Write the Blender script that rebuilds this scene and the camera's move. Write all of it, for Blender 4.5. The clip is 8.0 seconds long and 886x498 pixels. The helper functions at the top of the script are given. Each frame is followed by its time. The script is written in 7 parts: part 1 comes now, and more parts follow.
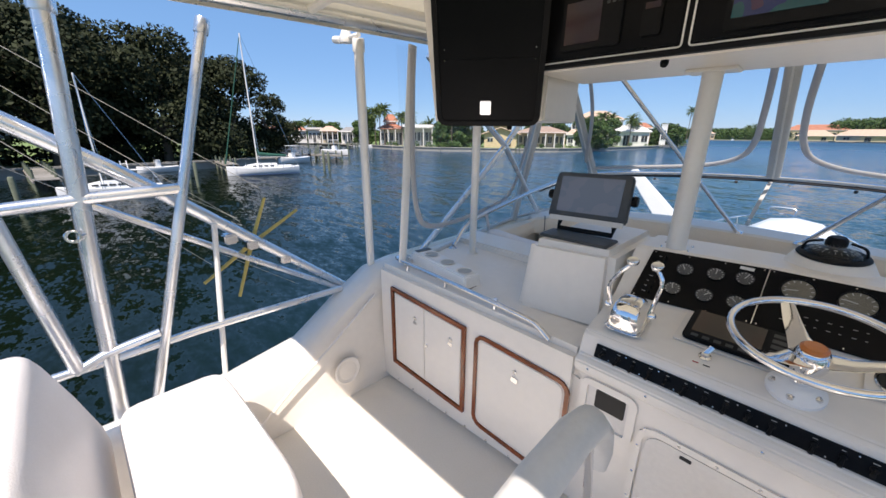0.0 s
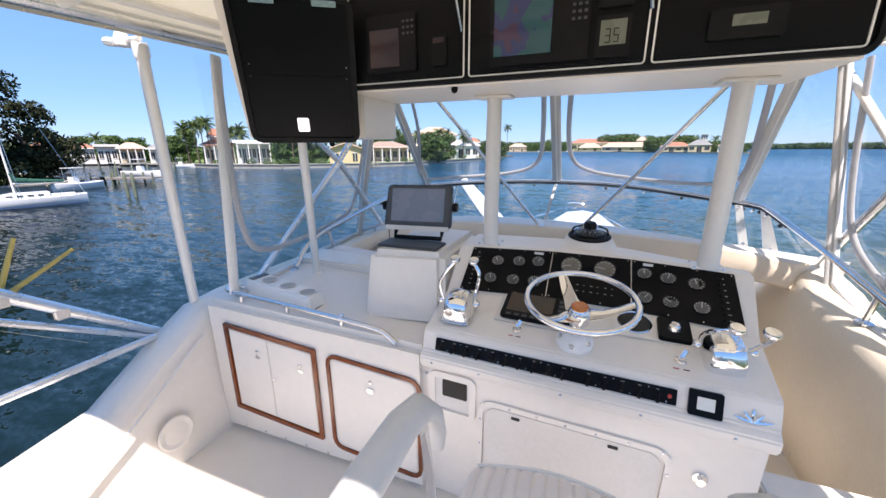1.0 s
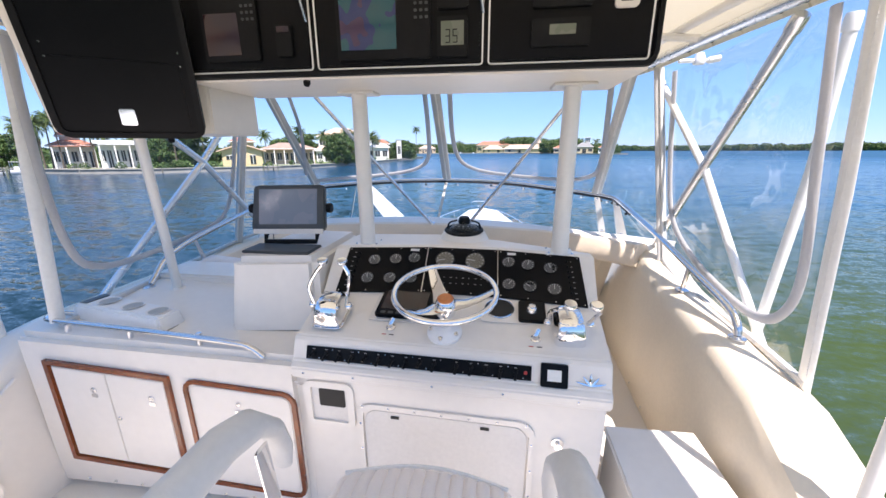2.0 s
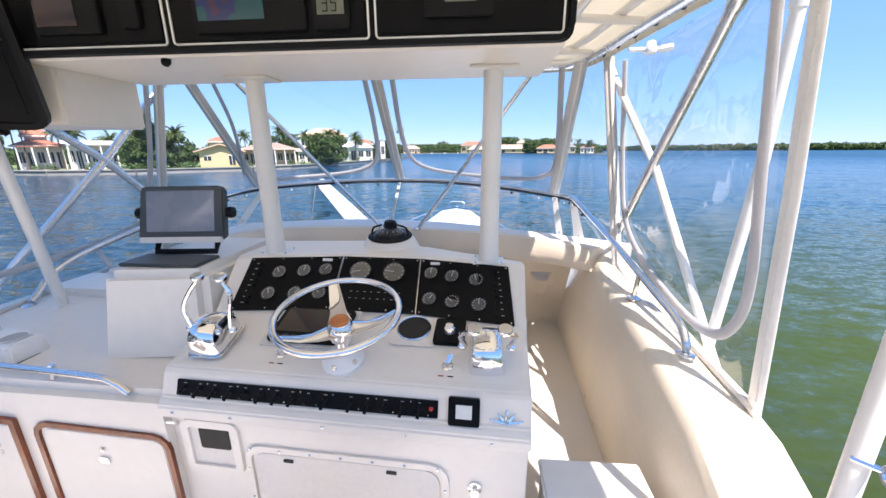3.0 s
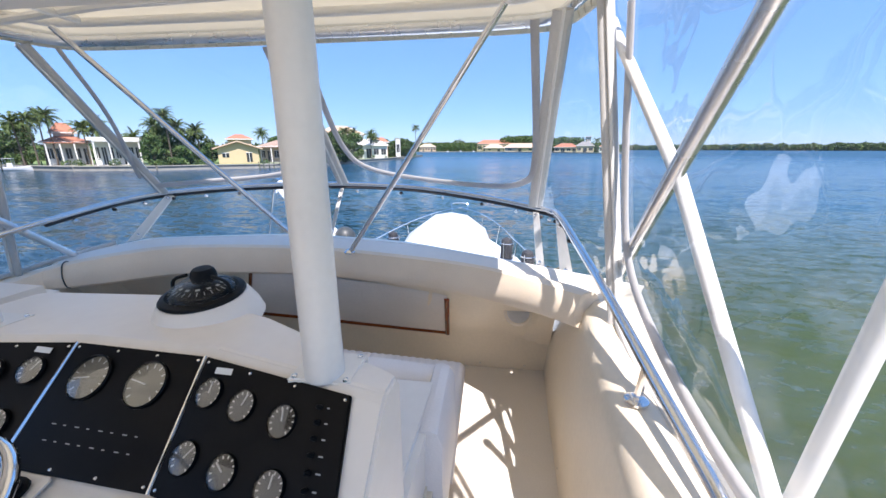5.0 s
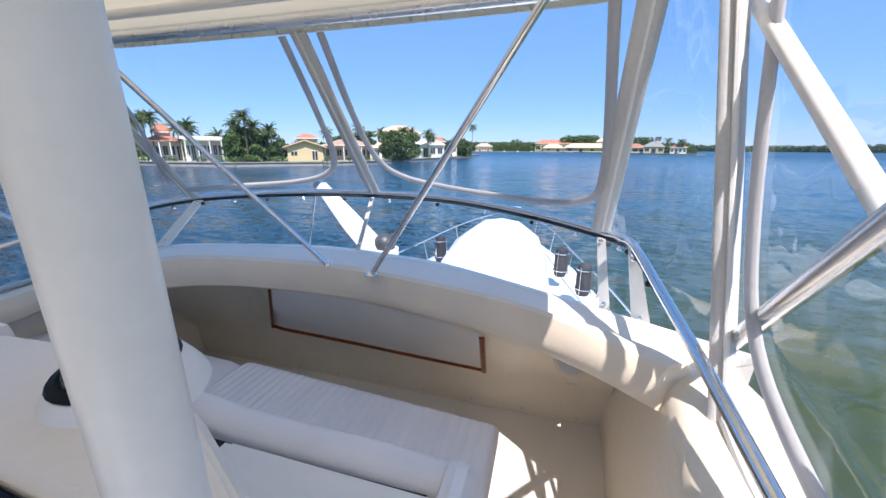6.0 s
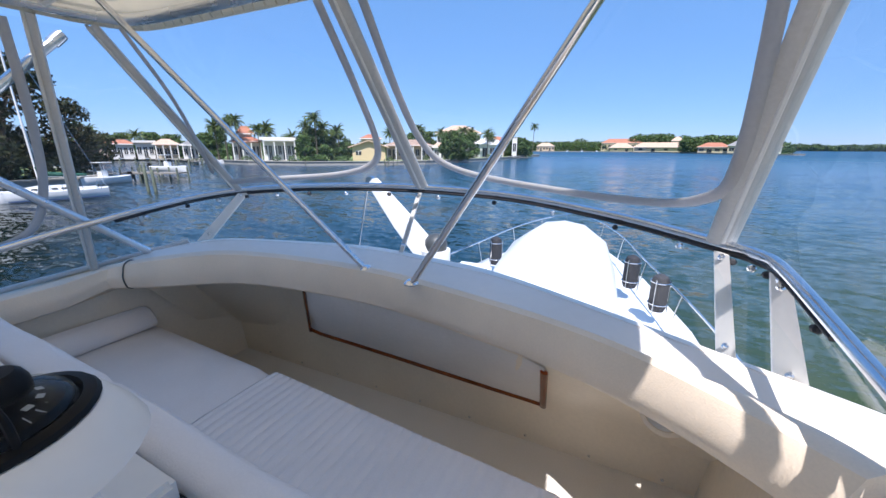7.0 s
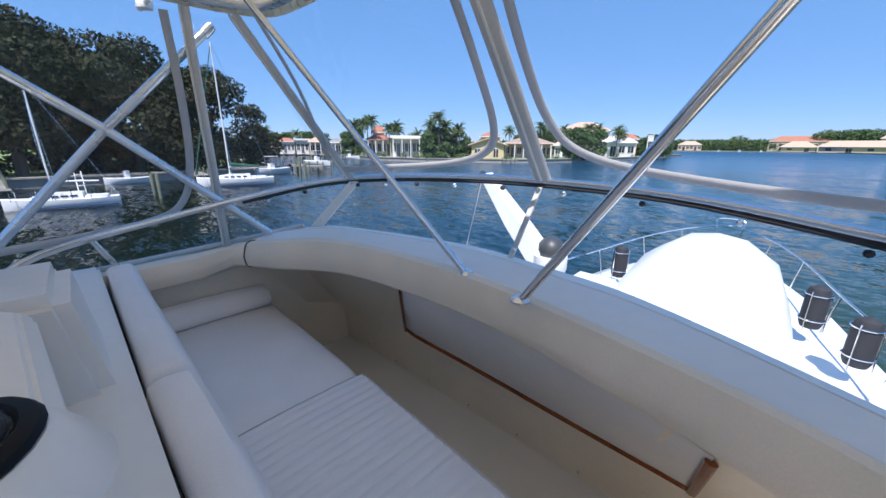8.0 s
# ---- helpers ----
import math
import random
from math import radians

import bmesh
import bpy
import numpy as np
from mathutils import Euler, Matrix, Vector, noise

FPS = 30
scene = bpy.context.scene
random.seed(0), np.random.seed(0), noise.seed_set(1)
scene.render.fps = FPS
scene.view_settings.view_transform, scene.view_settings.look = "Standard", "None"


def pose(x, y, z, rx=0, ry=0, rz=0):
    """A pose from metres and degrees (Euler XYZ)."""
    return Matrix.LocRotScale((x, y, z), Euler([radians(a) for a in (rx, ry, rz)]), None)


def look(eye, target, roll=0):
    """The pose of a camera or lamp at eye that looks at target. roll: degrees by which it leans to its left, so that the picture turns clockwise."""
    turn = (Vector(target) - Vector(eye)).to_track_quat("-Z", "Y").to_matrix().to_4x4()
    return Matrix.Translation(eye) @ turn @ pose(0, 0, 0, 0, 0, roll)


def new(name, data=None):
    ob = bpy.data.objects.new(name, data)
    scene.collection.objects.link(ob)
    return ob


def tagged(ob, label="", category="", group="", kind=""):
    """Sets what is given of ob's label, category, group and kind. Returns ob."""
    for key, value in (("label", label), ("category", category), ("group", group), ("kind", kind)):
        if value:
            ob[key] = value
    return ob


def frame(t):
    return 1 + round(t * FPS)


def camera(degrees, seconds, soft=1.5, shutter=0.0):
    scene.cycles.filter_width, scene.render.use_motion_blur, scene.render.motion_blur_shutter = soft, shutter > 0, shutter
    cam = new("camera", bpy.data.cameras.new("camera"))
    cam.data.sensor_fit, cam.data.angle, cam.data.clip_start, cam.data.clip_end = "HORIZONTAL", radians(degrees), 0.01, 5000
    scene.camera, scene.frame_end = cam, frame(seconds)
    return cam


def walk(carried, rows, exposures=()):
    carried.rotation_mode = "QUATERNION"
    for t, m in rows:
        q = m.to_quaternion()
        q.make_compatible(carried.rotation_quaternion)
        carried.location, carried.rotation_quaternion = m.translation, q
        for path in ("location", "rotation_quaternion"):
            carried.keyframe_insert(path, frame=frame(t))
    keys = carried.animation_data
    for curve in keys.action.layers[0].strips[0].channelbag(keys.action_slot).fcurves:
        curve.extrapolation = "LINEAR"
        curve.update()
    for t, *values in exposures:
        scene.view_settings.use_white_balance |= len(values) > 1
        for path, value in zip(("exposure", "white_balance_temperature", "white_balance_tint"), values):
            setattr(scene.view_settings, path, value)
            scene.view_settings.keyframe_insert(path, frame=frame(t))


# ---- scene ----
cam = camera(101.7, 8.0)
METRES, EYE, TILT, LEAN, TURN = 2.55, 1.55, -17.75, -0.5, 44.0
ROWS = [
    (0.0, 0.0, 0.0, 0.0, -0.0, -0.0, 0.0),
    (0.5, 0.0169, -0.017, -0.003, -11.14, 1.26, 3.98),
    (1.0, 0.0338, -0.0227, -0.0057, -21.95, 0.72, 7.56),
    (1.5, 0.0602, -0.0356, -0.0137, -30.53, -0.36, 9.97),
    (3.0, 0.2365, -0.0506, -0.0333, -37.65, -1.65, 11.81),
    (3.5, 0.3346, -0.0285, -0.0304, -37.98, -1.69, 11.95),
    (4.0, 0.4232, -0.0118, -0.0235, -38.59, -2.0, 11.85),
    (5.5, 0.6082, 0.1224, 0.0139, -31.46, -0.77, 9.77),
    (6.0, 0.6618, 0.1674, 0.0415, -26.92, -0.1, 8.36),
    (6.5, 0.6957, 0.2189, 0.0455, -23.13, 0.44, 7.33),
    (7.0, 0.7192, 0.2793, 0.0521, -18.13, 0.99, 5.95),
    (7.5, 0.7331, 0.337, 0.0564, -9.8, 1.48, 3.21),
    (8.0, 0.7431, 0.395, 0.0646, -0.97, 1.66, 0.33),
]
EXPOSURE = [(0.0, 0.56, 6750, 16), (1.5, 1.08, 6480, 20), (4.0, 1.12, 6450, 20), (5.5, 0.92, 6260, 18), (6.5, 0.82, 6120, 18), (8.0, 0.62, 6060, 17)]
walk(cam, [(t, pose(0, 0, EYE, TILT, LEAN, TURN) @ pose(METRES * x, METRES * y, METRES * z, 90 + pitch, roll, yaw)) for t, x, y, z, yaw, pitch, roll in ROWS], EXPOSURE)

# ---- world and sun ----
SUN_DIR = Vector((0.30, -0.52, 1.0)).normalized()
world = bpy.data.worlds.new("sky")
scene.world = world
world.use_nodes = True
wn = world.node_tree
sky = wn.nodes.new("ShaderNodeTexSky")
sky.sky_type = "NISHITA"
sky.sun_disc = False
sky.sun_elevation = math.asin(SUN_DIR.z)
sky.sun_rotation = math.atan2(SUN_DIR.x, SUN_DIR.y)
sky.air_density, sky.dust_density, sky.ozone_density = 0.9, 0.0, 4.5
sky.altitude = 0
wn.nodes["Background"].inputs["Strength"].default_value = 0.115
clear = wn.nodes.new("ShaderNodeMix")
clear.data_type = "RGBA"
clear.inputs["Factor"].default_value = 0.68
clear.inputs["B"].default_value = (1.05, 2.5, 4.9, 1)
wn.links.new(sky.outputs[0], clear.inputs["A"])
wn.links.new(clear.outputs["Result"], wn.nodes["Background"].inputs["Color"])
sun = new("sun", bpy.data.lights.new("sun", "SUN"))
sun.data.energy, sun.data.angle, sun.data.color = 4.8, radians(0.55), (1.0, 0.95, 0.87)
sun.matrix_basis = look(SUN_DIR * 60, (0, 0, 0))

# ---- materials ----
def mat(name, base, rough=0.5, metal=0.0, vary=0.06, scale=3.0, fine=60.0, bump=0.0, bump_scale=None, coat=0.0, per_object=0.0, second=None, second_amount=0.5, spec=0.5):
    m = bpy.data.materials.new(name)
    m.use_nodes = True
    nt = m.node_tree
    p = nt.nodes["Principled BSDF"]
    p.inputs["Roughness"].default_value, p.inputs["Metallic"].default_value = rough, metal
    p.inputs["Coat Weight"].default_value = coat
    p.inputs["Specular IOR Level"].default_value = spec
    tc = nt.nodes.new("ShaderNodeTexCoord")
    big, small = nt.nodes.new("ShaderNodeTexNoise"), nt.nodes.new("ShaderNodeTexNoise")
    big.inputs["Scale"].default_value, small.inputs["Scale"].default_value = scale, fine
    big.inputs["Detail"].default_value = 5
    for n in (big, small):
        nt.links.new(tc.outputs["Object"], n.inputs["Vector"])
    add = nt.nodes.new("ShaderNodeMath"); add.operation = "ADD"
    nt.links.new(big.outputs["Fac"], add.inputs[0])
    sc = nt.nodes.new("ShaderNodeMath"); sc.operation = "MULTIPLY"; sc.inputs[1].default_value = 0.5
    nt.links.new(small.outputs["Fac"], sc.inputs[0])
    nt.links.new(sc.outputs[0], add.inputs[1])
    rng = nt.nodes.new("ShaderNodeMapRange")
    rng.inputs["From Min"].default_value, rng.inputs["From Max"].default_value = 0.45, 1.05
    nt.links.new(add.outputs[0], rng.inputs["Value"])
    mix = nt.nodes.new("ShaderNodeMix"); mix.data_type = "RGBA"
    b = Vector(base)
    lo = b * (1 - vary * 2)
    hi = Vector([min(c, 0.95) for c in b * (1 + vary)])
    if second:
        lo = b * (1 - second_amount) + Vector(second) * second_amount
    mix.inputs["A"].default_value, mix.inputs["B"].default_value = (*lo, 1), (*hi, 1)
    nt.links.new(rng.outputs["Result"], mix.inputs["Factor"])
    out = mix.outputs["Result"]
    if per_object:
        oi = nt.nodes.new("ShaderNodeObjectInfo")
        hs = nt.nodes.new("ShaderNodeHueSaturation")
        mr = nt.nodes.new("ShaderNodeMapRange")
        mr.inputs["To Min"].default_value, mr.inputs["To Max"].default_value = 1 - per_object, 1 + per_object
        nt.links.new(oi.outputs["Random"], mr.inputs["Value"])
        nt.links.new(mr.outputs["Result"], hs.inputs["Value"])
        nt.links.new(out, hs.inputs["Color"])
        out = hs.outputs["Color"]
    nt.links.new(out, p.inputs["Base Color"])
    rr = nt.nodes.new("ShaderNodeMapRange")
    rr.inputs["To Min"].default_value, rr.inputs["To Max"].default_value = max(rough - 0.06, 0.02), min(rough + 0.08, 1)
    nt.links.new(big.outputs["Fac"], rr.inputs["Value"])
    nt.links.new(rr.outputs["Result"], p.inputs["Roughness"])
    if bump:
        bn = nt.nodes.new("ShaderNodeTexNoise")
        bn.inputs["Scale"].default_value, bn.inputs["Detail"].default_value = bump_scale or fine, 4
        nt.links.new(tc.outputs["Object"], bn.inputs["Vector"])
        bp = nt.nodes.new("ShaderNodeBump")
        bp.inputs["Strength"].default_value, bp.inputs["Distance"].default_value = bump, 0.01
        nt.links.new(bn.outputs["Fac"], bp.inputs["Height"])
        nt.links.new(bp.outputs["Normal"], p.inputs["Normal"])
    return m


GEL = mat("white_gelcoat", (0.825, 0.772, 0.703), 0.32, vary=0.03, scale=2.0, fine=25, bump=0.04, bump_scale=14)
# greyer copy of the white gelcoat, its shade kept in the base colour
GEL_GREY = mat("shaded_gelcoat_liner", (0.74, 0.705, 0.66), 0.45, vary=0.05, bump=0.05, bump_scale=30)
CREAM = mat("cream_gelcoat", (0.80, 0.70, 0.55), 0.42, vary=0.05, scale=2.5, bump=0.05, bump_scale=20)
FLOOR = mat("nonskid_deck", (0.81, 0.75, 0.66), 0.62, vary=0.05, scale=1.5, fine=130, bump=0.35, bump_scale=260)
VINYL = mat("white_vinyl", (0.82, 0.765, 0.73), 0.45, vary=0.04, scale=4, fine=180, bump=0.12, bump_scale=220)
VINYL_CREAM = mat("cream_vinyl", (0.81, 0.69, 0.54), 0.45, vary=0.05, scale=4, fine=160, bump=0.14, bump_scale=200)
CANVAS = mat("off_white_canvas", (0.76, 0.72, 0.62), 0.8, vary=0.05, scale=2, fine=200, bump=0.2, bump_scale=300)


def let_light_through(m, colour, share):
    """Cloth that glows faintly where the sun stands on its other side."""
    nt = m.node_tree
    tl, mx = nt.nodes.new("ShaderNodeBsdfTranslucent"), nt.nodes.new("ShaderNodeMixShader")
    tl.inputs[0].default_value, mx.inputs[0].default_value = (*colour, 1), share
    nt.links.new(nt.nodes["Principled BSDF"].outputs[0], mx.inputs[1]); nt.links.new(tl.outputs[0], mx.inputs[2])
    nt.links.new(mx.outputs[0], nt.nodes["Material Output"].inputs["Surface"])


let_light_through(CANVAS, (0.80, 0.75, 0.64), 0.55)
STRIP = mat("vinyl_zip_border", (0.60, 0.59, 0.57), 0.4, vary=0.08, fine=90, bump=0.1)
BORDER = mat("rolled_clear_border", (0.68, 0.67, 0.66), 0.3, vary=0.08, fine=90, bump=0.1)
let_light_through(BORDER, (0.6, 0.6, 0.63), 0.4)
CHROME = mat("chrome", (0.86, 0.86, 0.87), 0.07, 1.0, vary=0.03)
STEEL = mat("stainless_rail", (0.75, 0.75, 0.76), 0.16, 1.0, vary=0.05, fine=120)
ALU = mat("polished_aluminium", (0.80, 0.81, 0.83), 0.26, 0.9, vary=0.06, scale=5, fine=150)
PAINT = mat("white_painted_pipe", (0.81, 0.785, 0.74), 0.3, vary=0.03, scale=5)
BLACK = mat("black_panel", (0.005, 0.005, 0.006), 0.3, vary=0.2, fine=90, spec=0.12)
BLACK_MATT = mat("black_plastic", (0.009, 0.009, 0.010), 0.5, vary=0.2, spec=0.15)
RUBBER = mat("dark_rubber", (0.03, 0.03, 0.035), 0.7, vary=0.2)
DGREY = mat("charcoal_housing", (0.055, 0.06, 0.062), 0.45, vary=0.1)
GREY_PLASTIC = mat("grey_vinyl_arm", (0.62, 0.61, 0.58), 0.4, vary=0.05, bump=0.08, bump_scale=150)
TEAK = mat("varnished_teak", (0.23, 0.050, 0.008), 0.22, vary=0.2, scale=6, fine=70, coat=0.25, second=(0.08, 0.020, 0.006), second_amount=0.85)
DIAL = mat("dial_face", (0.13, 0.13, 0.125), 0.5, vary=0.15)
DIAL_TAN = mat("tan_dial_face", (0.24, 0.22, 0.17), 0.5, vary=0.15)
FADED = mat("faded_print", (0.42, 0.42, 0.40), 0.6)
PLASTIC = mat("white_plastic", (0.86, 0.85, 0.83), 0.35, vary=0.03, fine=40)
PRINT = mat("white_print", (0.75, 0.75, 0.72), 0.6)
PIPING = mat("white_piping", (0.82, 0.81, 0.78), 0.35)
WOOD_KNOB = mat("orange_hub_cap", (0.55, 0.16, 0.03), 0.3, vary=0.12, coat=0.4)
SPEAKER = mat("white_speaker_grille", (0.7, 0.69, 0.66), 0.6, bump=0.5, bump_scale=400)
YELLOW = mat("weathered_yellow_paint", (0.55, 0.42, 0.11), 0.5, vary=0.15)
ROPE = mat("pale_rope", (0.5, 0.47, 0.4), 0.8)
# near-black colour standing for the shade inside holes and slots
HOLE = mat("recess_shade", (0.01, 0.01, 0.01), 0.6)
RED = mat("red_lamp", (0.5, 0.04, 0.03), 0.3)


def screen_mat(name, cols, glow):
    m = bpy.data.materials.new(name)
    m.use_nodes = True
    nt = m.node_tree
    p = nt.nodes["Principled BSDF"]
    p.inputs["Roughness"].default_value = 0.12
    tc = nt.nodes.new("ShaderNodeTexCoord")
    n = nt.nodes.new("ShaderNodeTexNoise"); n.inputs["Scale"].default_value = 9.0
    r = nt.nodes.new("ShaderNodeValToRGB")
    r.color_ramp.interpolation = "CONSTANT"
    r.color_ramp.elements[0].color, r.color_ramp.elements[1].color = (*cols[0], 1), (*cols[1], 1)
    r.color_ramp.elements[1].position = 0.5
    if len(cols) > 2:
        r.color_ramp.elements.new(0.62).color = (*cols[2], 1)
    nt.links.new(tc.outputs["Object"], n.inputs["Vector"])
    nt.links.new(n.outputs["Fac"], r.inputs["Fac"])
    nt.links.new(r.outputs[0], p.inputs["Base Color"])
    nt.links.new(r.outputs[0], p.inputs["Emission Color"])
    p.inputs["Emission Strength"].default_value = glow
    return m


SCREEN_PLOT = screen_mat("plotter_screen", ((0.006, 0.035, 0.04), (0.010, 0.015, 0.05), (0.025, 0.014, 0.03)), 0.4)
SCREEN_DIM = screen_mat("dim_screen", ((0.012, 0.006, 0.012), (0.02, 0.008, 0.010)), 0.2)
SCREEN_GREY = screen_mat("grey_screen", ((0.13, 0.15, 0.18), (0.15, 0.16, 0.19)), 0.1)
SCREEN_LCD = screen_mat("lcd_screen", ((0.10, 0.115, 0.085), (0.12, 0.13, 0.10)), 0.1)
SCREEN_OFF = screen_mat("dark_screen", ((0.015, 0.01, 0.01), (0.03, 0.012, 0.01)), 0.05)


def clear_mat(name, tint, gloss, rough, wave=0.0, haze=0.0, painted_reflections=False, power=3.0, floor_=0.0):
    m = bpy.data.materials.new(name)
    m.use_nodes = True
    nt = m.node_tree
    nt.nodes.remove(nt.nodes["Principled BSDF"])
    out = nt.nodes["Material Output"]
    tr, gl, mx = nt.nodes.new("ShaderNodeBsdfTransparent"), nt.nodes.new("ShaderNodeBsdfGlossy"), nt.nodes.new("ShaderNodeMixShader")
    tr.inputs[0].default_value = (*tint, 1)
    gl.inputs["Roughness"].default_value = rough
    fr = nt.nodes.new("ShaderNodeLayerWeight"); fr.inputs["Blend"].default_value = 0.5
    pw = nt.nodes.new("ShaderNodeMath"); pw.operation = "POWER"; pw.inputs[1].default_value = power
    nt.links.new(fr.outputs["Facing"], pw.inputs[0])
    mu = nt.nodes.new("ShaderNodeMath"); mu.operation = "MULTIPLY_ADD"; mu.inputs[1].default_value, mu.inputs[2].default_value = gloss, floor_
    mu.use_clamp = True
    nt.links.new(pw.outputs[0], mu.inputs[0])
    nt.links.new(mu.outputs[0], mx.inputs[0])
    if wave:
        tc, nz, bp = nt.nodes.new("ShaderNodeTexCoord"), nt.nodes.new("ShaderNodeTexNoise"), nt.nodes.new("ShaderNodeBump")
        nz.inputs["Scale"].default_value, nz.inputs["Detail"].default_value = 3.5, 2
        bp.inputs["Strength"].default_value, bp.inputs["Distance"].default_value = wave, 0.04
        nt.links.new(tc.outputs["Object"], nz.inputs["Vector"]); nt.links.new(nz.outputs["Fac"], bp.inputs["Height"])
        nt.links.new(bp.outputs["Normal"], gl.inputs["Normal"])
    nt.links.new(tr.outputs[0], mx.inputs[1]); nt.links.new(gl.outputs[0], mx.inputs[2])
    last = mx.outputs[0]
    if haze:
        df, mh = nt.nodes.new("ShaderNodeBsdfDiffuse"), nt.nodes.new("ShaderNodeMixShader")
        df.inputs[0].default_value = (0.8, 0.82, 0.85, 1)
        milky = df
        if painted_reflections:
            tl, milky = nt.nodes.new("ShaderNodeBsdfTranslucent"), nt.nodes.new("ShaderNodeMixShader")
            tl.inputs[0].default_value = (0.85, 0.87, 0.90, 1)
            nt.links.new(df.outputs[0], milky.inputs[1]); nt.links.new(tl.outputs[0], milky.inputs[2])
        tc2, n2, rg = nt.nodes.new("ShaderNodeTexCoord"), nt.nodes.new("ShaderNodeTexNoise"), nt.nodes.new("ShaderNodeMapRange")
        n2.inputs["Scale"].default_value = 2.2
        n2.inputs["Detail"].default_value = 6
        rg.inputs["From Min"].default_value, rg.inputs["From Max"].default_value = 0.35, 0.75
        rg.inputs["To Min"].default_value, rg.inputs["To Max"].default_value = haze * 0.4, haze * 1.8
        nt.links.new(tc2.outputs["Object"], n2.inputs["Vector"]); nt.links.new(n2.outputs["Fac"], rg.inputs["Value"])
        fog = rg.outputs["Result"]
        if painted_reflections:
            # milky patches low on the sheet paint in the sunlit deck's reflections
            n3, r3, mp3, r4, m3, a3 = (nt.nodes.new("ShaderNode" + k) for k in ("TexNoise", "MapRange", "SeparateXYZ", "MapRange", "Math", "Math"))
            n3.inputs["Scale"].default_value, n3.inputs["Detail"].default_value = 5.5, 2
            n3.inputs["Distortion"].default_value = 0.8
            r3.inputs["From Min"].default_value, r3.inputs["From Max"].default_value, r3.inputs["To Max"].default_value = 0.53, 0.63, 0.10
            r4.inputs["From Min"].default_value, r4.inputs["From Max"].default_value = 0.68, 0.55
            m3.operation = "MULTIPLY"
            nt.links.new(tc2.outputs["Object"], n3.inputs["Vector"]); nt.links.new(tc2.outputs["Object"], mp3.inputs[0])
            nt.links.new(n3.outputs["Fac"], r3.inputs["Value"]); nt.links.new(mp3.outputs["Z"], r4.inputs["Value"])
            nt.links.new(r3.outputs["Result"], m3.inputs[0]); nt.links.new(r4.outputs["Result"], m3.inputs[1])
            nt.links.new(m3.outputs[0], a3.inputs[0]); nt.links.new(fog, a3.inputs[1])
            fog = a3.outputs[0]
        nt.links.new(fog, mh.inputs[0])
        nt.links.new(last, mh.inputs[1]); nt.links.new(milky.outputs[0], mh.inputs[2])
        last = mh.outputs[0]
    nt.links.new(last, out.inputs["Surface"])
    return m


CLEAR = clear_mat("clear_vinyl", (0.95, 0.97, 0.98), 0.9, 0.02, 0.2, 0.03, power=4.5, floor_=0.03)
# side curtain sheet: deck reflections mixed in as milky patches
CLEAR_REFLECTIONS = clear_mat("clear_vinyl_milky_reflections", (0.95, 0.97, 0.98), 0.95, 0.015, 0.3, 0.035, True, power=3.2, floor_=0.07)
ACRYLIC = clear_mat("clear_acrylic", (0.95, 0.97, 0.97), 0.3, 0.02, 0.0, 0.02)
LENS = clear_mat("gauge_glass", (0.97, 0.97, 0.97), 1.0, 0.03, power=1.9)


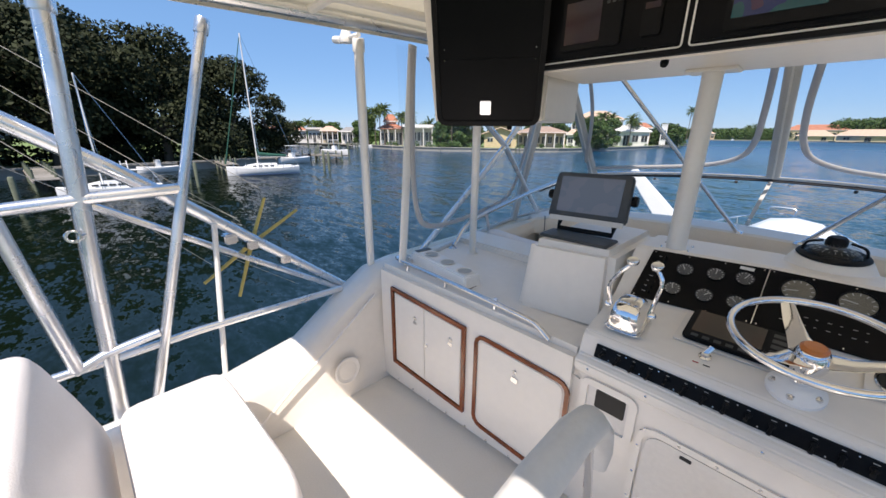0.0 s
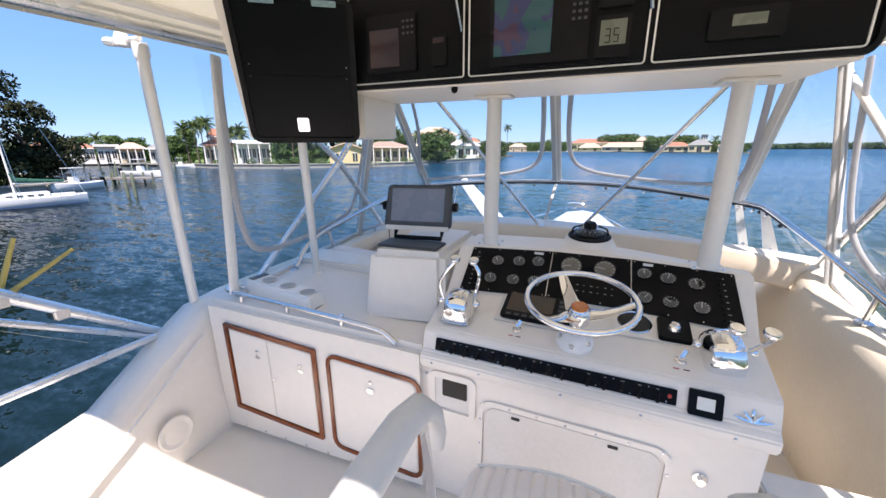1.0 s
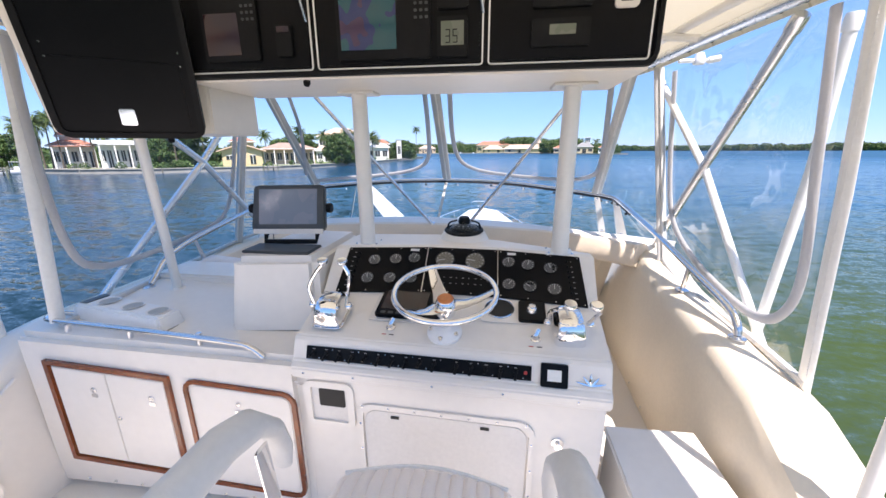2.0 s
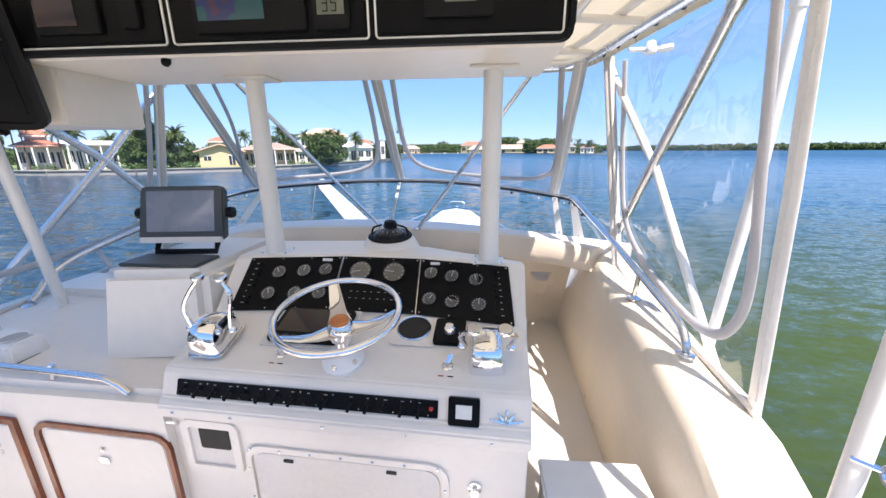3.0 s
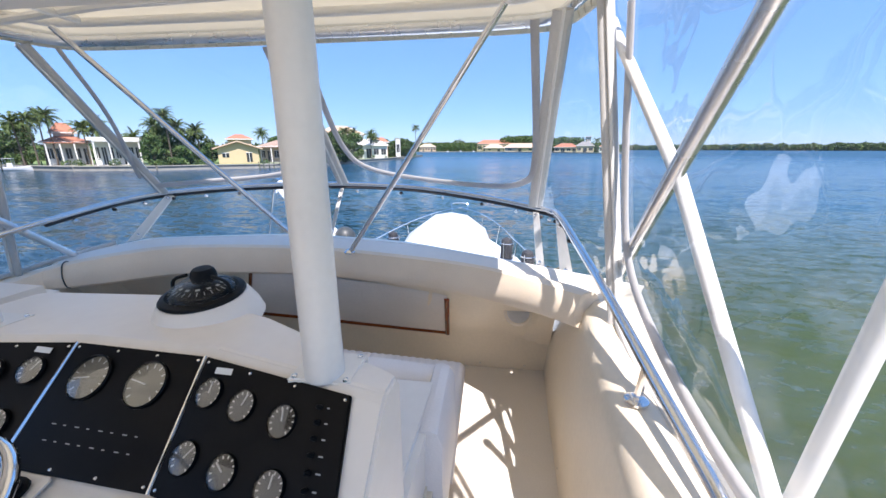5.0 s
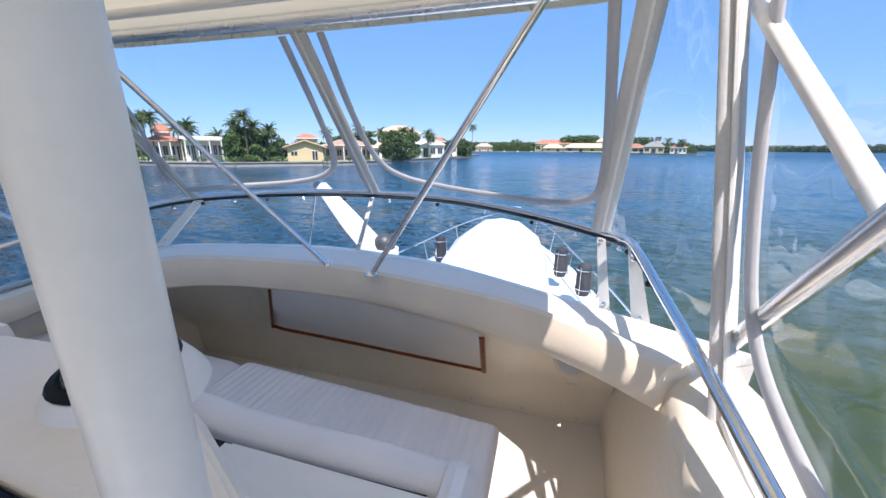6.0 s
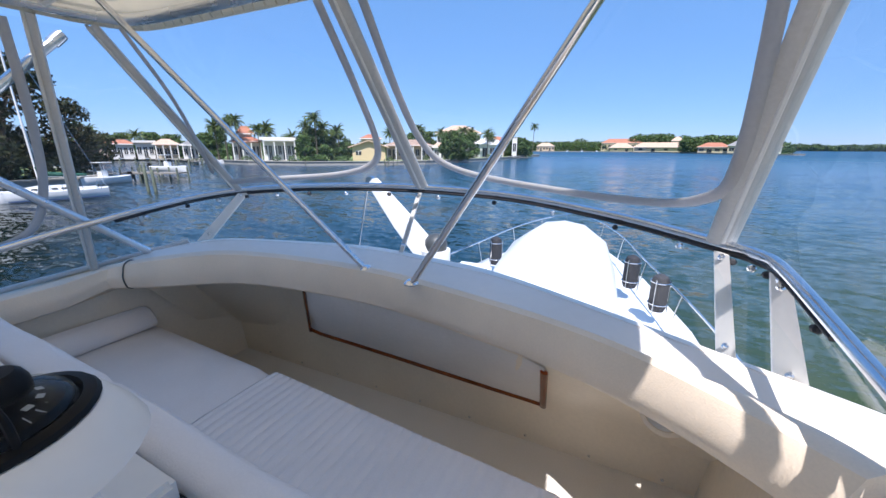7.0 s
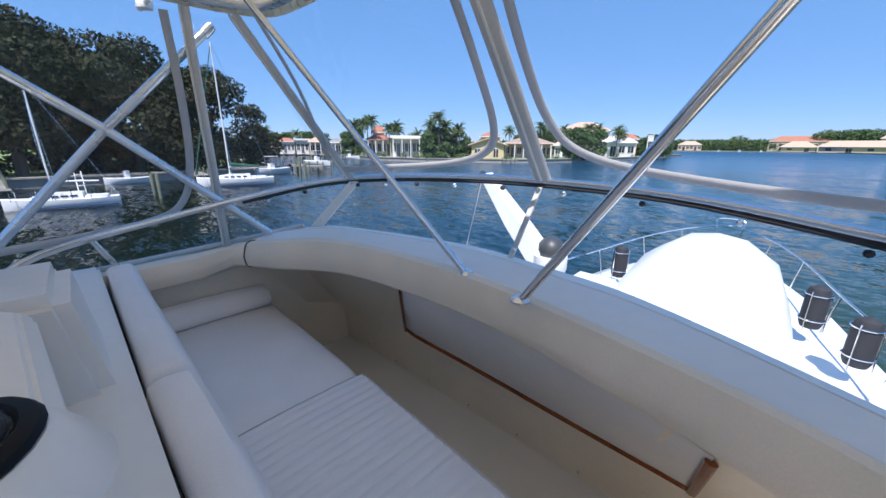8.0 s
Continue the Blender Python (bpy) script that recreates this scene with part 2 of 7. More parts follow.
def water_mat():
    m = bpy.data.materials.new("bay_water")
    m.use_nodes = True
    nt = m.node_tree
    p = nt.nodes["Principled BSDF"]
    p.inputs["Roughness"].default_value = 0.05
    p.inputs["IOR"].default_value = 1.33
    p.inputs["Specular IOR Level"].default_value = 0.42
    tc = nt.nodes.new("ShaderNodeTexCoord")
    # far off, the chop is too fine to see and blurs the reflections
    ln, fr = nt.nodes.new("ShaderNodeVectorMath"), nt.nodes.new("ShaderNodeMapRange")
    ln.operation = "LENGTH"
    fr.inputs["From Min"].default_value, fr.inputs["From Max"].default_value = 30.0, 350.0
    fr.inputs["To Min"].default_value, fr.inputs["To Max"].default_value = 0.06, 0.40
    nt.links.new(tc.outputs["Object"], ln.inputs[0]); nt.links.new(ln.outputs["Value"], fr.inputs["Value"])
    nt.links.new(fr.outputs["Result"], p.inputs["Roughness"])
    big = nt.nodes.new("ShaderNodeTexNoise"); big.inputs["Scale"].default_value = 0.012; big.inputs["Detail"].default_value = 4
    mp = nt.nodes.new("ShaderNodeSeparateXYZ")
    nt.links.new(tc.outputs["Object"], big.inputs["Vector"]); nt.links.new(tc.outputs["Object"], mp.inputs[0])
    # shallow green flats to starboard, port side darkened for the mirrored oaks
    rg = nt.nodes.new("ShaderNodeMapRange")
    rg.inputs["From Min"].default_value, rg.inputs["From Max"].default_value = -6.0, 12.0
    nt.links.new(mp.outputs["X"], rg.inputs["Value"])
    ry = nt.nodes.new("ShaderNodeMapRange")
    ry.inputs["From Min"].default_value, ry.inputs["From Max"].default_value = 40.0, 4.0
    nt.links.new(mp.outputs["Y"], ry.inputs["Value"])
    mm = nt.nodes.new("ShaderNodeMath"); mm.operation = "MULTIPLY"
    nt.links.new(rg.outputs[0], mm.inputs[0]); nt.links.new(ry.outputs[0], mm.inputs[1])
    mix = nt.nodes.new("ShaderNodeMix"); mix.data_type = "RGBA"
    # bluer ahead than beside the bank: sky and oak reflections in the colour
    ah, sm, reflection_tint = nt.nodes.new("ShaderNodeMapRange"), nt.nodes.new("ShaderNodeMath"), nt.nodes.new("ShaderNodeMix")
    sm.operation, sm.inputs[1].default_value = "MULTIPLY_ADD", 0.5
    nt.links.new(mp.outputs["X"], sm.inputs[0]); nt.links.new(mp.outputs["Y"], sm.inputs[2])
    ah.inputs["From Min"].default_value, ah.inputs["From Max"].default_value = -6.0, 45.0
    nt.links.new(sm.outputs[0], ah.inputs["Value"])
    reflection_tint.data_type = "RGBA"
    reflection_tint.inputs["A"].default_value, reflection_tint.inputs["B"].default_value = (0.004, 0.009, 0.005, 1), (0.012, 0.076, 0.145, 1)
    nt.links.new(ah.outputs["Result"], reflection_tint.inputs["Factor"]); nt.links.new(reflection_tint.outputs["Result"], mix.inputs["A"])
    mix.inputs["B"].default_value = (0.076, 0.094, 0.003, 1)
    nt.links.new(mm.outputs[0], mix.inputs["Factor"])
    mix2 = nt.nodes.new("ShaderNodeMix"); mix2.data_type = "RGBA"; mix2.blend_type = "MULTIPLY"
    mix2.inputs["Factor"].default_value = 0.5
    nt.links.new(mix.outputs["Result"], mix2.inputs["A"]); nt.links.new(big.outputs["Color"], mix2.inputs["B"])
    nt.links.new(mix2.outputs["Result"], p.inputs["Base Color"])
    # wind chop: tilted facets at four sizes, longer along their crests
    total = None
    for s, tilt, stretch, turn in ((0.10, 0.10, 2.2, 0.30), (0.6, 0.20, 2.8, 0.42), (1.9, 0.34, 2.4, 0.22), (5.0, 0.34, 1.8, 0.5), (13.0, 0.2, 1.4, 0.3)):
        mpg, nz, sub, mul = nt.nodes.new("ShaderNodeMapping"), nt.nodes.new("ShaderNodeTexNoise"), nt.nodes.new("ShaderNodeVectorMath"), nt.nodes.new("ShaderNodeVectorMath")
        mpg.inputs["Scale"].default_value = (s / stretch, s, s)
        mpg.inputs["Rotation"].default_value = (0, 0, turn)
        nz.inputs["Scale"].default_value, nz.inputs["Detail"].default_value = 1.0, 2
        sub.operation, mul.operation = "SUBTRACT", "MULTIPLY"
        sub.inputs[1].default_value = (0.5, 0.5, 0.5)
        mul.inputs[1].default_value = (tilt * 1.25, tilt * 1.9, 0)
        nt.links.new(tc.outputs["Object"], mpg.inputs[0]); nt.links.new(mpg.outputs[0], nz.inputs["Vector"])
        nt.links.new(nz.outputs["Color"], sub.inputs[0]); nt.links.new(sub.outputs[0], mul.inputs[0])
        add = nt.nodes.new("ShaderNodeVectorMath"); add.operation = "ADD"
        nt.links.new(mul.outputs[0], add.inputs[0])
        if total:
            nt.links.new(total.outputs[0], add.inputs[1])
        else:
            add.inputs[1].default_value = (0, 0, 1)
        total = add
    unit_ = nt.nodes.new("ShaderNodeVectorMath"); unit_.operation = "NORMALIZE"
    nt.links.new(total.outputs[0], unit_.inputs[0])
    nt.links.new(unit_.outputs[0], p.inputs["Normal"])
    return m


WATER = water_mat()


def leaf_mat(name, a, b):
    m = bpy.data.materials.new(name)
    m.use_nodes = True
    nt = m.node_tree
    p = nt.nodes["Principled BSDF"]
    p.inputs["Roughness"].default_value = 0.7
    p.inputs["Specular IOR Level"].default_value = 0.15
    g = nt.nodes.new("ShaderNodeNewGeometry")
    mix = nt.nodes.new("ShaderNodeMix"); mix.data_type = "RGBA"
    mix.inputs["A"].default_value, mix.inputs["B"].default_value = (*a, 1), (*b, 1)
    nt.links.new(g.outputs["Random Per Island"], mix.inputs["Factor"])
    nt.links.new(mix.outputs["Result"], p.inputs["Base Color"])
    return m


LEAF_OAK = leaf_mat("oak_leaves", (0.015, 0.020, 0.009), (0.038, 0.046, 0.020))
LEAF_GREEN = leaf_mat("green_leaves", (0.03, 0.065, 0.018), (0.10, 0.15, 0.05))
LEAF_PALM = leaf_mat("palm_leaves", (0.045, 0.08, 0.02), (0.12, 0.15, 0.05))
LEAF_MANGROVE = leaf_mat("mangrove_leaves", (0.04, 0.075, 0.02), (0.09, 0.13, 0.04))
BARK = mat("bark", (0.13, 0.10, 0.075), 0.9, vary=0.2, scale=8, bump=0.5, bump_scale=20)
GRASS = mat("lawn", (0.12, 0.20, 0.045), 0.9, vary=0.2, scale=0.4, fine=6, second=(0.20, 0.19, 0.08), second_amount=0.6)
SEAWALL = mat("seawall_concrete", (0.33, 0.31, 0.27), 0.85, vary=0.15, scale=0.6, fine=8, bump=0.4, bump_scale=5)
PILE = mat("weathered_piling", (0.14, 0.16, 0.11), 0.85, vary=0.25, scale=3, fine=20, bump=0.4)
PLANK = mat("grey_dock_timber", (0.27, 0.25, 0.22), 0.85, vary=0.2, scale=2, fine=20, bump=0.3, per_object=0.2)
W_YELLOW = mat("yellow_stucco", (0.62, 0.48, 0.29), 0.85, vary=0.06, scale=0.5, fine=12)
W_WHITE = mat("white_stucco", (0.74, 0.72, 0.68), 0.8, vary=0.05, scale=0.5, fine=12)
W_PEACH = mat("peach_stucco", (0.62, 0.45, 0.32), 0.8, vary=0.06, scale=0.5, fine=12)
W_TAN = mat("tan_stucco", (0.52, 0.43, 0.30), 0.8, vary=0.06, scale=0.5, fine=12)
R_BROWN = mat("brown_tile_roof", (0.36, 0.25, 0.19), 0.85, vary=0.15, scale=0.8, fine=14, bump=0.4, bump_scale=6)
R_RED = mat("red_tile_roof", (0.42, 0.17, 0.10), 0.8, vary=0.15, scale=0.8, fine=14, bump=0.4, bump_scale=6)
R_PEACH = mat("peach_tile_roof", (0.56, 0.39, 0.28), 0.8, vary=0.12, scale=0.8, fine=14, bump=0.4, bump_scale=6)
R_GREY = mat("grey_shingle_roof", (0.26, 0.25, 0.24), 0.85, vary=0.15, scale=0.8, fine=14, bump=0.4, bump_scale=6)
R_WHITE = mat("white_flat_roof", (0.72, 0.70, 0.66), 0.7, vary=0.08, scale=0.8)
DARK_GLASS = mat("dark_window_glass", (0.03, 0.035, 0.04), 0.08, vary=0.2)
GREEN_CLOTH = mat("green_sail_cover", (0.015, 0.09, 0.06), 0.8, vary=0.15)
HULL = mat("white_hull", (0.78, 0.78, 0.77), 0.3, vary=0.05, scale=1.0)
HULL_BLUE = mat("blue_boot_stripe", (0.04, 0.07, 0.16), 0.4)

# ---- mesh helpers ----
ORIGIN = {}


def thing(name, at, label, category, group="", kind=""):
    ob = new(name)
    ob.empty_display_size = 0.1
    ob.location = at
    ORIGIN[ob.name] = Vector(at)
    return tagged(ob, label, category, group, kind)


def part(name, bm, material, parent=None, label="", smooth=False, bevel=0.0, xf=None):
    """Links a bmesh, given in world coordinates, as one mesh under a thing or a part."""
    if xf is not None:
        bm.transform(xf)
    o = ORIGIN[parent.name] if parent else Vector((0, 0, 0))
    bmesh.ops.translate(bm, verts=bm.verts, vec=-o)
    if bevel:
        es = [e for e in bm.edges if len(e.link_faces) == 2 and e.calc_face_angle(0) > 0.5]
        bmesh.ops.bevel(bm, geom=es, offset=bevel, segments=2, affect="EDGES", clamp_overlap=True)
    bmesh.ops.recalc_face_normals(bm, faces=bm.faces)
    me = bpy.data.meshes.new(name)
    for f in bm.faces:
        f.smooth = smooth
    bm.to_mesh(me)
    bm.free()
    me.materials.append(material)
    if smooth:
        me.set_sharp_from_angle(angle=radians(38))
    ob = new(name, me)
    if parent:
        ob.parent = parent
        ORIGIN[ob.name] = o
    else:
        ORIGIN[ob.name] = Vector((0, 0, 0))
    if label:
        tagged(ob, label)
    return ob


def structure(name, bm, material, label, category, **k):
    return tagged(part(name, bm, material, None, **k), label, category, kind="structure")


def hexa(bm, pts):
    """A solid from 8 corners: four below, four above, both round the same way."""
    v = [bm.verts.new(p) for p in pts]
    for q in ((3, 2, 1, 0), (4, 5, 6, 7), (0, 1, 5, 4), (1, 2, 6, 5), (2, 3, 7, 6), (3, 0, 4, 7)):
        bm.faces.new([v[i] for i in q])
    return bm


def box(lo, hi, bm=None):
    bm = bm or bmesh.new()
    (a, b, c), (d, e, f) = lo, hi
    return hexa(bm, [(a, b, c), (d, b, c), (d, e, c), (a, e, c), (a, b, f), (d, b, f), (d, e, f), (a, e, f)])


def prism(poly, z0, z1, bm=None):
    bm = bm or bmesh.new()
    lo = [bm.verts.new((x, y, z0)) for x, y in poly]
    hi = [bm.verts.new((x, y, z1)) for x, y in poly]
    bm.faces.new(lo[::-1]), bm.faces.new(hi)
    for i in range(len(poly)):
        j = (i + 1) % len(poly)
        bm.faces.new((lo[i], lo[j], hi[j], hi[i]))
    return bm


def loft(rings, closed=True, caps=True, bm=None):
    bm = bm or bmesh.new()
    vs = [[bm.verts.new(p) for p in r] for r in rings]
    n = len(vs[0])
    for a, b in zip(vs, vs[1:]):
        for i in range(n if closed else n - 1):
            j = (i + 1) % n
            bm.faces.new((a[i], a[j], b[j], b[i]))
    if caps and closed:
        bm.faces.new(vs[0][::-1]), bm.faces.new(vs[-1])
    return bm


def curve(pts, n=6):
    """Catmull-Rom points through pts."""
    p = [Vector(q) for q in pts]
    p = [2 * p[0] - p[1]] + p + [2 * p[-1] - p[-2]]
    out = []
    for i in range(1, len(p) - 2):
        a, b, c, d = p[i - 1:i + 3]
        for k in range(n):
            t = k / n
            out.append(0.5 * ((2 * b) + (c - a) * t + (2 * a - 5 * b + 4 * c - d) * t * t + (3 * b - a - 3 * c + d) * t ** 3))
    return out + [p[-2]]


def tube(pts, r, seg=10, bm=None, flat=None):
    """A pipe along pts; r is a number or one for each point; flat: (width factor, depth factor, up)."""
    pts = [Vector(p) for p in pts]
    rings, up = [], None
    for i, p in enumerate(pts):
        d = (pts[min(i + 1, len(pts) - 1)] - pts[max(i - 1, 0)]).normalized()
        if up is None:
            up = Vector(flat[2]) if flat else (Vector((0, 0, 1)) if abs(d.z) < 0.9 else Vector((1, 0, 0)))
        up = (up - d * up.dot(d)).normalized()
        side = d.cross(up)
        rr = r[i] if isinstance(r, (list, tuple)) else r
        fa, fb = (flat[0], flat[1]) if flat else (1, 1)
        rings.append([p + side * math.cos(a) * rr * fa + up * math.sin(a) * rr * fb for a in (2 * math.pi * k / seg for k in range(seg))])
    return loft(rings, bm=bm)


def lathe(profile, at=(0, 0, 0), axis=(0, 0, 1), seg=20, bm=None):
    """A turned solid: profile rows of (radius, height) along axis."""
    q = Vector(axis).to_track_quat("Z", "Y").to_matrix()
    at = Vector(at)
    rings = [[at + q @ Vector((max(r, 1e-4) * math.cos(2 * math.pi * k / seg), max(r, 1e-4) * math.sin(2 * math.pi * k / seg), h)) for k in range(seg)] for r, h in profile]
    return loft(rings, bm=bm)


def ball(at, r, seg=12, squash=1.0, axis=(0, 0, 1), bm=None):
    return lathe([(r * math.sin(math.pi * k / 8), -r * squash * math.cos(math.pi * k / 8)) for k in range(9)], at, axis, seg, bm)


def lerp(a, b, t):
    return Vector(a) * (1 - t) + Vector(b) * t


def panel(o, u, v, n, u0, u1, v0, v1, thick, corner=0.0, lift=0.0):
    """A plate on a plane at o with axes u, v and normal n; corner: its rounding."""
    o, u, v, n = Vector(o), Vector(u), Vector(v), Vector(n)
    pts = []
    if corner:
        for cx, cy, a0 in ((u1 - corner, v1 - corner, 0), (u0 + corner, v1 - corner, 90), (u0 + corner, v0 + corner, 180), (u1 - corner, v0 + corner, 270)):
            pts += [(cx + corner * math.cos(radians(a0 + k * 22.5)), cy + corner * math.sin(radians(a0 + k * 22.5))) for k in range(5)]
    else:
        pts = [(u1, v1), (u0, v1), (u0, v0), (u1, v0)]
    return loft([[o + u * a + v * b + n * (lift + h) for a, b in pts] for h in (0, thick)])


def rim(o, u, v, n, u0, u1, v0, v1, w, thick, corner=0.0, lift=0.0):
    """A frame of width w round a rectangle."""
    o, u, v, n = Vector(o), Vector(u), Vector(v), Vector(n)

    def ring(d, h):
        c = max(corner - d, 0.001)
        pts = []
        for cx, cy, a0 in ((u1 - d - c, v1 - d - c, 0), (u0 + d + c, v1 - d - c, 90), (u0 + d + c, v0 + d + c, 180), (u1 - d - c, v0 + d + c, 270)):
            pts += [(cx + c * math.cos(radians(a0 + k * 30)), cy + c * math.sin(radians(a0 + k * 30))) for k in range(4)]
        return [o + u * a + v * b + n * (lift + h) for a, b in pts]
    rings = [ring(0, 0), ring(0, thick), ring(w, thick), ring(w, 0)]
    bm = loft(rings, caps=False)
    bm.verts.ensure_lookup_table()
    k = len(rings[0])
    for i in range(k):
        j = (i + 1) % k
        bm.faces.new([bm.verts[q] for q in (3 * k + i, 3 * k + j, j, i)])
    return bm


# ---- water, bridge floor, coamings ----
SEA = -3.4
bm = bmesh.new()
bmesh.ops.create_grid(bm, x_segments=2, y_segments=2, size=4500)
bmesh.ops.translate(bm, verts=bm.verts, vec=(0, 0, SEA))
structure("water", bm, WATER, "rippled blue-green bay water under a clear sky", "water")

structure("floor", prism([(-1.76, -1.6), (1.25, -1.6), (1.28, 1.8), (1.38, 3.42), (-1.62, 3.46), (-1.76, 1.2)], -0.08, 0.0), FLOOR,
          "cream nonskid fibreglass flybridge floor", "floor")


def coaming(side, stations, wall, cap, name, label):
    """Side coaming lofted from stations (y, inner x at floor, height of the top)."""
    rings = []
    for y, xi, h in stations:
        s = side
        rings.append([Vector((xi + s * a, y, z)) for a, z in ((0, -0.02), (0.03, 0.5 * h), (0.045, h - 0.11), (0.06, h - 0.04), (0.10, h - 0.005), (0.16, h + 0.004), (0.27, h - 0.03), (0.34, h - 0.09), (0.37, h - 0.2), (0.42, -0.35), (0.40, -0.4), (0.0, -0.4))])
    return structure(name, loft(rings), wall, label, "wall", smooth=True)


coaming(1, [(-1.6, 1.12, 0.34), (0.2, 1.14, 0.36), (0.75, 1.15, 0.42), (1.05, 1.16, 0.58), (1.33, 1.175, 0.71), (1.7, 1.20, 0.76), (2.1, 1.225, 0.785), (2.3, 1.24, 0.80), (2.42, 1.248, 0.825), (2.54, 1.255, 0.868), (2.66, 1.262, 0.888), (2.95, 1.28, 0.84), (3.5, 1.315, 0.5)],
        CREAM, None, "wall_starboard", "cream padded starboard coaming with a rolled top")
coaming(-1, [(-1.6, -1.70, 0.32), (0.1, -1.69, 0.34), (0.4, -1.685, 0.36), (0.75, -1.68, 0.42), (1.02, -1.68, 0.60), (1.25, -1.675, 0.74), (1.45, -1.66, 0.77)],
        GEL, None, "wall_port", "white fibreglass port coaming sloping down aft")
coaming(-1, [(1.45, -1.655, 0.772), (1.9, -1.63, 0.785), (2.4, -1.60, 0.80), (2.75, -1.57, 0.82), (3.1, -1.56, 0.82), (3.5, -1.55, 0.80)],
        CREAM, None, "wall_port_forward", "cream coaming beside the forward lounge")

# forward cowl: leaning inner wall, padded roll, deck shelf
ARC = curve([(-1.52, 2.62, 0), (-1.28, 2.76, 0), (-0.887, 2.995, 0), (-0.18, 3.06, 0), (0.45, 2.97, 0), (0.913, 2.83, 0), (1.27, 2.56, 0)], 6)
FAR = curve([(-1.72, 2.95, 0), (-1.50, 3.08, 0), (-1.23, 3.26, 0), (-0.5, 3.45, 0), (0.0, 3.42, 0), (0.5, 3.30, 0), (1.6, 2.72, 0)], 6)
FAR = [Vector(p) for p in FAR]
n = len(ARC)


def lean_top(p):
    """Where the bulkhead meets the roll: it leans less towards port."""
    return max(p.y + 0.06, 2.97 + 0.32 * min(1.0, max(0.0, (-0.45 - p.x) / 0.55)))


def roll_top(u):
    """Height of the padded roll, from its port end (0) to its starboard end (1)."""
    return 0.925 - 0.02 * u - 0.075 * max(0.0, 1 - u / 0.3) ** 1.5


rings = []
for i, p in enumerate(ARC):
    bx = -1.64 + (1.36 + 1.64) * i / (n - 1)
    foot = Vector((bx, 3.385, -0.02))
    rings.append([foot, Vector((bx, 3.375, 0.26)), Vector((p.x * 0.97, lean_top(p), 0.755)), Vector((p.x, p.y + 0.10, 0.84)), Vector((p.x, p.y + 0.3, 0.84)), Vector((bx, 3.55, -0.02))])
structure("wall_front", loft(rings), CREAM, "cream forward bulkhead leaning aft under the padded roll", "wall", smooth=True)
rings = []
for i, p in enumerate(ARC):
    f = FAR[round(i * (len(FAR) - 1) / (n - 1))]
    d = (f - p); d.normalize()
    zt = roll_top(i / (n - 1))
    rings.append([Vector((*(p + d * a).xy, z)) for a, z in ((0.05, 0.745), (0.014, 0.765), (0.0, 0.81), (0.004, zt - 0.04), (0.026, zt + 0.004), (0.06, zt + 0.016), (0.095, zt + 0.010), (0.118, zt - 0.02), (0.125, 0.745))])
roll = thing("coaming_bolster", (0, 3.0, 0.745), "cream vinyl padded roll along the forward coaming", "bolster")
k = round(0.07 * n)
part("cushion", loft(rings[k:]), VINYL_CREAM, roll, smooth=True)
# the port length runs on aft along the side coaming
aft = []
for p in curve([(-1.60, 1.50, 0.790), (-1.585, 1.9, 0.797), (-1.555, 2.25, 0.806), (-1.525, 2.5, 0.822)], 4):
    aft.append([Vector((p.x + a, p.y, p.z + z)) for a, z in ((-0.05, -0.125), (-0.014, -0.11), (0.0, -0.07), (-0.004, -0.04), (-0.026, 0.004), (-0.06, 0.016), (-0.095, 0.010), (-0.118, -0.02), (-0.125, -0.125))])
part("cushion", loft(aft + rings[1:k + 1]), VINYL_CREAM, roll, smooth=True)
for q in (k,):
    part("seam", tube(curve([p + Vector((0.0, -0.002, 0.002)) for p in rings[q][0:9]], 3), 0.0035, 6), DGREY, roll, "dark seam between cushions")
rings = []
for i, p in enumerate(ARC):
    f = FAR[round(i * (len(FAR) - 1) / (n - 1))]
    a = p + (f - p).normalized() * 0.125
    zt = roll_top(i / (n - 1))
    rings.append([Vector((a.x, a.y - 0.01, zt - 0.034)), Vector((*lerp(a, f, 0.10).xy, zt - 0.022)), Vector((*lerp(a, f, 0.72).xy, zt + 0.010)), Vector((*lerp(a, f, 0.735).xy, zt - 0.002)), Vector((*lerp(a, f, 0.755).xy, zt - 0.002)), Vector((*lerp(a, f, 0.77).xy, zt + 0.010)), Vector((f.x, f.y, zt + 0.005)),
                  Vector((f.x, f.y + 0.02, zt - 0.03)), Vector((f.x, f.y + 0.04, 0.70)), Vector((a.x, a.y + 0.03, 0.86))])
structure("cowl_deck", loft(rings), GEL, "white fibreglass shelf forward of the padded roll", "deck", smooth=True)

# ---- forward hull, trunk and foredeck ----
def hull_ring(y, w, z):
    return [Vector((-0.06 + a * w, y, z + b)) for a, b in ((-1, 0), (-0.6, 0.05), (0, 0.08), (0.6, 0.05), (1, 0), (1.03, -0.05), (0.75, -2.4), (0, -2.6), (-0.75, -2.4), (-1.03, -0.05))]


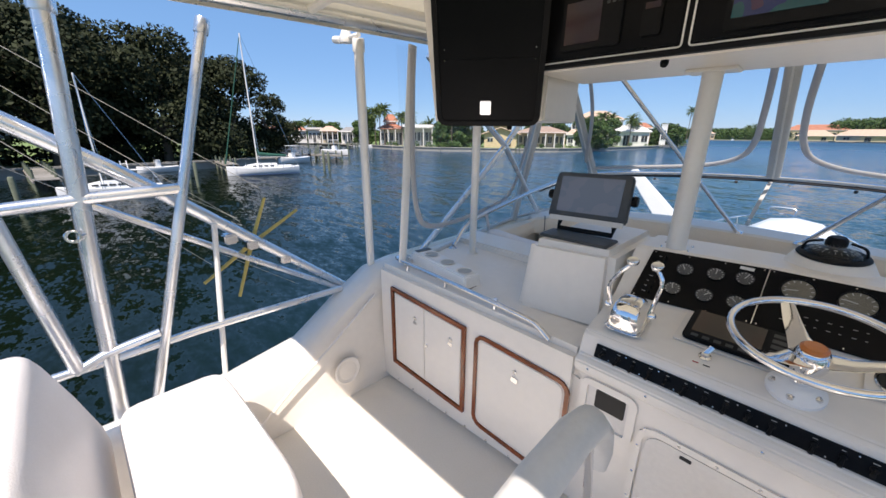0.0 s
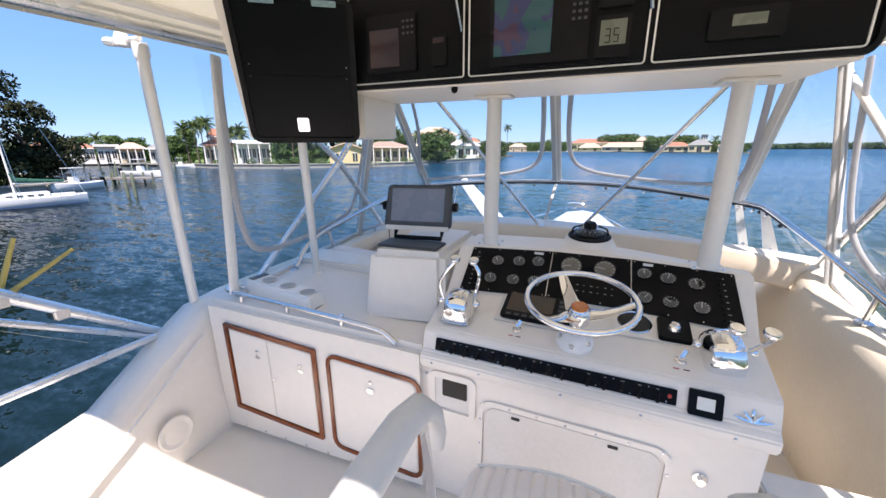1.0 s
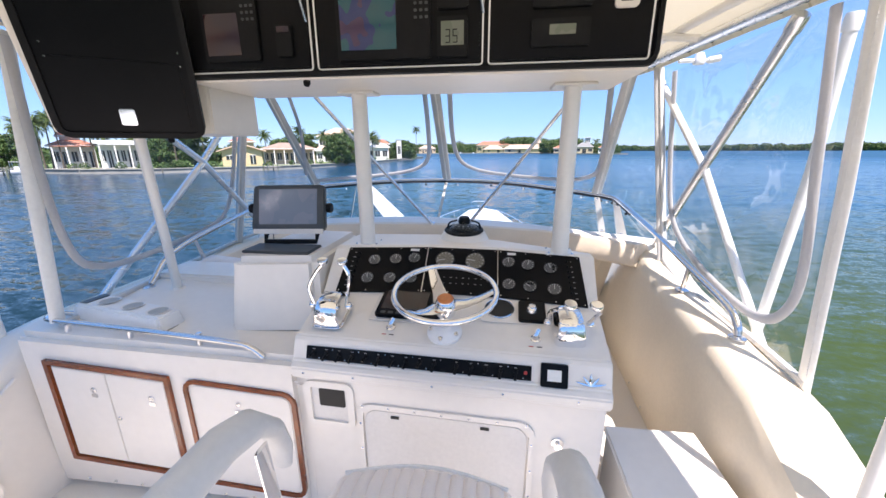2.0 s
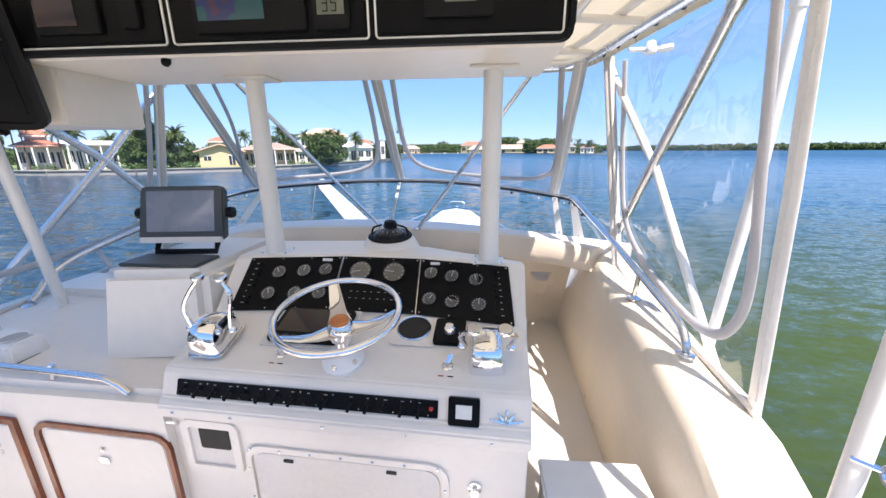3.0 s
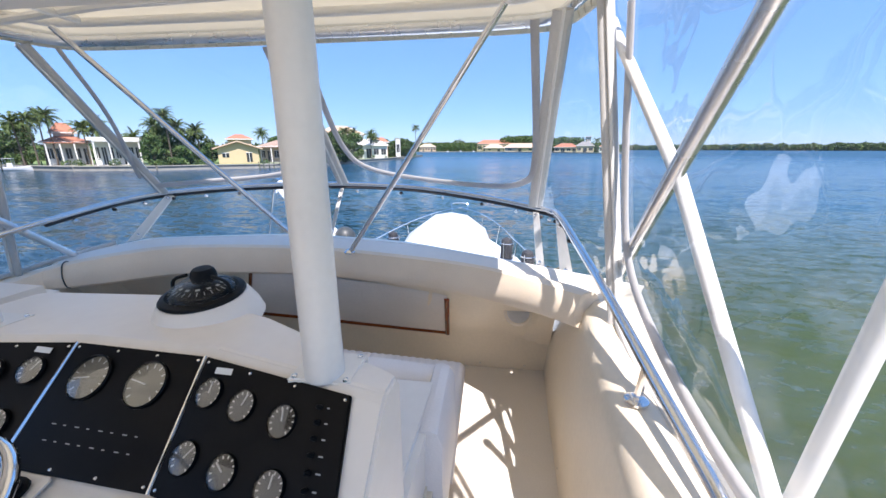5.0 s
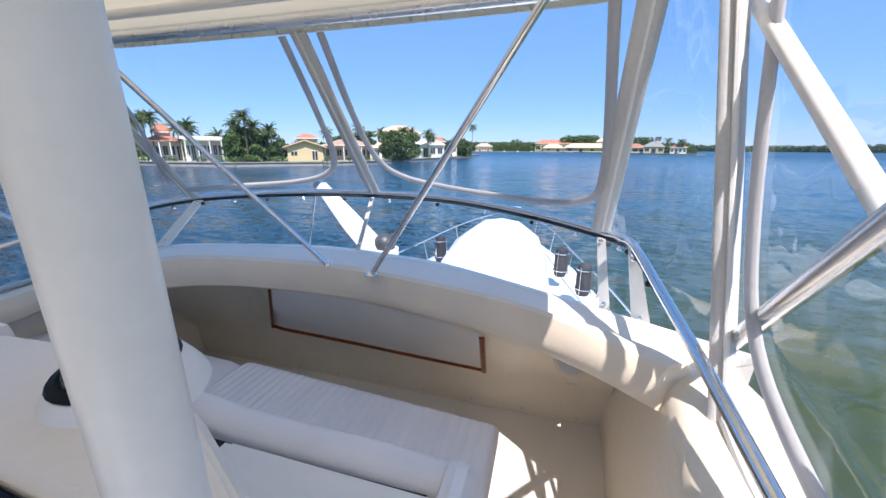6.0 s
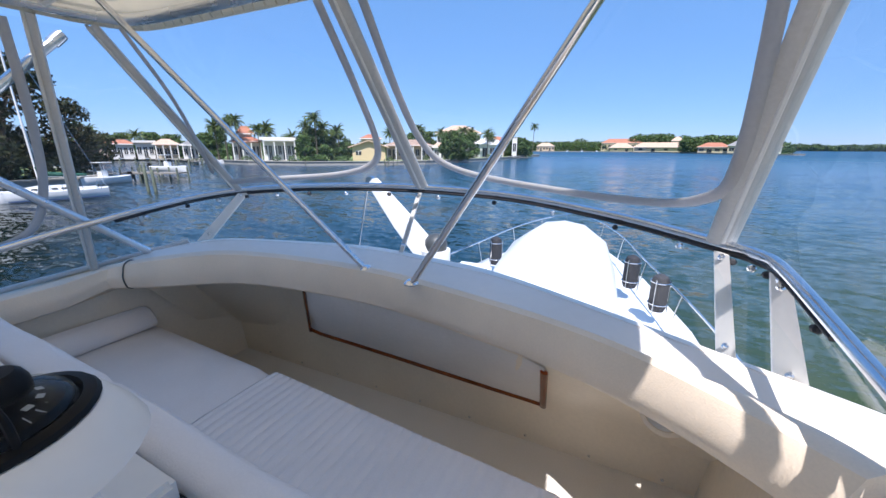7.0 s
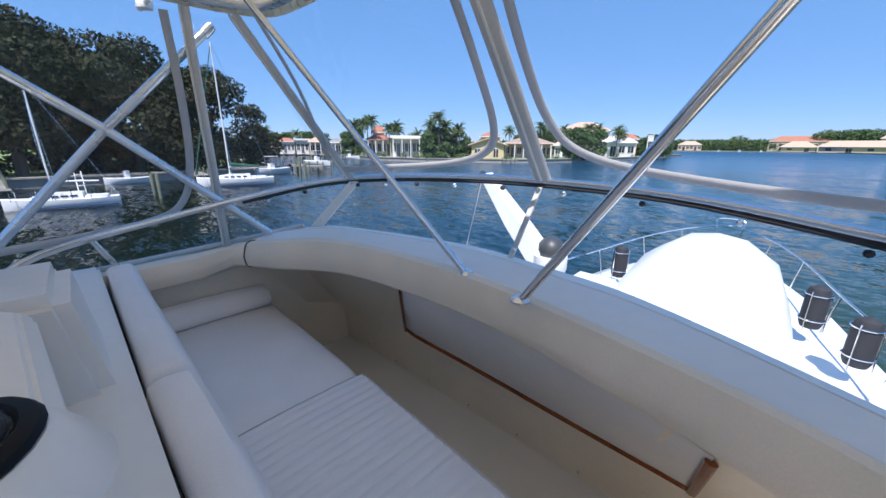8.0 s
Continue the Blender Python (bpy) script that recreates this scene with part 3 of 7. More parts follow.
boat = thing("sportfishing_boat_hull", (0, 3, SEA), "white hull and foredeck of the sportfishing boat", "boat", kind="structure")
part("hull", loft([hull_ring(y, w, z) for y, w, z in ((-4.5, 2.4, -1.6), (0, 2.5, -1.5), (4, 2.5, -1.35), (6, 2.45, -1.3), (8, 2.2, -1.22), (10, 1.7, -1.15), (11.8, 0.95, -1.1), (13.1, 0.12, -1.05))]), HULL, boat, smooth=True)
part("cabin_trunk", loft([[Vector((-0.06 + a * w, y, z)) for a, z in ((-1, -1.4), (-0.93, zt - 0.12), (-0.8, zt - 0.02), (0, zt + 0.05), (0.8, zt - 0.02), (0.93, zt - 0.12), (1, -1.4))] for y, w, zt in
                           ((-1.5, 2.0, -0.12), (3.2, 1.95, -0.12), (3.9, 1.9, -0.2), (5.0, 1.75, -0.42), (6.5, 1.5, -0.62), (8.5, 1.1, -0.85), (9.8, 0.7, -1.0))]), HULL, boat, smooth=True)
part("bridge_side", loft([[Vector((x, y, z)) for x, z in ((-2.05, -0.1), (-1.9, -0.42), (1.6, -0.42), (1.72, -0.1))] for y in (-1.6, 3.3)]), HULL, boat)
tender = thing("covered_tender", (-0.05, 7.6, -0.9), "sunlit white fabric cover over a tender on the foredeck", "tender")
part("cover", loft([[Vector((0.16 + a * w, y, -0.95 + (zt + 0.95) * b)) for a, b in ((-1, 0), (-0.97, 0.35), (-0.75, 0.75), (-0.35, 0.96), (0, 1), (0.35, 0.96), (0.75, 0.75), (0.97, 0.35), (1, 0))] for y, w, zt in
                     ((5.6, 0.9, -0.55), (6.0, 0.95, -0.2), (6.6, 0.95, 0.15), (7.4, 0.92, 0.33), (8.2, 0.9, 0.28), (8.6, 0.85, 0.1), (8.75, 0.75, -0.5))]), HULL, tender, smooth=True)

# bow rail
rail = thing("bow_rail", (0, 9, -1.2), "stainless bow rail with stanchions on the foredeck", "rail")
STB = [(2.32, 5.2, -0.68), (2.2, 6.2, -0.62), (1.92, 7.6, -0.56), (1.55, 9.0, -0.5), (1.2, 10.6, -0.46), (0.75, 12.0, -0.44), (0.2, 13.0, -0.43)]
top = curve(STB + [(-0.06, 13.25, -0.43)] + [(-0.12 - x, y, z) for x, y, z in STB[::-1]], 5)
part("top_rail", tube(top, 0.016, 8), STEEL, rail, smooth=True)
for s in (1, -1):
    for x, y, z in STB:
        xx = -0.06 + s * (x + 0.06)
        part("stanchion", tube([(xx, y, z), (-0.06 + s * (x - 0.06), y + 0.05, -1.26)], 0.012, 8), STEEL, rail, smooth=True)
part("pulpit_hoop", tube(curve([(-0.3, 12.9, -0.45), (-0.3, 13.0, -0.25), (0.18, 13.0, -0.25), (0.18, 12.9, -0.45)], 5), 0.014, 8), STEEL, rail, smooth=True)

# fenders in wire racks
def fender(at):
    x, y, z = at
    f = thing("fender", (x, y, z - 0.35), "dark grey fender standing in a chrome rack on the bow rail", "fender", "fenders on the bow rail")
    part("body", lathe([(0.02, 0), (0.1, 0.03), (0.125, 0.1), (0.125, 0.5), (0.1, 0.58), (0.03, 0.62)], (x, y, z - 0.35), seg=16), RUBBER, f, smooth=True)
    for dz in (0.15, 0.5):
        part("hoop", tube([(x + 0.135 * math.cos(a), y + 0.135 * math.sin(a), z - 0.35 + dz) for a in (k * math.pi / 8 for k in range(17))], 0.009, 6), STEEL, f, smooth=True)
    for a in (0, 2.1, 4.2):
        part("upright", tube([(x + 0.135 * math.cos(a), y + 0.135 * math.sin(a), z - 0.36), (x + 0.135 * math.cos(a), y + 0.135 * math.sin(a), z + 0.2)], 0.008, 6), STEEL, f, smooth=True)


for at in ((1.66, 7.85, -0.62), (1.30, 8.65, -0.58), (-1.25, 8.9, -0.58)):
    fender(at)

# davit on the foredeck
dav = thing("davit_crane", (-0.8, 5.0, -1.2), "white davit crane with a raised boom on the foredeck", "davit")
part("column", lathe([(0.2, 0), (0.16, 0.1), (0.13, 0.3), (0.13, 1.55), (0.15, 1.6), (0.15, 1.72)], (-0.75, 5.0, -1.25)), HULL, dav, smooth=True)
part("motor_dome", ball((-0.75, 5.0, 0.52), 0.12, 16), DGREY, dav, "grey motor dome", smooth=True)
part("boom", loft([[Vector(c) + Vector((dx * w, dy * w, dz * w)) for dx, dy, dz in ((-0.7, -1, -0.7), (0.7, -1, 0.7), (0.7, 1, 0.7), (-0.7, 1, -0.7))] for c, w in (((-0.78, 5.0, 0.35), 0.10), ((-1.15, 5.0, 0.74), 0.085), ((-1.5, 5.0, 1.13), 0.05))]), HULL, dav, bevel=0.01)
part("sheave", lathe([(0.05, -0.03), (0.05, 0.03)], (-1.52, 5.0, 1.13), (0, 1, 0)), STEEL, dav, smooth=True)
part("cable", tube([(-1.55, 5.0, 1.12), (-1.75, 5.0, 0.3)], 0.008, 6), STEEL, dav)
box_ = box((-0.55, 4.85, 0.0), (-0.2, 5.2, 0.32))
part("winch_box", box_, HULL, dav, bevel=0.02)
for i in range(4):
    part("louvre", box((-0.53, 4.835, 0.05 + i * 0.06), (-0.22, 4.85, 0.08 + i * 0.06)), GEL_GREY, dav)

# ---- windscreen, posts, top ----
RAIL = curve([(1.357, 1.615, 0.765), (1.357, 1.63, 0.805), (1.354, 1.70, 0.857), (1.335, 1.95, 0.925), (1.312, 2.318, 1.018), (1.285, 2.684, 1.10), (1.262, 3.0, 1.165), (1.235, 3.10, 1.176), (1.156, 3.18, 1.184), (0.85, 3.38, 1.215), (0.4, 3.51, 1.255), (-0.116, 3.535, 1.268),
              (-0.6, 3.50, 1.26), (-1.0, 3.43, 1.24), (-1.322, 3.326, 1.212), (-1.46, 3.1, 1.18), (-1.52, 2.75, 1.12), (-1.57, 2.4, 1.05), (-1.60, 1.95, 0.95), (-1.58, 1.75, 0.82)], 5)
wind = thing("windscreen", (0, 3.4, 0.9), "low clear acrylic windscreen capped by a stainless rail", "windscreen")
part("top_rail", tube(RAIL, 0.0165, 10), STEEL, wind, "stainless top rail", smooth=True)
front = [p for p in RAIL if p.y > 2.7]
# dark line added below the rail for its shaded, dark-reflecting underside
part("rail_underside", tube([p - Vector((0, 0, 0.022)) for p in front], 0.010, 6), RUBBER, wind, smooth=True)
ring_hi = [p - Vector((0, 0, 0.03)) for p in front]


def far_at(x):
    for a, b in zip(FAR, FAR[1:]):
        if a.x <= x <= b.x:
            return lerp(a, b, (x - a.x) / (b.x - a.x))
    return FAR[0] if x < FAR[0].x else FAR[-1]


def foot_of(p):
    f = far_at(p.x * 1.06 + (0.06 if p.x > 0 else -0.06))
    return Vector((f.x, f.y - 0.03, 0.925))


feet = [foot_of(p) for p in front]
part("pane", loft([[a, b] for a, b in zip(ring_hi, feet)], closed=False), ACRYLIC, wind, "clear acrylic sheet", smooth=True).visible_shadow = False
for i, p in enumerate(front):
    if i % 3 == 1:
        q = p - Vector((0, 0, 0.045))
        part("snap", lathe([(0.011, -0.008), (0.011, 0.006), (0.006, 0.010)], q - Vector((0, 0.012, 0)), (0, -1, 0.2), 8), RUBBER if i % 2 else STEEL, wind, smooth=True)
for x in (-1.28, -0.116, 1.17, 1.258):
    p = min(front, key=lambda q: abs(q.x - x) + (0 if q.y > 2.75 else 9))
    f = {1.17: Vector((1.18, 2.985, 0.88)), 1.258: Vector((1.30, 2.90, 0.875))}.get(x, foot_of(p))
    a = (p - f).normalized()
    s = Vector((1, 0, 0)) if abs(x) < 1 else Vector((0.5, -0.85 if x > 0 else 0.85, 0)).normalized()
    w = 0.012 if abs(x) < 1 else (0.035 if x != 1.258 else 0.05)
    part("stay", loft([[f + s * w * c + Vector((0, -0.012 + d, 0)) for c, d in ((-1, 0), (1, 0), (1, 0.012), (-1, 0.012))], [p - a * 0.03 + s * min(w, 0.028) * c + Vector((0, -0.012 + d, 0)) for c, d in ((-1, 0), (1, 0), (1, 0.012), (-1, 0.012))]]), STRIP if abs(x) < 1 else PAINT, wind)
    for t in (0.12, 0.88):
        part("bolt", lathe([(0.012, 0), (0.009, 0.008), (0.003, 0.011)], lerp(f, p, t) + Vector((0, -0.012, 0)), (0, -1, 0), 8), STEEL, wind, smooth=True)

# coaming top rails and their feet
for s, at in ((1, (1.357, 1.615, 0.748)), (1, (1.345, 2.07, 0.786)), (-1, (-1.585, 1.74, 0.80)), (-1, (-1.61, 2.2, 0.80))):
    ob = thing("rail_foot", at, "stainless stanchion foot holding the side rail", "rail foot", "rail feet")
    p = min(RAIL, key=lambda q: (q - Vector(at)).length)
    part("flange", lathe([(0.034, 0), (0.034, 0.008), (0.02, 0.016)], at, seg=14), STEEL, ob, smooth=True)
    part("stem", tube([at, (p.x, p.y, p.z - 0.01)], 0.012, 8), STEEL, ob, smooth=True)

# hardtop: canvas roof over an aluminium frame
TOP_Z = 2.03
PORT, STBD = [(-1.40, 2.72), (-1.50, 1.9), (-1.62, 1.1), (-1.78, 0.3), (-1.86, -0.1)], [(1.26, 2.6), (1.32, 1.9), (1.40, 1.1), (1.48, 0.3), (1.52, -0.1)]
edge_front = curve([(-1.40, 2.72, TOP_Z), (-1.34, 2.86, TOP_Z), (-1.2, 2.94, TOP_Z), (-0.6, 2.96, TOP_Z), (0, 2.965, TOP_Z), (0.6, 2.96, TOP_Z), (1.08, 2.93, TOP_Z), (1.2, 2.84, TOP_Z), (1.26, 2.6, TOP_Z)], 5)
edge_port = curve([(x, y, TOP_Z) for x, y in PORT], 4)
edge_stb = curve([(x, y, TOP_Z) for x, y in STBD], 4)
loop = edge_port[::-1] + edge_front[1:-1] + edge_stb
bm = bmesh.new()
c = Vector((-0.1, 1.3, 0))
rings = []
for f, z in ((1.006, -0.03), (1.010, 0.0), (1.0, 0.055), (0.93, 0.085), (0.7, 0.12), (0.4, 0.145), (0.02, 0.155)):
    rings.append([Vector((c.x + (p.x - c.x) * f, c.y + (p.y - c.y) * f, TOP_Z + z)) for p in loop])
for f, z in ((0.02, 0.14), (0.4, 0.13), (0.7, 0.105), (0.93, 0.07), (0.985, 0.04), (1.0, 0.0), (1.0, -0.03)):
    rings.append([Vector((c.x + (p.x - c.x) * f, c.y + (p.y - c.y) * f, TOP_Z + z)) for p in loop])
rings.append(rings[0])
loft(rings, caps=False, bm=bm)
mid = [v for v in bm.verts if (v.co - Vector((c.x, c.y, v.co.z))).length < 0.06]
bmesh.ops.pointmerge(bm, verts=[v for v in mid if v.co.z > TOP_Z + 0.148], merge_co=(c.x, c.y, TOP_Z + 0.155))
mid = [v for v in bm.verts if (v.co - Vector((c.x, c.y, v.co.z))).length < 0.06 and v.co.z < TOP_Z + 0.148]
bmesh.ops.pointmerge(bm, verts=mid, merge_co=(c.x, c.y, TOP_Z + 0.14))
bmesh.ops.remove_doubles(bm, verts=bm.verts, dist=1e-5)
structure("ceiling", bm, CANVAS, "off-white laced canvas top stretched over pipes", "canopy", smooth=True)
frame_ = thing("canopy_pipework", (0, 1.5, 1.97), "aluminium pipe frame carrying the canvas top", "frame")
inner = [Vector((c.x + (p.x - c.x) * 0.965, c.y + (p.y - c.y) * 0.965, TOP_Z - 0.005)) for p in loop]
part("edge_pipe", tube(inner, 0.024, 10), ALU, frame_, smooth=True)
inner2 = [Vector((c.x + (p.x - c.x) * 0.90, c.y + (p.y - c.y) * 0.90, TOP_Z + 0.045)) for p in loop]
part("edge_pipe", tube(inner2, 0.019, 10), PAINT, frame_, smooth=True)
for y in (-0.02, 0.42, 0.86, 2.1, 2.62):
    xl, xr = -1.84 + 0.155 * (y + 0.1), 1.50 - 0.09 * (y + 0.1)
    part("cross_pipe", tube([(xl, y, TOP_Z), (xl * 0.5, y, TOP_Z + 0.05), (0, y, TOP_Z + 0.06), (xr * 0.5, y, TOP_Z + 0.05), (xr, y, TOP_Z)], 0.018, 8), PAINT, frame_, smooth=True)
for x in (-0.95, 0.95):
    part("long_pipe", tube([(x * 1.05, -0.05, TOP_Z + 0.03), (x * 1.04, 0.86, TOP_Z + 0.04)], 0.018, 8), PAINT, frame_, smooth=True)
    part("long_pipe", tube([(x, 1.86, TOP_Z + 0.03), (x, 2.7, TOP_Z + 0.03)], 0.018, 8), PAINT, frame_, smooth=True)
# lacing round the canvas edge
lace = thing("canopy_lacing", (0, 1.5, 2.0), "cord lacing with black knobs along the canvas edge", "lacing", kind="stuff")
bm, bk = bmesh.new(), bmesh.new()
for pts, step in ((edge_port, 0.13), (edge_front, 0.07), (edge_stb, 0.13)):
    for a, b in zip(pts, pts[1:]):
        m = max(1, round((b - a).length / step))
        for i in range(m):
            p = lerp(a, b, i / m)
            r = (p - c); r.z = 0; r.normalize()
            q = p - r * 0.012
            tube([q + Vector((0, 0, -0.034)), q - r * 0.012 + Vector((0, 0, -0.02)), q - r * 0.02 + Vector((0, 0, 0.01))], 0.0035, 5, bm)
            if step > 0.1:
                ball(q - r * 0.02 + Vector((0, 0, -0.012)), 0.013, 8, bm=bk)
part("cord", bm, CANVAS, lace, smooth=True)
part("knobs", bk, BLACK_MATT, lace, "black lacing knobs", smooth=True)

# enclosure posts and braces
def pipe(name, pts, r, material, label, category, group="", cat_parts=None):
    ob = thing(name, pts[0] if Vector(pts[0]).z < Vector(pts[-1]).z else pts[-1], label, category, group)
    part("pipe", tube(pts, r, 12), material, ob, smooth=True)
    lo = min((Vector(p) for p in (pts[0], pts[-1])), key=lambda p: p.z)
    hi = max((Vector(p) for p in (pts[0], pts[-1])), key=lambda p: p.z)
    if r > 0.015:
        part("foot_flange", lathe([(r * 1.9, -0.004), (r * 1.9, 0.008), (r * 1.25, 0.016)], lo, (hi - lo).normalized(), 16), material, ob, smooth=True)
        part("top_collar", lathe([(r * 1.2, -0.06), (r * 1.25, -0.05), (r * 1.25, -0.01), (r * 1.1, 0.0)], hi, (hi - lo).normalized(), 14), material, ob, smooth=True)
    return ob


def post(base, head, w=0.04):
    """A flat vinyl-sleeved window post."""
    ob = thing("window_post", base, "white sleeved post between clear curtain panels", "post", "curtain posts")
    b, h = Vector(base), Vector(head)
    part("sleeve", tube([b, lerp(b, h, 0.5), h], w, 12, flat=(1.0, 0.45, (0, 1, 0))), STRIP, ob, smooth=True)
    part("zip", tube([b + Vector((0, -0.02, 0)), h + Vector((0, -0.02, 0))], 0.007, 6), PIPING, ob, smooth=True)


post((-1.322, 3.326, 1.215), (-1.40, 2.79, 2.0))
post((-0.116, 3.535, 1.27), (-0.145, 2.955, 2.0))
post((1.156, 3.18, 1.19), (1.143, 2.66, 2.0))
post((-1.735, 2.70, 0.80), (-1.425, 2.60, 2.0), 0.035)
post((1.41, 2.46, 0.79), (1.265, 2.57, 2.0), 0.03)
BR = [((-0.194, 3.113, 0.915), (-1.07, 2.68, 2.03)), ((0.106, 3.017, 0.925), (0.93, 2.66, 2.03))]
for b, h in BR:
    ob = pipe("canopy_brace", [b, lerp(b, h, 0.5), h], 0.0135, STEEL, "slim stainless brace from the cowl to the canopy", "brace", "canopy braces")
    part("foot", lathe([(0.032, 0), (0.032, 0.006), (0.018, 0.02)], b, seg=14), STEEL, ob, smooth=True)

# tower legs crossing outside the curtains
def leg(pts, r, material=ALU):
    return pipe("tower_leg", pts, r, material, "polished aluminium tower leg outside the curtains", "tower leg", "tower legs")


leg([(1.433, 2.745, 0.80), (1.378, 2.147, 1.43), (1.33, 1.62, 1.98)], 0.022)
leg([(1.555, 1.546, 0.45), (1.40, 2.16, 1.43), (1.32, 2.68, 1.96)], 0.019, PAINT)
leg([(1.55, 1.79, 0.62), (1.55, 1.71, 1.45), (1.52, 1.66, 1.99)], 0.02, PAINT)
leg([(1.30, 0.955, 0.50), (1.30, 0.955, 1.2), (1.32, 0.955, 1.99)], 0.021, PAINT)
leg([(-1.62, 2.95, 0.85), (-1.55, 2.25, 1.47), (-1.66, 1.60, 1.98)], 0.020)
leg([(-1.80, 1.60, 0.72), (-1.55, 2.25, 1.47), (-1.50, 2.72, 1.96)], 0.020)
leg([(-1.88, 1.275, 0.62), (-1.68, 1.139, 1.99)], 0.024, PAINT)
leg([(-1.92, -0.06, 0.15), (-1.90, 0.07, 1.98)], 0.030)
leg([(-1.92, 0.04, 0.2), (-1.88, 0.53, 1.99)], 0.022)
leg([(-1.95, 0.36, 0.2), (-1.95, 0.45, 1.13)], 0.013, PAINT)
side = thing("side_rail", (-1.9, 0.3, 0.35), "aluminium rails between the tower legs on the port side", "rail")
for pts, r in (([(-1.95, -0.9, 1.24), (-1.9, 0.05, 1.305), (-1.9, 0.35, 1.315)], 0.024), ([(-1.92, -0.2, 0.62), (-1.92, 0.3, 0.63), (-1.9, 1.06, 0.62)], 0.019),
               ([(-1.9, -0.245, 1.66), (-1.9, -0.127, 0.635)], 0.024), ([(-1.9, -0.138, 0.625), (-1.9, -0.04, 0.665), (-1.9, 0.15, 0.69)], 0.019), ([(-1.92, -0.06, 0.25), (-1.92, 0.1, 0.05)], 0.02)):
    part("rail", tube(pts, r, 10), ALU, side, smooth=True)
# eye bolts
for at in ((-1.90, 0.025, 1.175), (1.28, 0.95, 0.93)):
    ob = thing("eye_bolt", at, "stainless eye bolt on a tower leg", "eye bolt")
    p = Vector(at)
    part("ring", tube([p + Vector((0.03, -0.05 + 0.02 * math.cos(a), 0.02 * math.sin(a))) for a in (k * math.pi / 6 for k in range(13))], 0.006, 6), STEEL, ob, smooth=True)
    part("shank", tube([p, p + Vector((0.03, -0.03, 0))], 0.006, 6), STEEL, ob, smooth=True)

# outrigger with its spreader star
out = thing("outrigger", (-2.0, 1.12, 0.6), "aluminium outrigger pole folded along the port side", "outrigger")
part("pole", tube([(-2.0, 1.14, 0.59), (-2.02, 0.14, 1.40), (-2.05, -1.2, 2.35)], [0.022, 0.034, 0.034], 10), ALU, out, smooth=True)
part("lower_pole", tube([(-2.0, 1.1, 0.58), (-2.04, 0.55, 0.93), (-2.10, 0.02, 1.27)], 0.017, 8), ALU, out, smooth=True)
for y, z in ((0.62, 0.98), (0.78, 0.86), (0.52, 1.03)):
    part("clamp", box((-2.05, y - 0.03, z - 0.025), (-1.98, y + 0.03, z + 0.025)), STEEL, out, bevel=0.008)
hub = Vector((-2.05, 0.63, 0.97))
for d in ((0.0, 0.10, 0.24), (0.0, 0.27, 0.15), (0.0, -0.10, -0.28), (0.0, -0.25, -0.16)):
    part("spreader_arm", tube([hub, hub + Vector(d)], [0.012, 0.008], 8), YELLOW, out, "weathered yellow spreader arm", smooth=True)
part("spreader_hub", lathe([(0.02, -0.03), (0.028, 0), (0.02, 0.03)], hub, (1, 0, 0)), YELLOW, out, smooth=True)
rig = thing("outrigger_lines", (-2.2, 0, 1.0), "thin rigging lines of the outrigger", "line")
for a, b in (((-2.15, -0.9, 2.45), (-2.15, 0.75, 1.245)), ((-2.15, -0.9, 2.12), (-2.15, 0.607, 1.10)), ((-2.15, -0.9, 2.41), (-2.15, 0.62, 1.08)), ((-2.15, -0.9, 2.34), (-2.15, 0.45, 0.87)), ((-2.15, -0.9, 1.98), (-2.15, 0.9, 0.62))):
    part("line", tube([a, b], 0.0014, 5), ROPE, rig)

# ---- clear curtains and their border strips ----
def sheet(name, rings, label, vinyl=CLEAR):
    ob = thing(name, rings[0][0], label, "curtain", "clear curtains")
    part("clear_panel", loft(rings, closed=False), vinyl, ob, smooth=True).visible_shadow = False
    return ob


rail_f = [p for p in RAIL if p.y > (3.25 if p.x < 0 else 3.14)][::-1]


def front_pt(u, h):
    """A point on the front curtain: u from port post to starboard post, h from rail to canopy."""
    b = rail_f[0] * 0 + lerp(rail_f[int(u * (len(rail_f) - 1.001))], rail_f[int(u * (len(rail_f) - 1.001)) + 1], u * (len(rail_f) - 1.001) % 1)
    t = lerp((-1.38, 2.80, 2.0), (1.13, 2.68, 2.0), u) + Vector((0, 0.21 * math.sin(math.pi * u), 0))
    return lerp(b, t, h)


def stb_pt(y, z):
    k = (z - 0.75) / 1.25
    return Vector((1.415 - 0.07 * k + 0.05 * max(0.0, 1.8 - y), y, z))


def port_pt(y, z):
    k, j = (z - 0.8) / 1.2, (y - 1.3) / 1.4
    low, high = -1.57 - 0.175 * j, -1.615 + 0.19 * j
    return Vector((low + (high - low) * k, y, z))


f_cur = sheet("front_curtain", [[front_pt(i / 24, 0.0), front_pt(i / 24, 0.5), front_pt(i / 24, 1.0)] for i in range(25)], "clear vinyl front curtain with rolled white borders")
s_cur = sheet("starboard_curtain", [[stb_pt(y, z) for z in (0.74, 1.1, 1.5, 1.98)] for y in (1.38, 1.6, 1.9, 2.2, 2.5)] + [[Vector((1.29, 2.8, 1.14)), Vector((1.28, 2.77, 1.4)), Vector((1.25, 2.70, 1.7)), Vector((1.21, 2.62, 1.99))], [Vector((1.165, 3.17, 1.19)), Vector((1.158, 3.0, 1.45)), Vector((1.15, 2.84, 1.75)), Vector((1.145, 2.68, 1.99))]],
              "wrinkled clear vinyl side curtain with a rolled white border", CLEAR_REFLECTIONS)
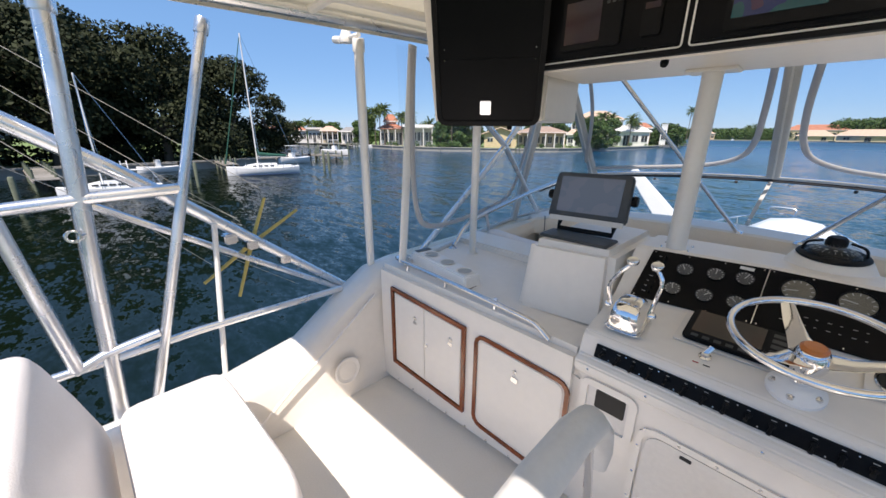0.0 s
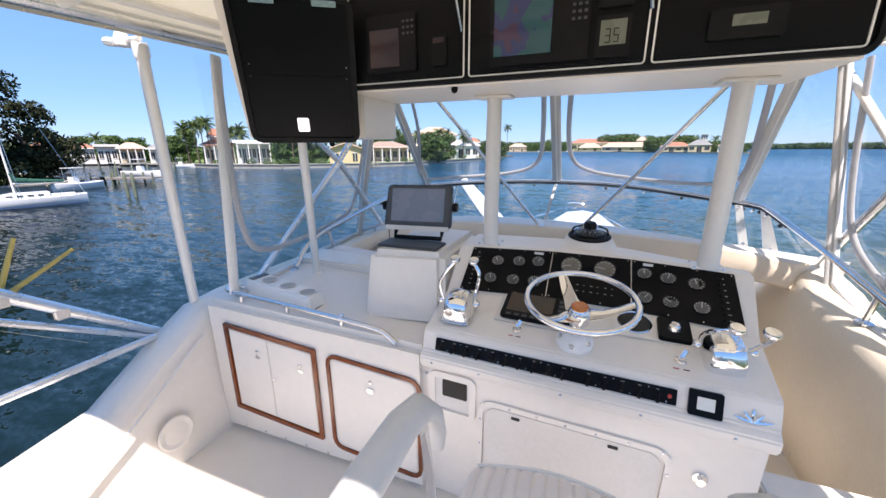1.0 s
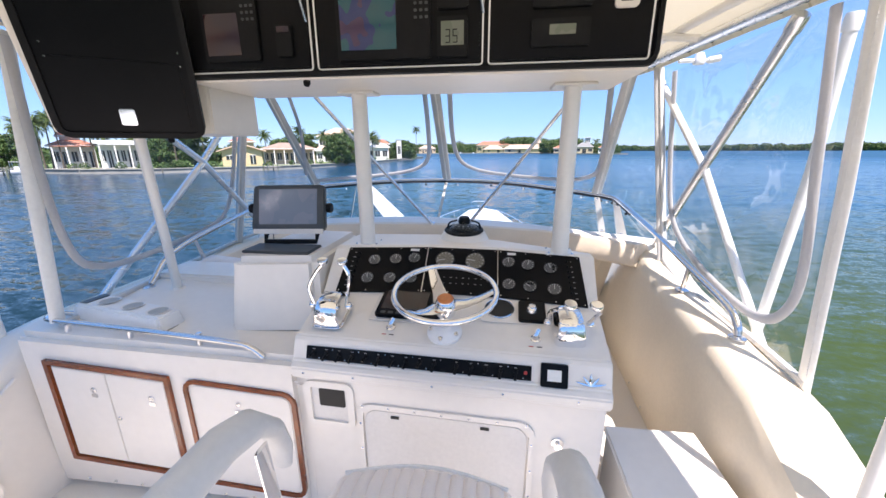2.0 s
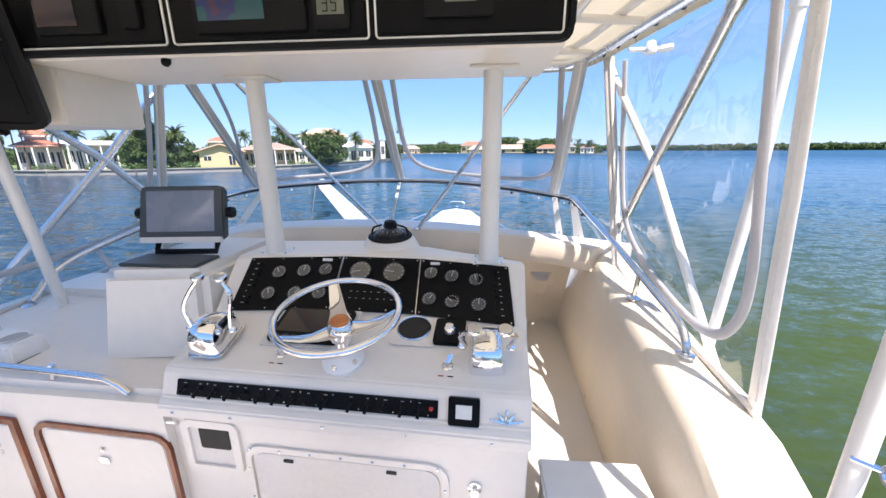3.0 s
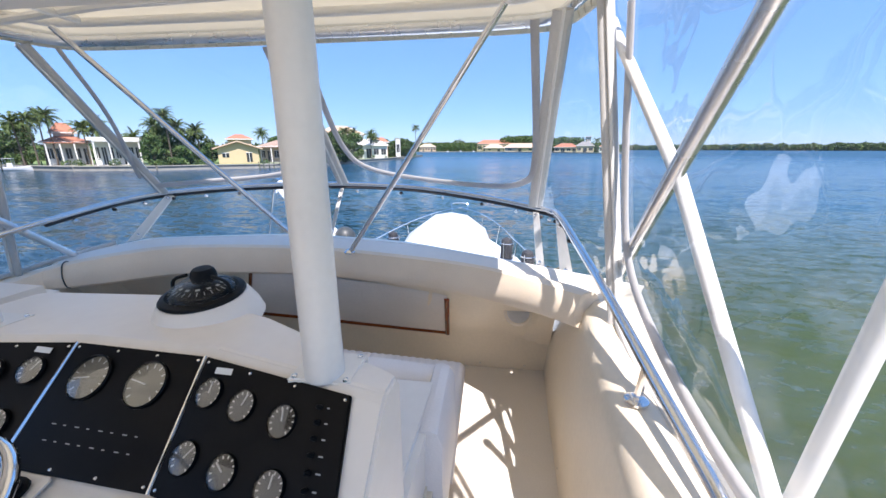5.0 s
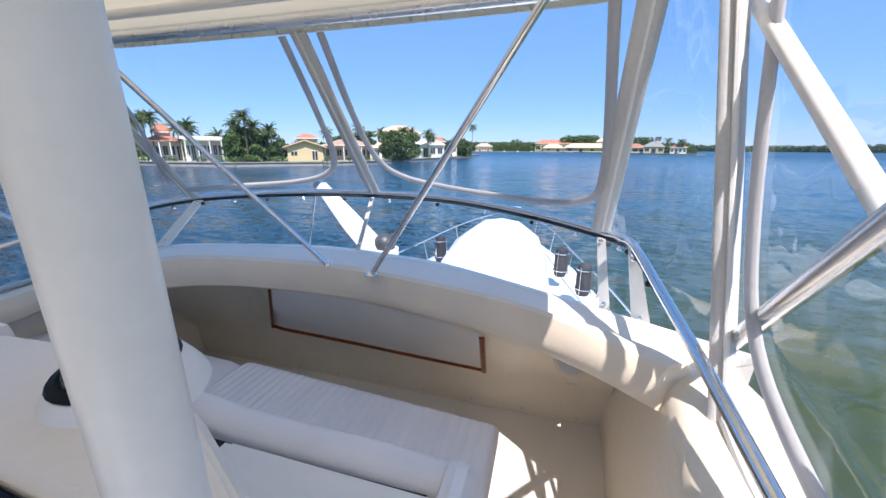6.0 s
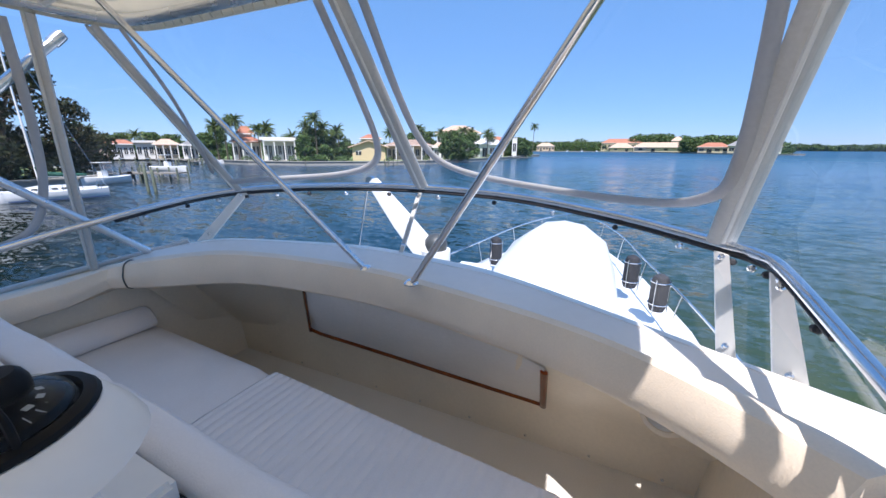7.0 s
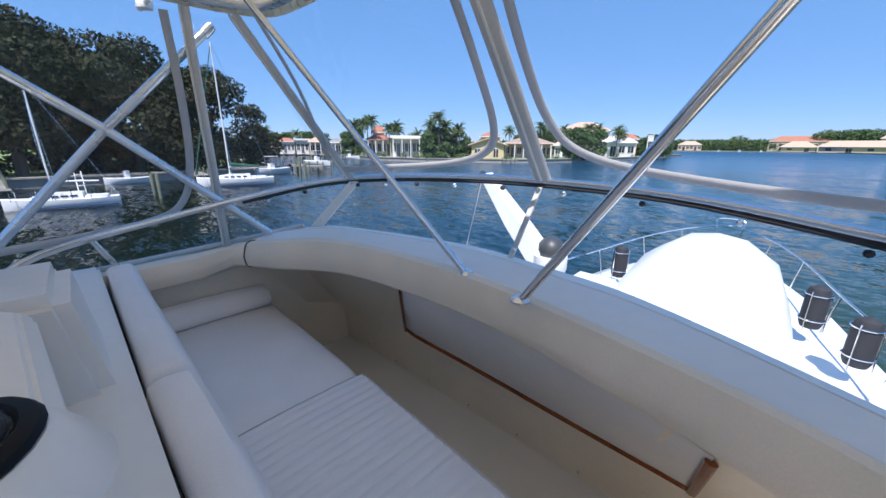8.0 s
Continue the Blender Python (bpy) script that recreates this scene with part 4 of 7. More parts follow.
p_cur = sheet("port_curtain", [[port_pt(y, z) for z in (0.80, 1.1, 1.5, 1.98)] for y in (1.32, 1.8, 2.2, 2.68)] + [[Vector((-1.32, 3.31, 1.22)), Vector((-1.35, 3.15, 1.45)), Vector((-1.37, 2.98, 1.75)), Vector((-1.39, 2.82, 1.99))]],
              "clear vinyl port curtain with a rolled white border")
IN = Vector((0, -0.015, 0))
for us in ((0.462, 0.462, 0.455, 0.425, 0.35, 0.2, 0.06), (0.538, 0.530, 0.535, 0.56, 0.63, 0.80, 0.91, 0.955, 0.965)):
    hs = (0.98, 0.6, 0.3, 0.16, 0.09, 0.07, 0.07) if us[0] < 0.5 else (0.98, 0.6, 0.33, 0.18, 0.10, 0.10, 0.17, 0.35, 0.98)
    part("border_strip", tube(curve([front_pt(u, h) + IN for u, h in zip(us, hs)], 6), 0.019, 10, flat=(1, 0.5, (0, 1, 0))), BORDER, f_cur, "rolled white vinyl border", smooth=True)
part("border_strip", tube(curve([front_pt(0.03, 0.15) + IN, front_pt(0.06, 0.6) + IN, front_pt(0.055, 0.98) + IN], 6), 0.016, 10, flat=(1, 0.5, (0, 1, 0))), BORDER, f_cur, smooth=True)
SI = Vector((-0.012, 0, 0))
part("border_strip", tube(curve([stb_pt(y, z) + SI for y, z in ((1.515, 1.97), (1.475, 1.5), (1.445, 1.1), (1.49, 0.93), (1.60, 0.86), (1.80, 0.88), (2.12, 0.97), (2.36, 1.12), (2.46, 1.4), (2.52, 1.97))], 6), 0.020, 10, flat=(1, 0.55, (1, 0, 0))), BORDER, s_cur, "rolled white vinyl border", smooth=True)
part("hem", tube([stb_pt(1.40, 1.98), stb_pt(1.375, 1.4), stb_pt(1.365, 0.68)], 0.029, 10, flat=(1, 0.35, (1, 0, 0))), PIPING, s_cur, "white hem with a zip", smooth=True)
zip_ = bmesh.new()
for i in range(110):
    p = lerp(stb_pt(1.395, 1.95), stb_pt(1.364, 0.75), i / 109) + Vector((-0.0095, -0.010, 0))
    box(p - Vector((0.002, 0.003, 0.0035)), p + Vector((0.002, 0.003, 0.0035)), zip_)
part("zip", zip_, PIPING, s_cur)
part("sill_track", tube(curve([stb_pt(1.36, 0.71), stb_pt(1.6, 0.745), stb_pt(2.0, 0.77), stb_pt(2.3, 0.80), stb_pt(2.5, 0.87)], 4), 0.016, 8), STRIP, s_cur, smooth=True)
PI_ = Vector((0.012, 0, 0))
part("border_strip", tube(curve([port_pt(y, z) + PI_ for y, z in ((2.52, 1.97), (2.55, 1.6), (2.55, 1.3), (2.50, 1.12), (2.38, 1.04), (2.1, 1.0), (1.75, 0.98), (1.52, 1.0), (1.42, 1.1), (1.39, 1.4), (1.41, 1.97))], 6), 0.018, 10, flat=(1, 0.55, (1, 0, 0))), BORDER, p_cur, "rolled white vinyl border", smooth=True)
part("hem", tube([port_pt(1.42, 1.99), port_pt(1.36, 1.4), port_pt(1.29, 0.82)], 0.030, 10, flat=(1, 0.35, (1, 0, 0))), PIPING, p_cur, "white hem", smooth=True)
part("sill_track", tube(curve([port_pt(1.3, 0.80), port_pt(2.0, 0.82), port_pt(2.7, 0.835), (-1.5, 3.08, 0.92)], 4), 0.015, 8), STRIP, p_cur, smooth=True)

# small deck fittings under the canopy corners
for at, s in (((1.42, 2.55, 2.03), 1), ((-1.72, 1.13, 2.0), -1), ((-1.60, 2.5, 2.03), -1)):
    ob = thing("rod_light", at, "small white spreader lamp on the canopy edge", "lamp fitting", "canopy lamps")
    p = Vector(at)
    part("arm", tube([p - Vector((0.06 * s, 0, 0)), p + Vector((0.12 * s, 0, 0))], 0.012, 8), PAINT, ob, smooth=True)
    part("head", lathe([(0.03, -0.02), (0.035, 0.0), (0.02, 0.04)], p + Vector((0.05 * s, 0, 0)), seg=12), PAINT, ob, smooth=True)
    part("nozzle", tube([p + Vector((0.10 * s, 0, 0.0)), p + Vector((0.16 * s, 0.0, 0.01))], 0.018, 8), PAINT, ob, smooth=True)

# ---- helm console ----
K = Matrix.Translation((0.13, 1.2, 0)) @ Matrix.Rotation(radians(-2.9), 4, "Z") @ Matrix.Translation((-0.13, -1.2, 0))
con = thing("helm_console", (0.13, 1.5, 0), "white fibreglass helm console with black gauge panels", "console")


def profile(x, yf, yb, y_rear=1.98):
    return [Vector((x, y, z)) for y, z in ((1.235, 0.0), (1.225, 0.68), (1.185, 0.688), (1.172, 0.705), (1.172, 0.738), (1.185, 0.752), (1.197, 0.76), (1.222, 0.832), (1.235, 0.846), (1.26, 0.852),
                                           (yf - 0.012, 0.918), (yf, 0.925), (yb, 1.088), (yb + 0.02, 1.098), (y_rear, 1.094), (y_rear + 0.02, 1.07), (y_rear + 0.03, 0.0))]


STN = [(-0.455, 1.47, 1.625, 1.9), (-0.43, 1.472, 1.63, 1.92), (-0.018, 1.53, 1.705, 1.97), (0.315, 1.53, 1.705, 1.88), (0.685, 1.477, 1.632, 1.715), (0.71, 1.472, 1.627, 1.70)]
part("body", loft([profile(*s) for s in STN]), GEL, con, xf=K, bevel=0.006)
part("rear_shelf", hexa(bmesh.new(), [(x, y, z) for z in (0.0, 0.80) for x, y in ((0.10, 1.62), (0.715, 1.62), (0.715, 2.115), (0.10, 2.088))]), GEL, con, xf=K, bevel=0.02)
part("side_step", box((0.70, 1.5, 0.0), (0.735, 2.12, 0.62)), CREAM, con, xf=K, bevel=0.015)
part("side_trim", rim((0.736, 0, 0), (0, 1, 0), (0, 0, 1), (1, 0, 0), 1.52, 1.98, 0.06, 0.58, 0.025, 0.012, 0.02), TEAK, con, "varnished teak door frame", xf=K)

# gauge panels
PANELS = (((-0.397, 1.478, 0.927), (-0.021, 1.53, 0.927), (-0.021, 1.702, 1.088), (-0.385, 1.638, 1.088)),
          ((-0.015, 1.53, 0.927), (0.312, 1.53, 0.927), (0.302, 1.702, 1.088), (-0.015, 1.702, 1.088)),
          ((0.318, 1.53, 0.927), (0.672, 1.480, 0.927), (0.650, 1.640, 1.088), (0.309, 1.702, 1.088)))


def bilin(q, u, v):
    return lerp(lerp(q[0], q[1], u), lerp(q[3], q[2], u), v)


def gauge(parent, at, n, r, tan, needle):
    d = part("dial", lathe([(r, 0), (r, 0.002)], at, n, 24), DIAL_TAN if tan else DIAL, parent, "printed instrument dial", xf=K)
    part("bezel", lathe([(r * 1.09, 0), (r * 1.09, 0.005), (r * 1.03, 0.008), (r, 0.006), (r, 0.0)], at, n, 24), BLACK, parent, smooth=True, xf=K)
    q = Vector(n).to_track_quat("Z", "Y").to_matrix()
    at = Vector(at)
    marks = bmesh.new()
    for k in range(11):
        a = radians(225 - 27 * k)
        c, s = math.cos(a), math.sin(a)
        hexa(marks, [at + q @ Vector(p) for p in ((c * r * .74 - s * .0012, s * r * .74 + c * .0012, .0022), (c * r * .74 + s * .0012, s * r * .74 - c * .0012, .0022), (c * r * .93 + s * .0012, s * r * .93 - c * .0012, .0022), (c * r * .93 - s * .0012, s * r * .93 + c * .0012, .0022),
                                                  (c * r * .74 - s * .0012, s * r * .74 + c * .0012, .003), (c * r * .74 + s * .0012, s * r * .74 - c * .0012, .003), (c * r * .93 + s * .0012, s * r * .93 - c * .0012, .003), (c * r * .93 - s * .0012, s * r * .93 + c * .0012, .003))])
    part("scale_marks", marks, PRINT, d, xf=K)
    a = radians(needle)
    part("needle", tube([at + n * 0.004, at + q @ Vector((r * 0.8 * math.cos(a), r * 0.8 * math.sin(a), 0.004))], 0.0016, 5), PRINT, d, xf=K)
    part("glass", lathe([(r, 0.0065), (r * 0.5, 0.0075), (0.001, 0.008)], at, n, 20), LENS, d, smooth=True, xf=K)


for i, q in enumerate(PANELS):
    q = [Vector(p) for p in q]
    nrm = (q[1] - q[0]).cross(q[3] - q[0]).normalized()
    bm = hexa(bmesh.new(), [p + nrm * 0.002 for p in q] + [p + nrm * 0.010 for p in q])
    pan = part("gauge_panel", bm, BLACK, con, "glossy black gauge panel", xf=K, bevel=0.002)
    if i == 1:
        spots = [(0.26, 0.72, 0.042, True, 190), (0.69, 0.72, 0.042, True, 170)]
    elif i == 0:
        spots = [(0.36, 0.70, 0.026, False, 120), (0.62, 0.72, 0.026, False, 80), (0.85, 0.74, 0.026, False, 60), (0.33, 0.30, 0.026, False, 100), (0.60, 0.30, 0.026, False, 45), (0.85, 0.30, 0.026, False, 135)]
    else:
        spots = [(0.13, 0.74, 0.026, False, 100), (0.37, 0.72, 0.026, False, 80), (0.64, 0.70, 0.026, False, 110), (0.13, 0.28, 0.026, False, 60), (0.38, 0.28, 0.026, False, 150), (0.66, 0.28, 0.026, False, 95)]
    for u, v, r, tan, ang in spots:
        gauge(pan, bilin(q, u, v) + nrm * 0.010, nrm, r, tan, ang)
    # raised switch columns, printed bars and screws
    col = (0.10,) if i == 0 else ((0.90,) if i == 2 else ())
    for u in col:
        for k in range(8):
            p = bilin(q, u, 0.14 + k * 0.105) + nrm * 0.010
            part("print_bar", panel(p, (1, 0, 0), (q[3] - q[0]).normalized(), nrm, -0.007, 0.006 - 0.003 * (k % 3), -0.0012, 0.0012, 0.0006), FADED, pan, xf=K)
            part("toggle", lathe([(0.005, 0), (0.004, 0.008), (0.002, 0.014)], p + Vector((0.02 if i == 0 else -0.02, 0, 0)) - nrm * 0.001, nrm, 8), BLACK_MATT, pan, smooth=True, xf=K)
    if i == 1:
        for k in range(8):
            for v in (0.22, 0.34):
                p = bilin(q, 0.2 + k * 0.085, v) + nrm * 0.010
                part("print_bar", panel(p, (1, 0, 0), (q[3] - q[0]).normalized(), nrm, -0.005, 0.005 - 0.004 * (k % 2), -0.001, 0.001, 0.0006), FADED, pan, xf=K)
    else:
        p = bilin(q, 0.82 if i == 0 else 0.2, 0.93) + nrm * 0.010
        part("name_plate", panel(p, (1, 0, 0), (q[3] - q[0]).normalized(), nrm, -0.028, 0.028, -0.006, 0.006, 0.0012), PRINT, pan, "white maker's plate", xf=K)
    for u in (0.03, 0.35, 0.66, 0.97):
        for v in (0.04, 0.96):
            part("screw", lathe([(0.0035, 0), (0.002, 0.002)], bilin(q, u, v) + nrm * 0.010, nrm, 6), STEEL, pan, xf=K)
for a, b in ((PANELS[0][1], PANELS[0][2]), (PANELS[1][1], PANELS[1][2])):
    part("panel_joint", tube([Vector(a) + Vector((0.003, -0.006, 0.008)), Vector(b) + Vector((0.003, -0.006, 0.008))], 0.003, 6), STEEL, con, xf=K)

# toggle switch strip on the front wedge
wu, wv = Vector((1, 0, 0)), Vector((0, 0.025, 0.072)).normalized()
wn_ = wu.cross(wv)
W0 = Vector((0, 1.197, 0.76))
strip = part("switch_panel", panel(W0, wu, wv, wn_, -0.395, 0.445, 0.008, 0.058, 0.004, 0.003, 0.001), BLACK, con, "black toggle switch panel", xf=K)
for k in range(15):
    x = -0.365 + k * 0.052 + (0.03 if k > 9 else 0)
    p = W0 + wu * x + wn_ * 0.005
    sw = part("switch", lathe([(0.009, 0), (0.009, 0.003), (0.006, 0.006), (0.005, 0.010)], p + wv * 0.034, wn_, 10), BLACK_MATT, strip, smooth=True, xf=K)
    part("toggle", tube([p + wv * 0.034 + wn_ * 0.006, p + wv * (0.012 if k % 4 else 0.022) + wn_ * 0.024 - wu * 0.004], [0.0035, 0.0055], 8), BLACK_MATT, sw, smooth=True, xf=K)
    part("print_bar", panel(p, wu, wv, wn_, -0.006, 0.006 - 0.002 * (k % 3), 0.047, 0.0488, 0.0006), FADED, strip, xf=K)
    part("screw", lathe([(0.003, 0), (0.002, 0.002)], p + wu * 0.024 + wv * (0.05 if k % 2 else 0.015), wn_, 6), STEEL, strip, xf=K)
part("pilot_lamp", lathe([(0.0065, 0), (0.0065, 0.003), (0.004, 0.005)], W0 + wu * 0.425 + wv * 0.034 + wn_ * 0.004, wn_, 12), RED, strip, "red pilot lamp", smooth=True, xf=K)
sq = part("square_meter", panel(W0, wu, wv, wn_, 0.475, 0.565, -0.005, 0.074, 0.010, 0.006, 0.001), BLACK, con, "square black meter with a white window", xf=K)
part("meter_window", panel(W0, wu, wv, wn_, 0.497, 0.543, 0.016, 0.054, 0.002, 0.0, 0.0115), PRINT, sq, xf=K)
em = W0 + wu * 0.64 + wv * 0.03 + wn_ * 0.002
for d, l in ((0, 0.05), (35, 0.045), (-35, 0.045), (75, 0.05), (-75, 0.05)):
    a = radians(90 + d)
    e2 = em - wv * 0.02 + wu * math.cos(a) * l + wv * math.sin(a) * l * 0.8
    part("emblem", tube([em - wv * 0.02, lerp(em - wv * 0.02, e2, 0.6), e2], [0.004, 0.006, 0.001], 6), CHROME, con, "chrome spread-wing emblem", smooth=True, xf=K)
for x in (-0.40, -0.2, 0.1, 0.35, 0.6):
    part("screw", lathe([(0.006, 0), (0.005, 0.002), (0.002, 0.004)], (x, 1.172, 0.72), (0, -1, 0), 8), STEEL, con, xf=K)

# front face: pocket, access hatch, latch
F = (0, 1.2275, 0)
FX, FZ, FN = (1, 0, 0), (0, 0, 1), (0, -1, 0)
part("pocket_rim", rim(F, FX, FZ, FN, -0.435, -0.225, 0.445, 0.655, 0.028, 0.012, 0.035), GEL, con, xf=K, smooth=True)
part("pocket_back", panel(F, FX, FZ, FN, -0.407, -0.253, 0.473, 0.627, 0.002, 0.01), GEL_GREY, con, "pocket back greyed for shade", xf=K)
part("pocket_opening", panel(F, FX, FZ, FN, -0.375, -0.265, 0.54, 0.62, 0.003, 0.008, 0.0015), HOLE, con, "dark plate standing for the shaded pocket opening", xf=K)
part("access_hatch_rim", rim(F, FX, FZ, FN, -0.215, 0.475, 0.04, 0.575, 0.022, 0.010, 0.06), GEL, con, xf=K, smooth=True)
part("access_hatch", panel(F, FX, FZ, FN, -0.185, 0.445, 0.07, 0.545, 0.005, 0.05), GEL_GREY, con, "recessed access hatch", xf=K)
for x, z in ((-0.06, 0.525), (0.29, 0.525)):
    part("hatch_slot", panel(F, FX, FZ, FN, x - 0.017, x + 0.017, z - 0.006, z + 0.006, 0.003, 0.003, 0.005), HOLE, con, xf=K)
for k in range(7):
    part("screw", lathe([(0.006, 0), (0.003, 0.003)], (-0.19 + k * 0.105, 1.2175, 0.562), FN, 8), STEEL, con, xf=K)
for k in range(4):
    for x in (-0.203, 0.463):
        part("screw", lathe([(0.006, 0), (0.003, 0.003)], (x, 1.2175, 0.12 + k * 0.12), FN, 8), STEEL, con, xf=K)
part("latch", lathe([(0.022, 0), (0.022, 0.006), (0.008, 0.010), (0.008, 0.02), (0.014, 0.024)], (0.555, 1.2265, 0.50), FN, 14), CHROME, con, "chrome turn latch", smooth=True, xf=K)
part("latch_hook", tube([(-0.48, 1.222, 0.64), (-0.46, 1.20, 0.655), (-0.445, 1.222, 0.63)], 0.005, 6), CHROME, con, smooth=True, xf=K)

# flush electronics and small controls on the sloping top
TU, TV = Vector((1, 0, 0)), Vector((0, 0.25, 0.073)).normalized()
TN = TU.cross(TV)
T0 = Vector((0, 1.26, 0.852))
part("fishfinder_base", panel(T0, TU, TV, TN, -0.195, 0.115, 0.085, 0.275, 0.004, 0.008, 0.001), GEL_GREY, con, xf=K)
ff = part("fishfinder", panel(T0, TU, TV, TN, -0.175, 0.10, 0.095, 0.265, 0.018, 0.022, 0.004), BLACK_MATT, con, "charcoal flush-mounted fishfinder", xf=K, bevel=0.006)
part("screen", panel(T0, TU, TV, TN, -0.155, 0.03, 0.135, 0.252, 0.001, 0.0, 0.0222), SCREEN_OFF, ff, "dark unlit screen", xf=K)
for a in range(6):
    part("key", panel(T0, TU, TV, TN, -0.15 + a * 0.032, -0.13 + a * 0.032, 0.108, 0.121, 0.002, 0.002, 0.022), DGREY, ff, xf=K)
for b in range(4):
    part("key", panel(T0, TU, TV, TN, 0.048, 0.085, 0.14 + b * 0.028, 0.157 + b * 0.028, 0.002, 0.003, 0.022), DGREY, ff, xf=K)
ci = part("cup_ring", lathe([(0.060, 0), (0.060, 0.004), (0.057, 0.007), (0.054, 0.004), (0.053, 0.0)], T0 + TU * 0.325 + TV * 0.205 + TN * 0.003, TN, 24), STEEL, con, "round recess with a thin steel rim", smooth=True, xf=K)
# shallow well and liner, blackened for the shade of a deeper hole
part("cup_well", lathe([(0.0535, 0.0045), (0.052, 0.0045), (0.050, 0.0005), (0.001, 0.0005)], T0 + TU * 0.325 + TV * 0.205 + TN * 0.003, TN, 24), HOLE, ci, xf=K)
part("cup_liner", lathe([(0.0515, 0.0062), (0.0515, 0.0048), (0.044, 0.0012), (0.036, 0.0008), (0.001, 0.0008)], T0 + TU * 0.325 + TV * 0.198 + TN * 0.003, TN, 24), HOLE, ci, smooth=True, xf=K)
part("control_plate", panel(T0, TU, TV, TN, 0.25, 0.535, 0.125, 0.262, 0.003, 0.02, 0.0), GEL, con, xf=K)
js = part("trim_control", panel(T0, TU, TV, TN, 0.40, 0.505, 0.13, 0.25, 0.016, 0.012, 0.003), BLACK, con, "black square control with a chrome knob", xf=K, bevel=0.003)
part("knob", lathe([(0.022, 0), (0.018, 0.012), (0.008, 0.018), (0.013, 0.024), (0.002, 0.028)], T0 + TU * 0.452 + TV * 0.19 + TN * 0.019, TN, 16), CHROME, js, smooth=True, xf=K)
for x in (-0.09, 0.46):
    p = T0 + TU * x + TV * 0.05
    ig = part("ignition_switch", lathe([(0.018, 0), (0.018, 0.005), (0.012, 0.008), (0.010, 0.018)], p, TN, 14), CHROME, con, "chrome ignition switch", smooth=True, xf=K)
    part("key", tube([p + TN * 0.016, p + TN * 0.035 + TU * 0.012 + TV * 0.02], 0.005, 6, flat=(1.6, 0.4, (0, 1, 0))), STEEL, ig, smooth=True, xf=K)
    part("print_bar", panel(T0, TU, TV, TN, x - 0.025, x - 0.008, 0.012, 0.016, 0.0008, 0, 0.001), RED, con, xf=K)
    part("print_bar", panel(T0, TU, TV, TN, x + 0.004, x + 0.022, 0.012, 0.016, 0.0008, 0, 0.001), BLACK, con, xf=K)

# steering wheel
whl = thing("steering_wheel", (0.13, 1.33, 0.87), "chrome three-spoke steering wheel with an orange hub cap", "steering wheel")
RC = Vector((0.136, 1.278, 1.046))
AX = Vector((0, -math.sin(radians(11)), math.cos(radians(11))))
C = RC - AX * 0.045
E1 = Vector((1, 0, 0)); E2 = AX.cross(E1)
part("rim", tube([RC + E1 * 0.183 * math.cos(a) + E2 * 0.183 * math.sin(a) for a in (k * 2 * math.pi / 48 for k in range(49))], 0.011, 10), CHROME, whl, smooth=True)
for deg in (114, 224, 6):
    a = radians(deg)
    d = E1 * math.cos(a) + E2 * math.sin(a)
    part("spoke", tube([C + d * 0.03 - AX * 0.016, C + d * 0.08 - AX * 0.008, C + d * 0.13 + AX * 0.014, RC + d * 0.178], [0.028, 0.019, 0.016, 0.012], 10, flat=(1.35, 0.16, tuple(AX))), CHROME, whl, smooth=True)
part("hub", lathe([(0.036, -0.05), (0.040, -0.03), (0.040, -0.01), (0.034, 0.006), (0.030, 0.01)], C, AX, 20), CHROME, whl, smooth=True)
part("hub_cap", lathe([(0.029, 0.006), (0.030, 0.016), (0.023, 0.022), (0.001, 0.023)], C, AX, 20), WOOD_KNOB, whl, "worn orange hub cap", smooth=True)
part("shaft", tube([C - AX * 0.04, (0.13, 1.305, 0.885)], 0.022, 14), CHROME, whl, smooth=True)
part("flange", lathe([(0.066, -0.004), (0.066, 0.008), (0.054, 0.014), (0.038, 0.03), (0.024, 0.032)], (0.13, 1.305, 0.869), TN, 24), PLASTIC, whl, "white mounting flange", smooth=True)
for k in range(5):
    a = k * 2 * math.pi / 5 - 0.5
    part("bolt", lathe([(0.012, 0), (0.010, 0.010), (0.009, 0.014), (0.003, 0.016)], Vector((0.13, 1.305, 0.876)) + TU * 0.050 * math.cos(a) + TV * 0.050 * math.sin(a), TN, 6), STEEL, whl)


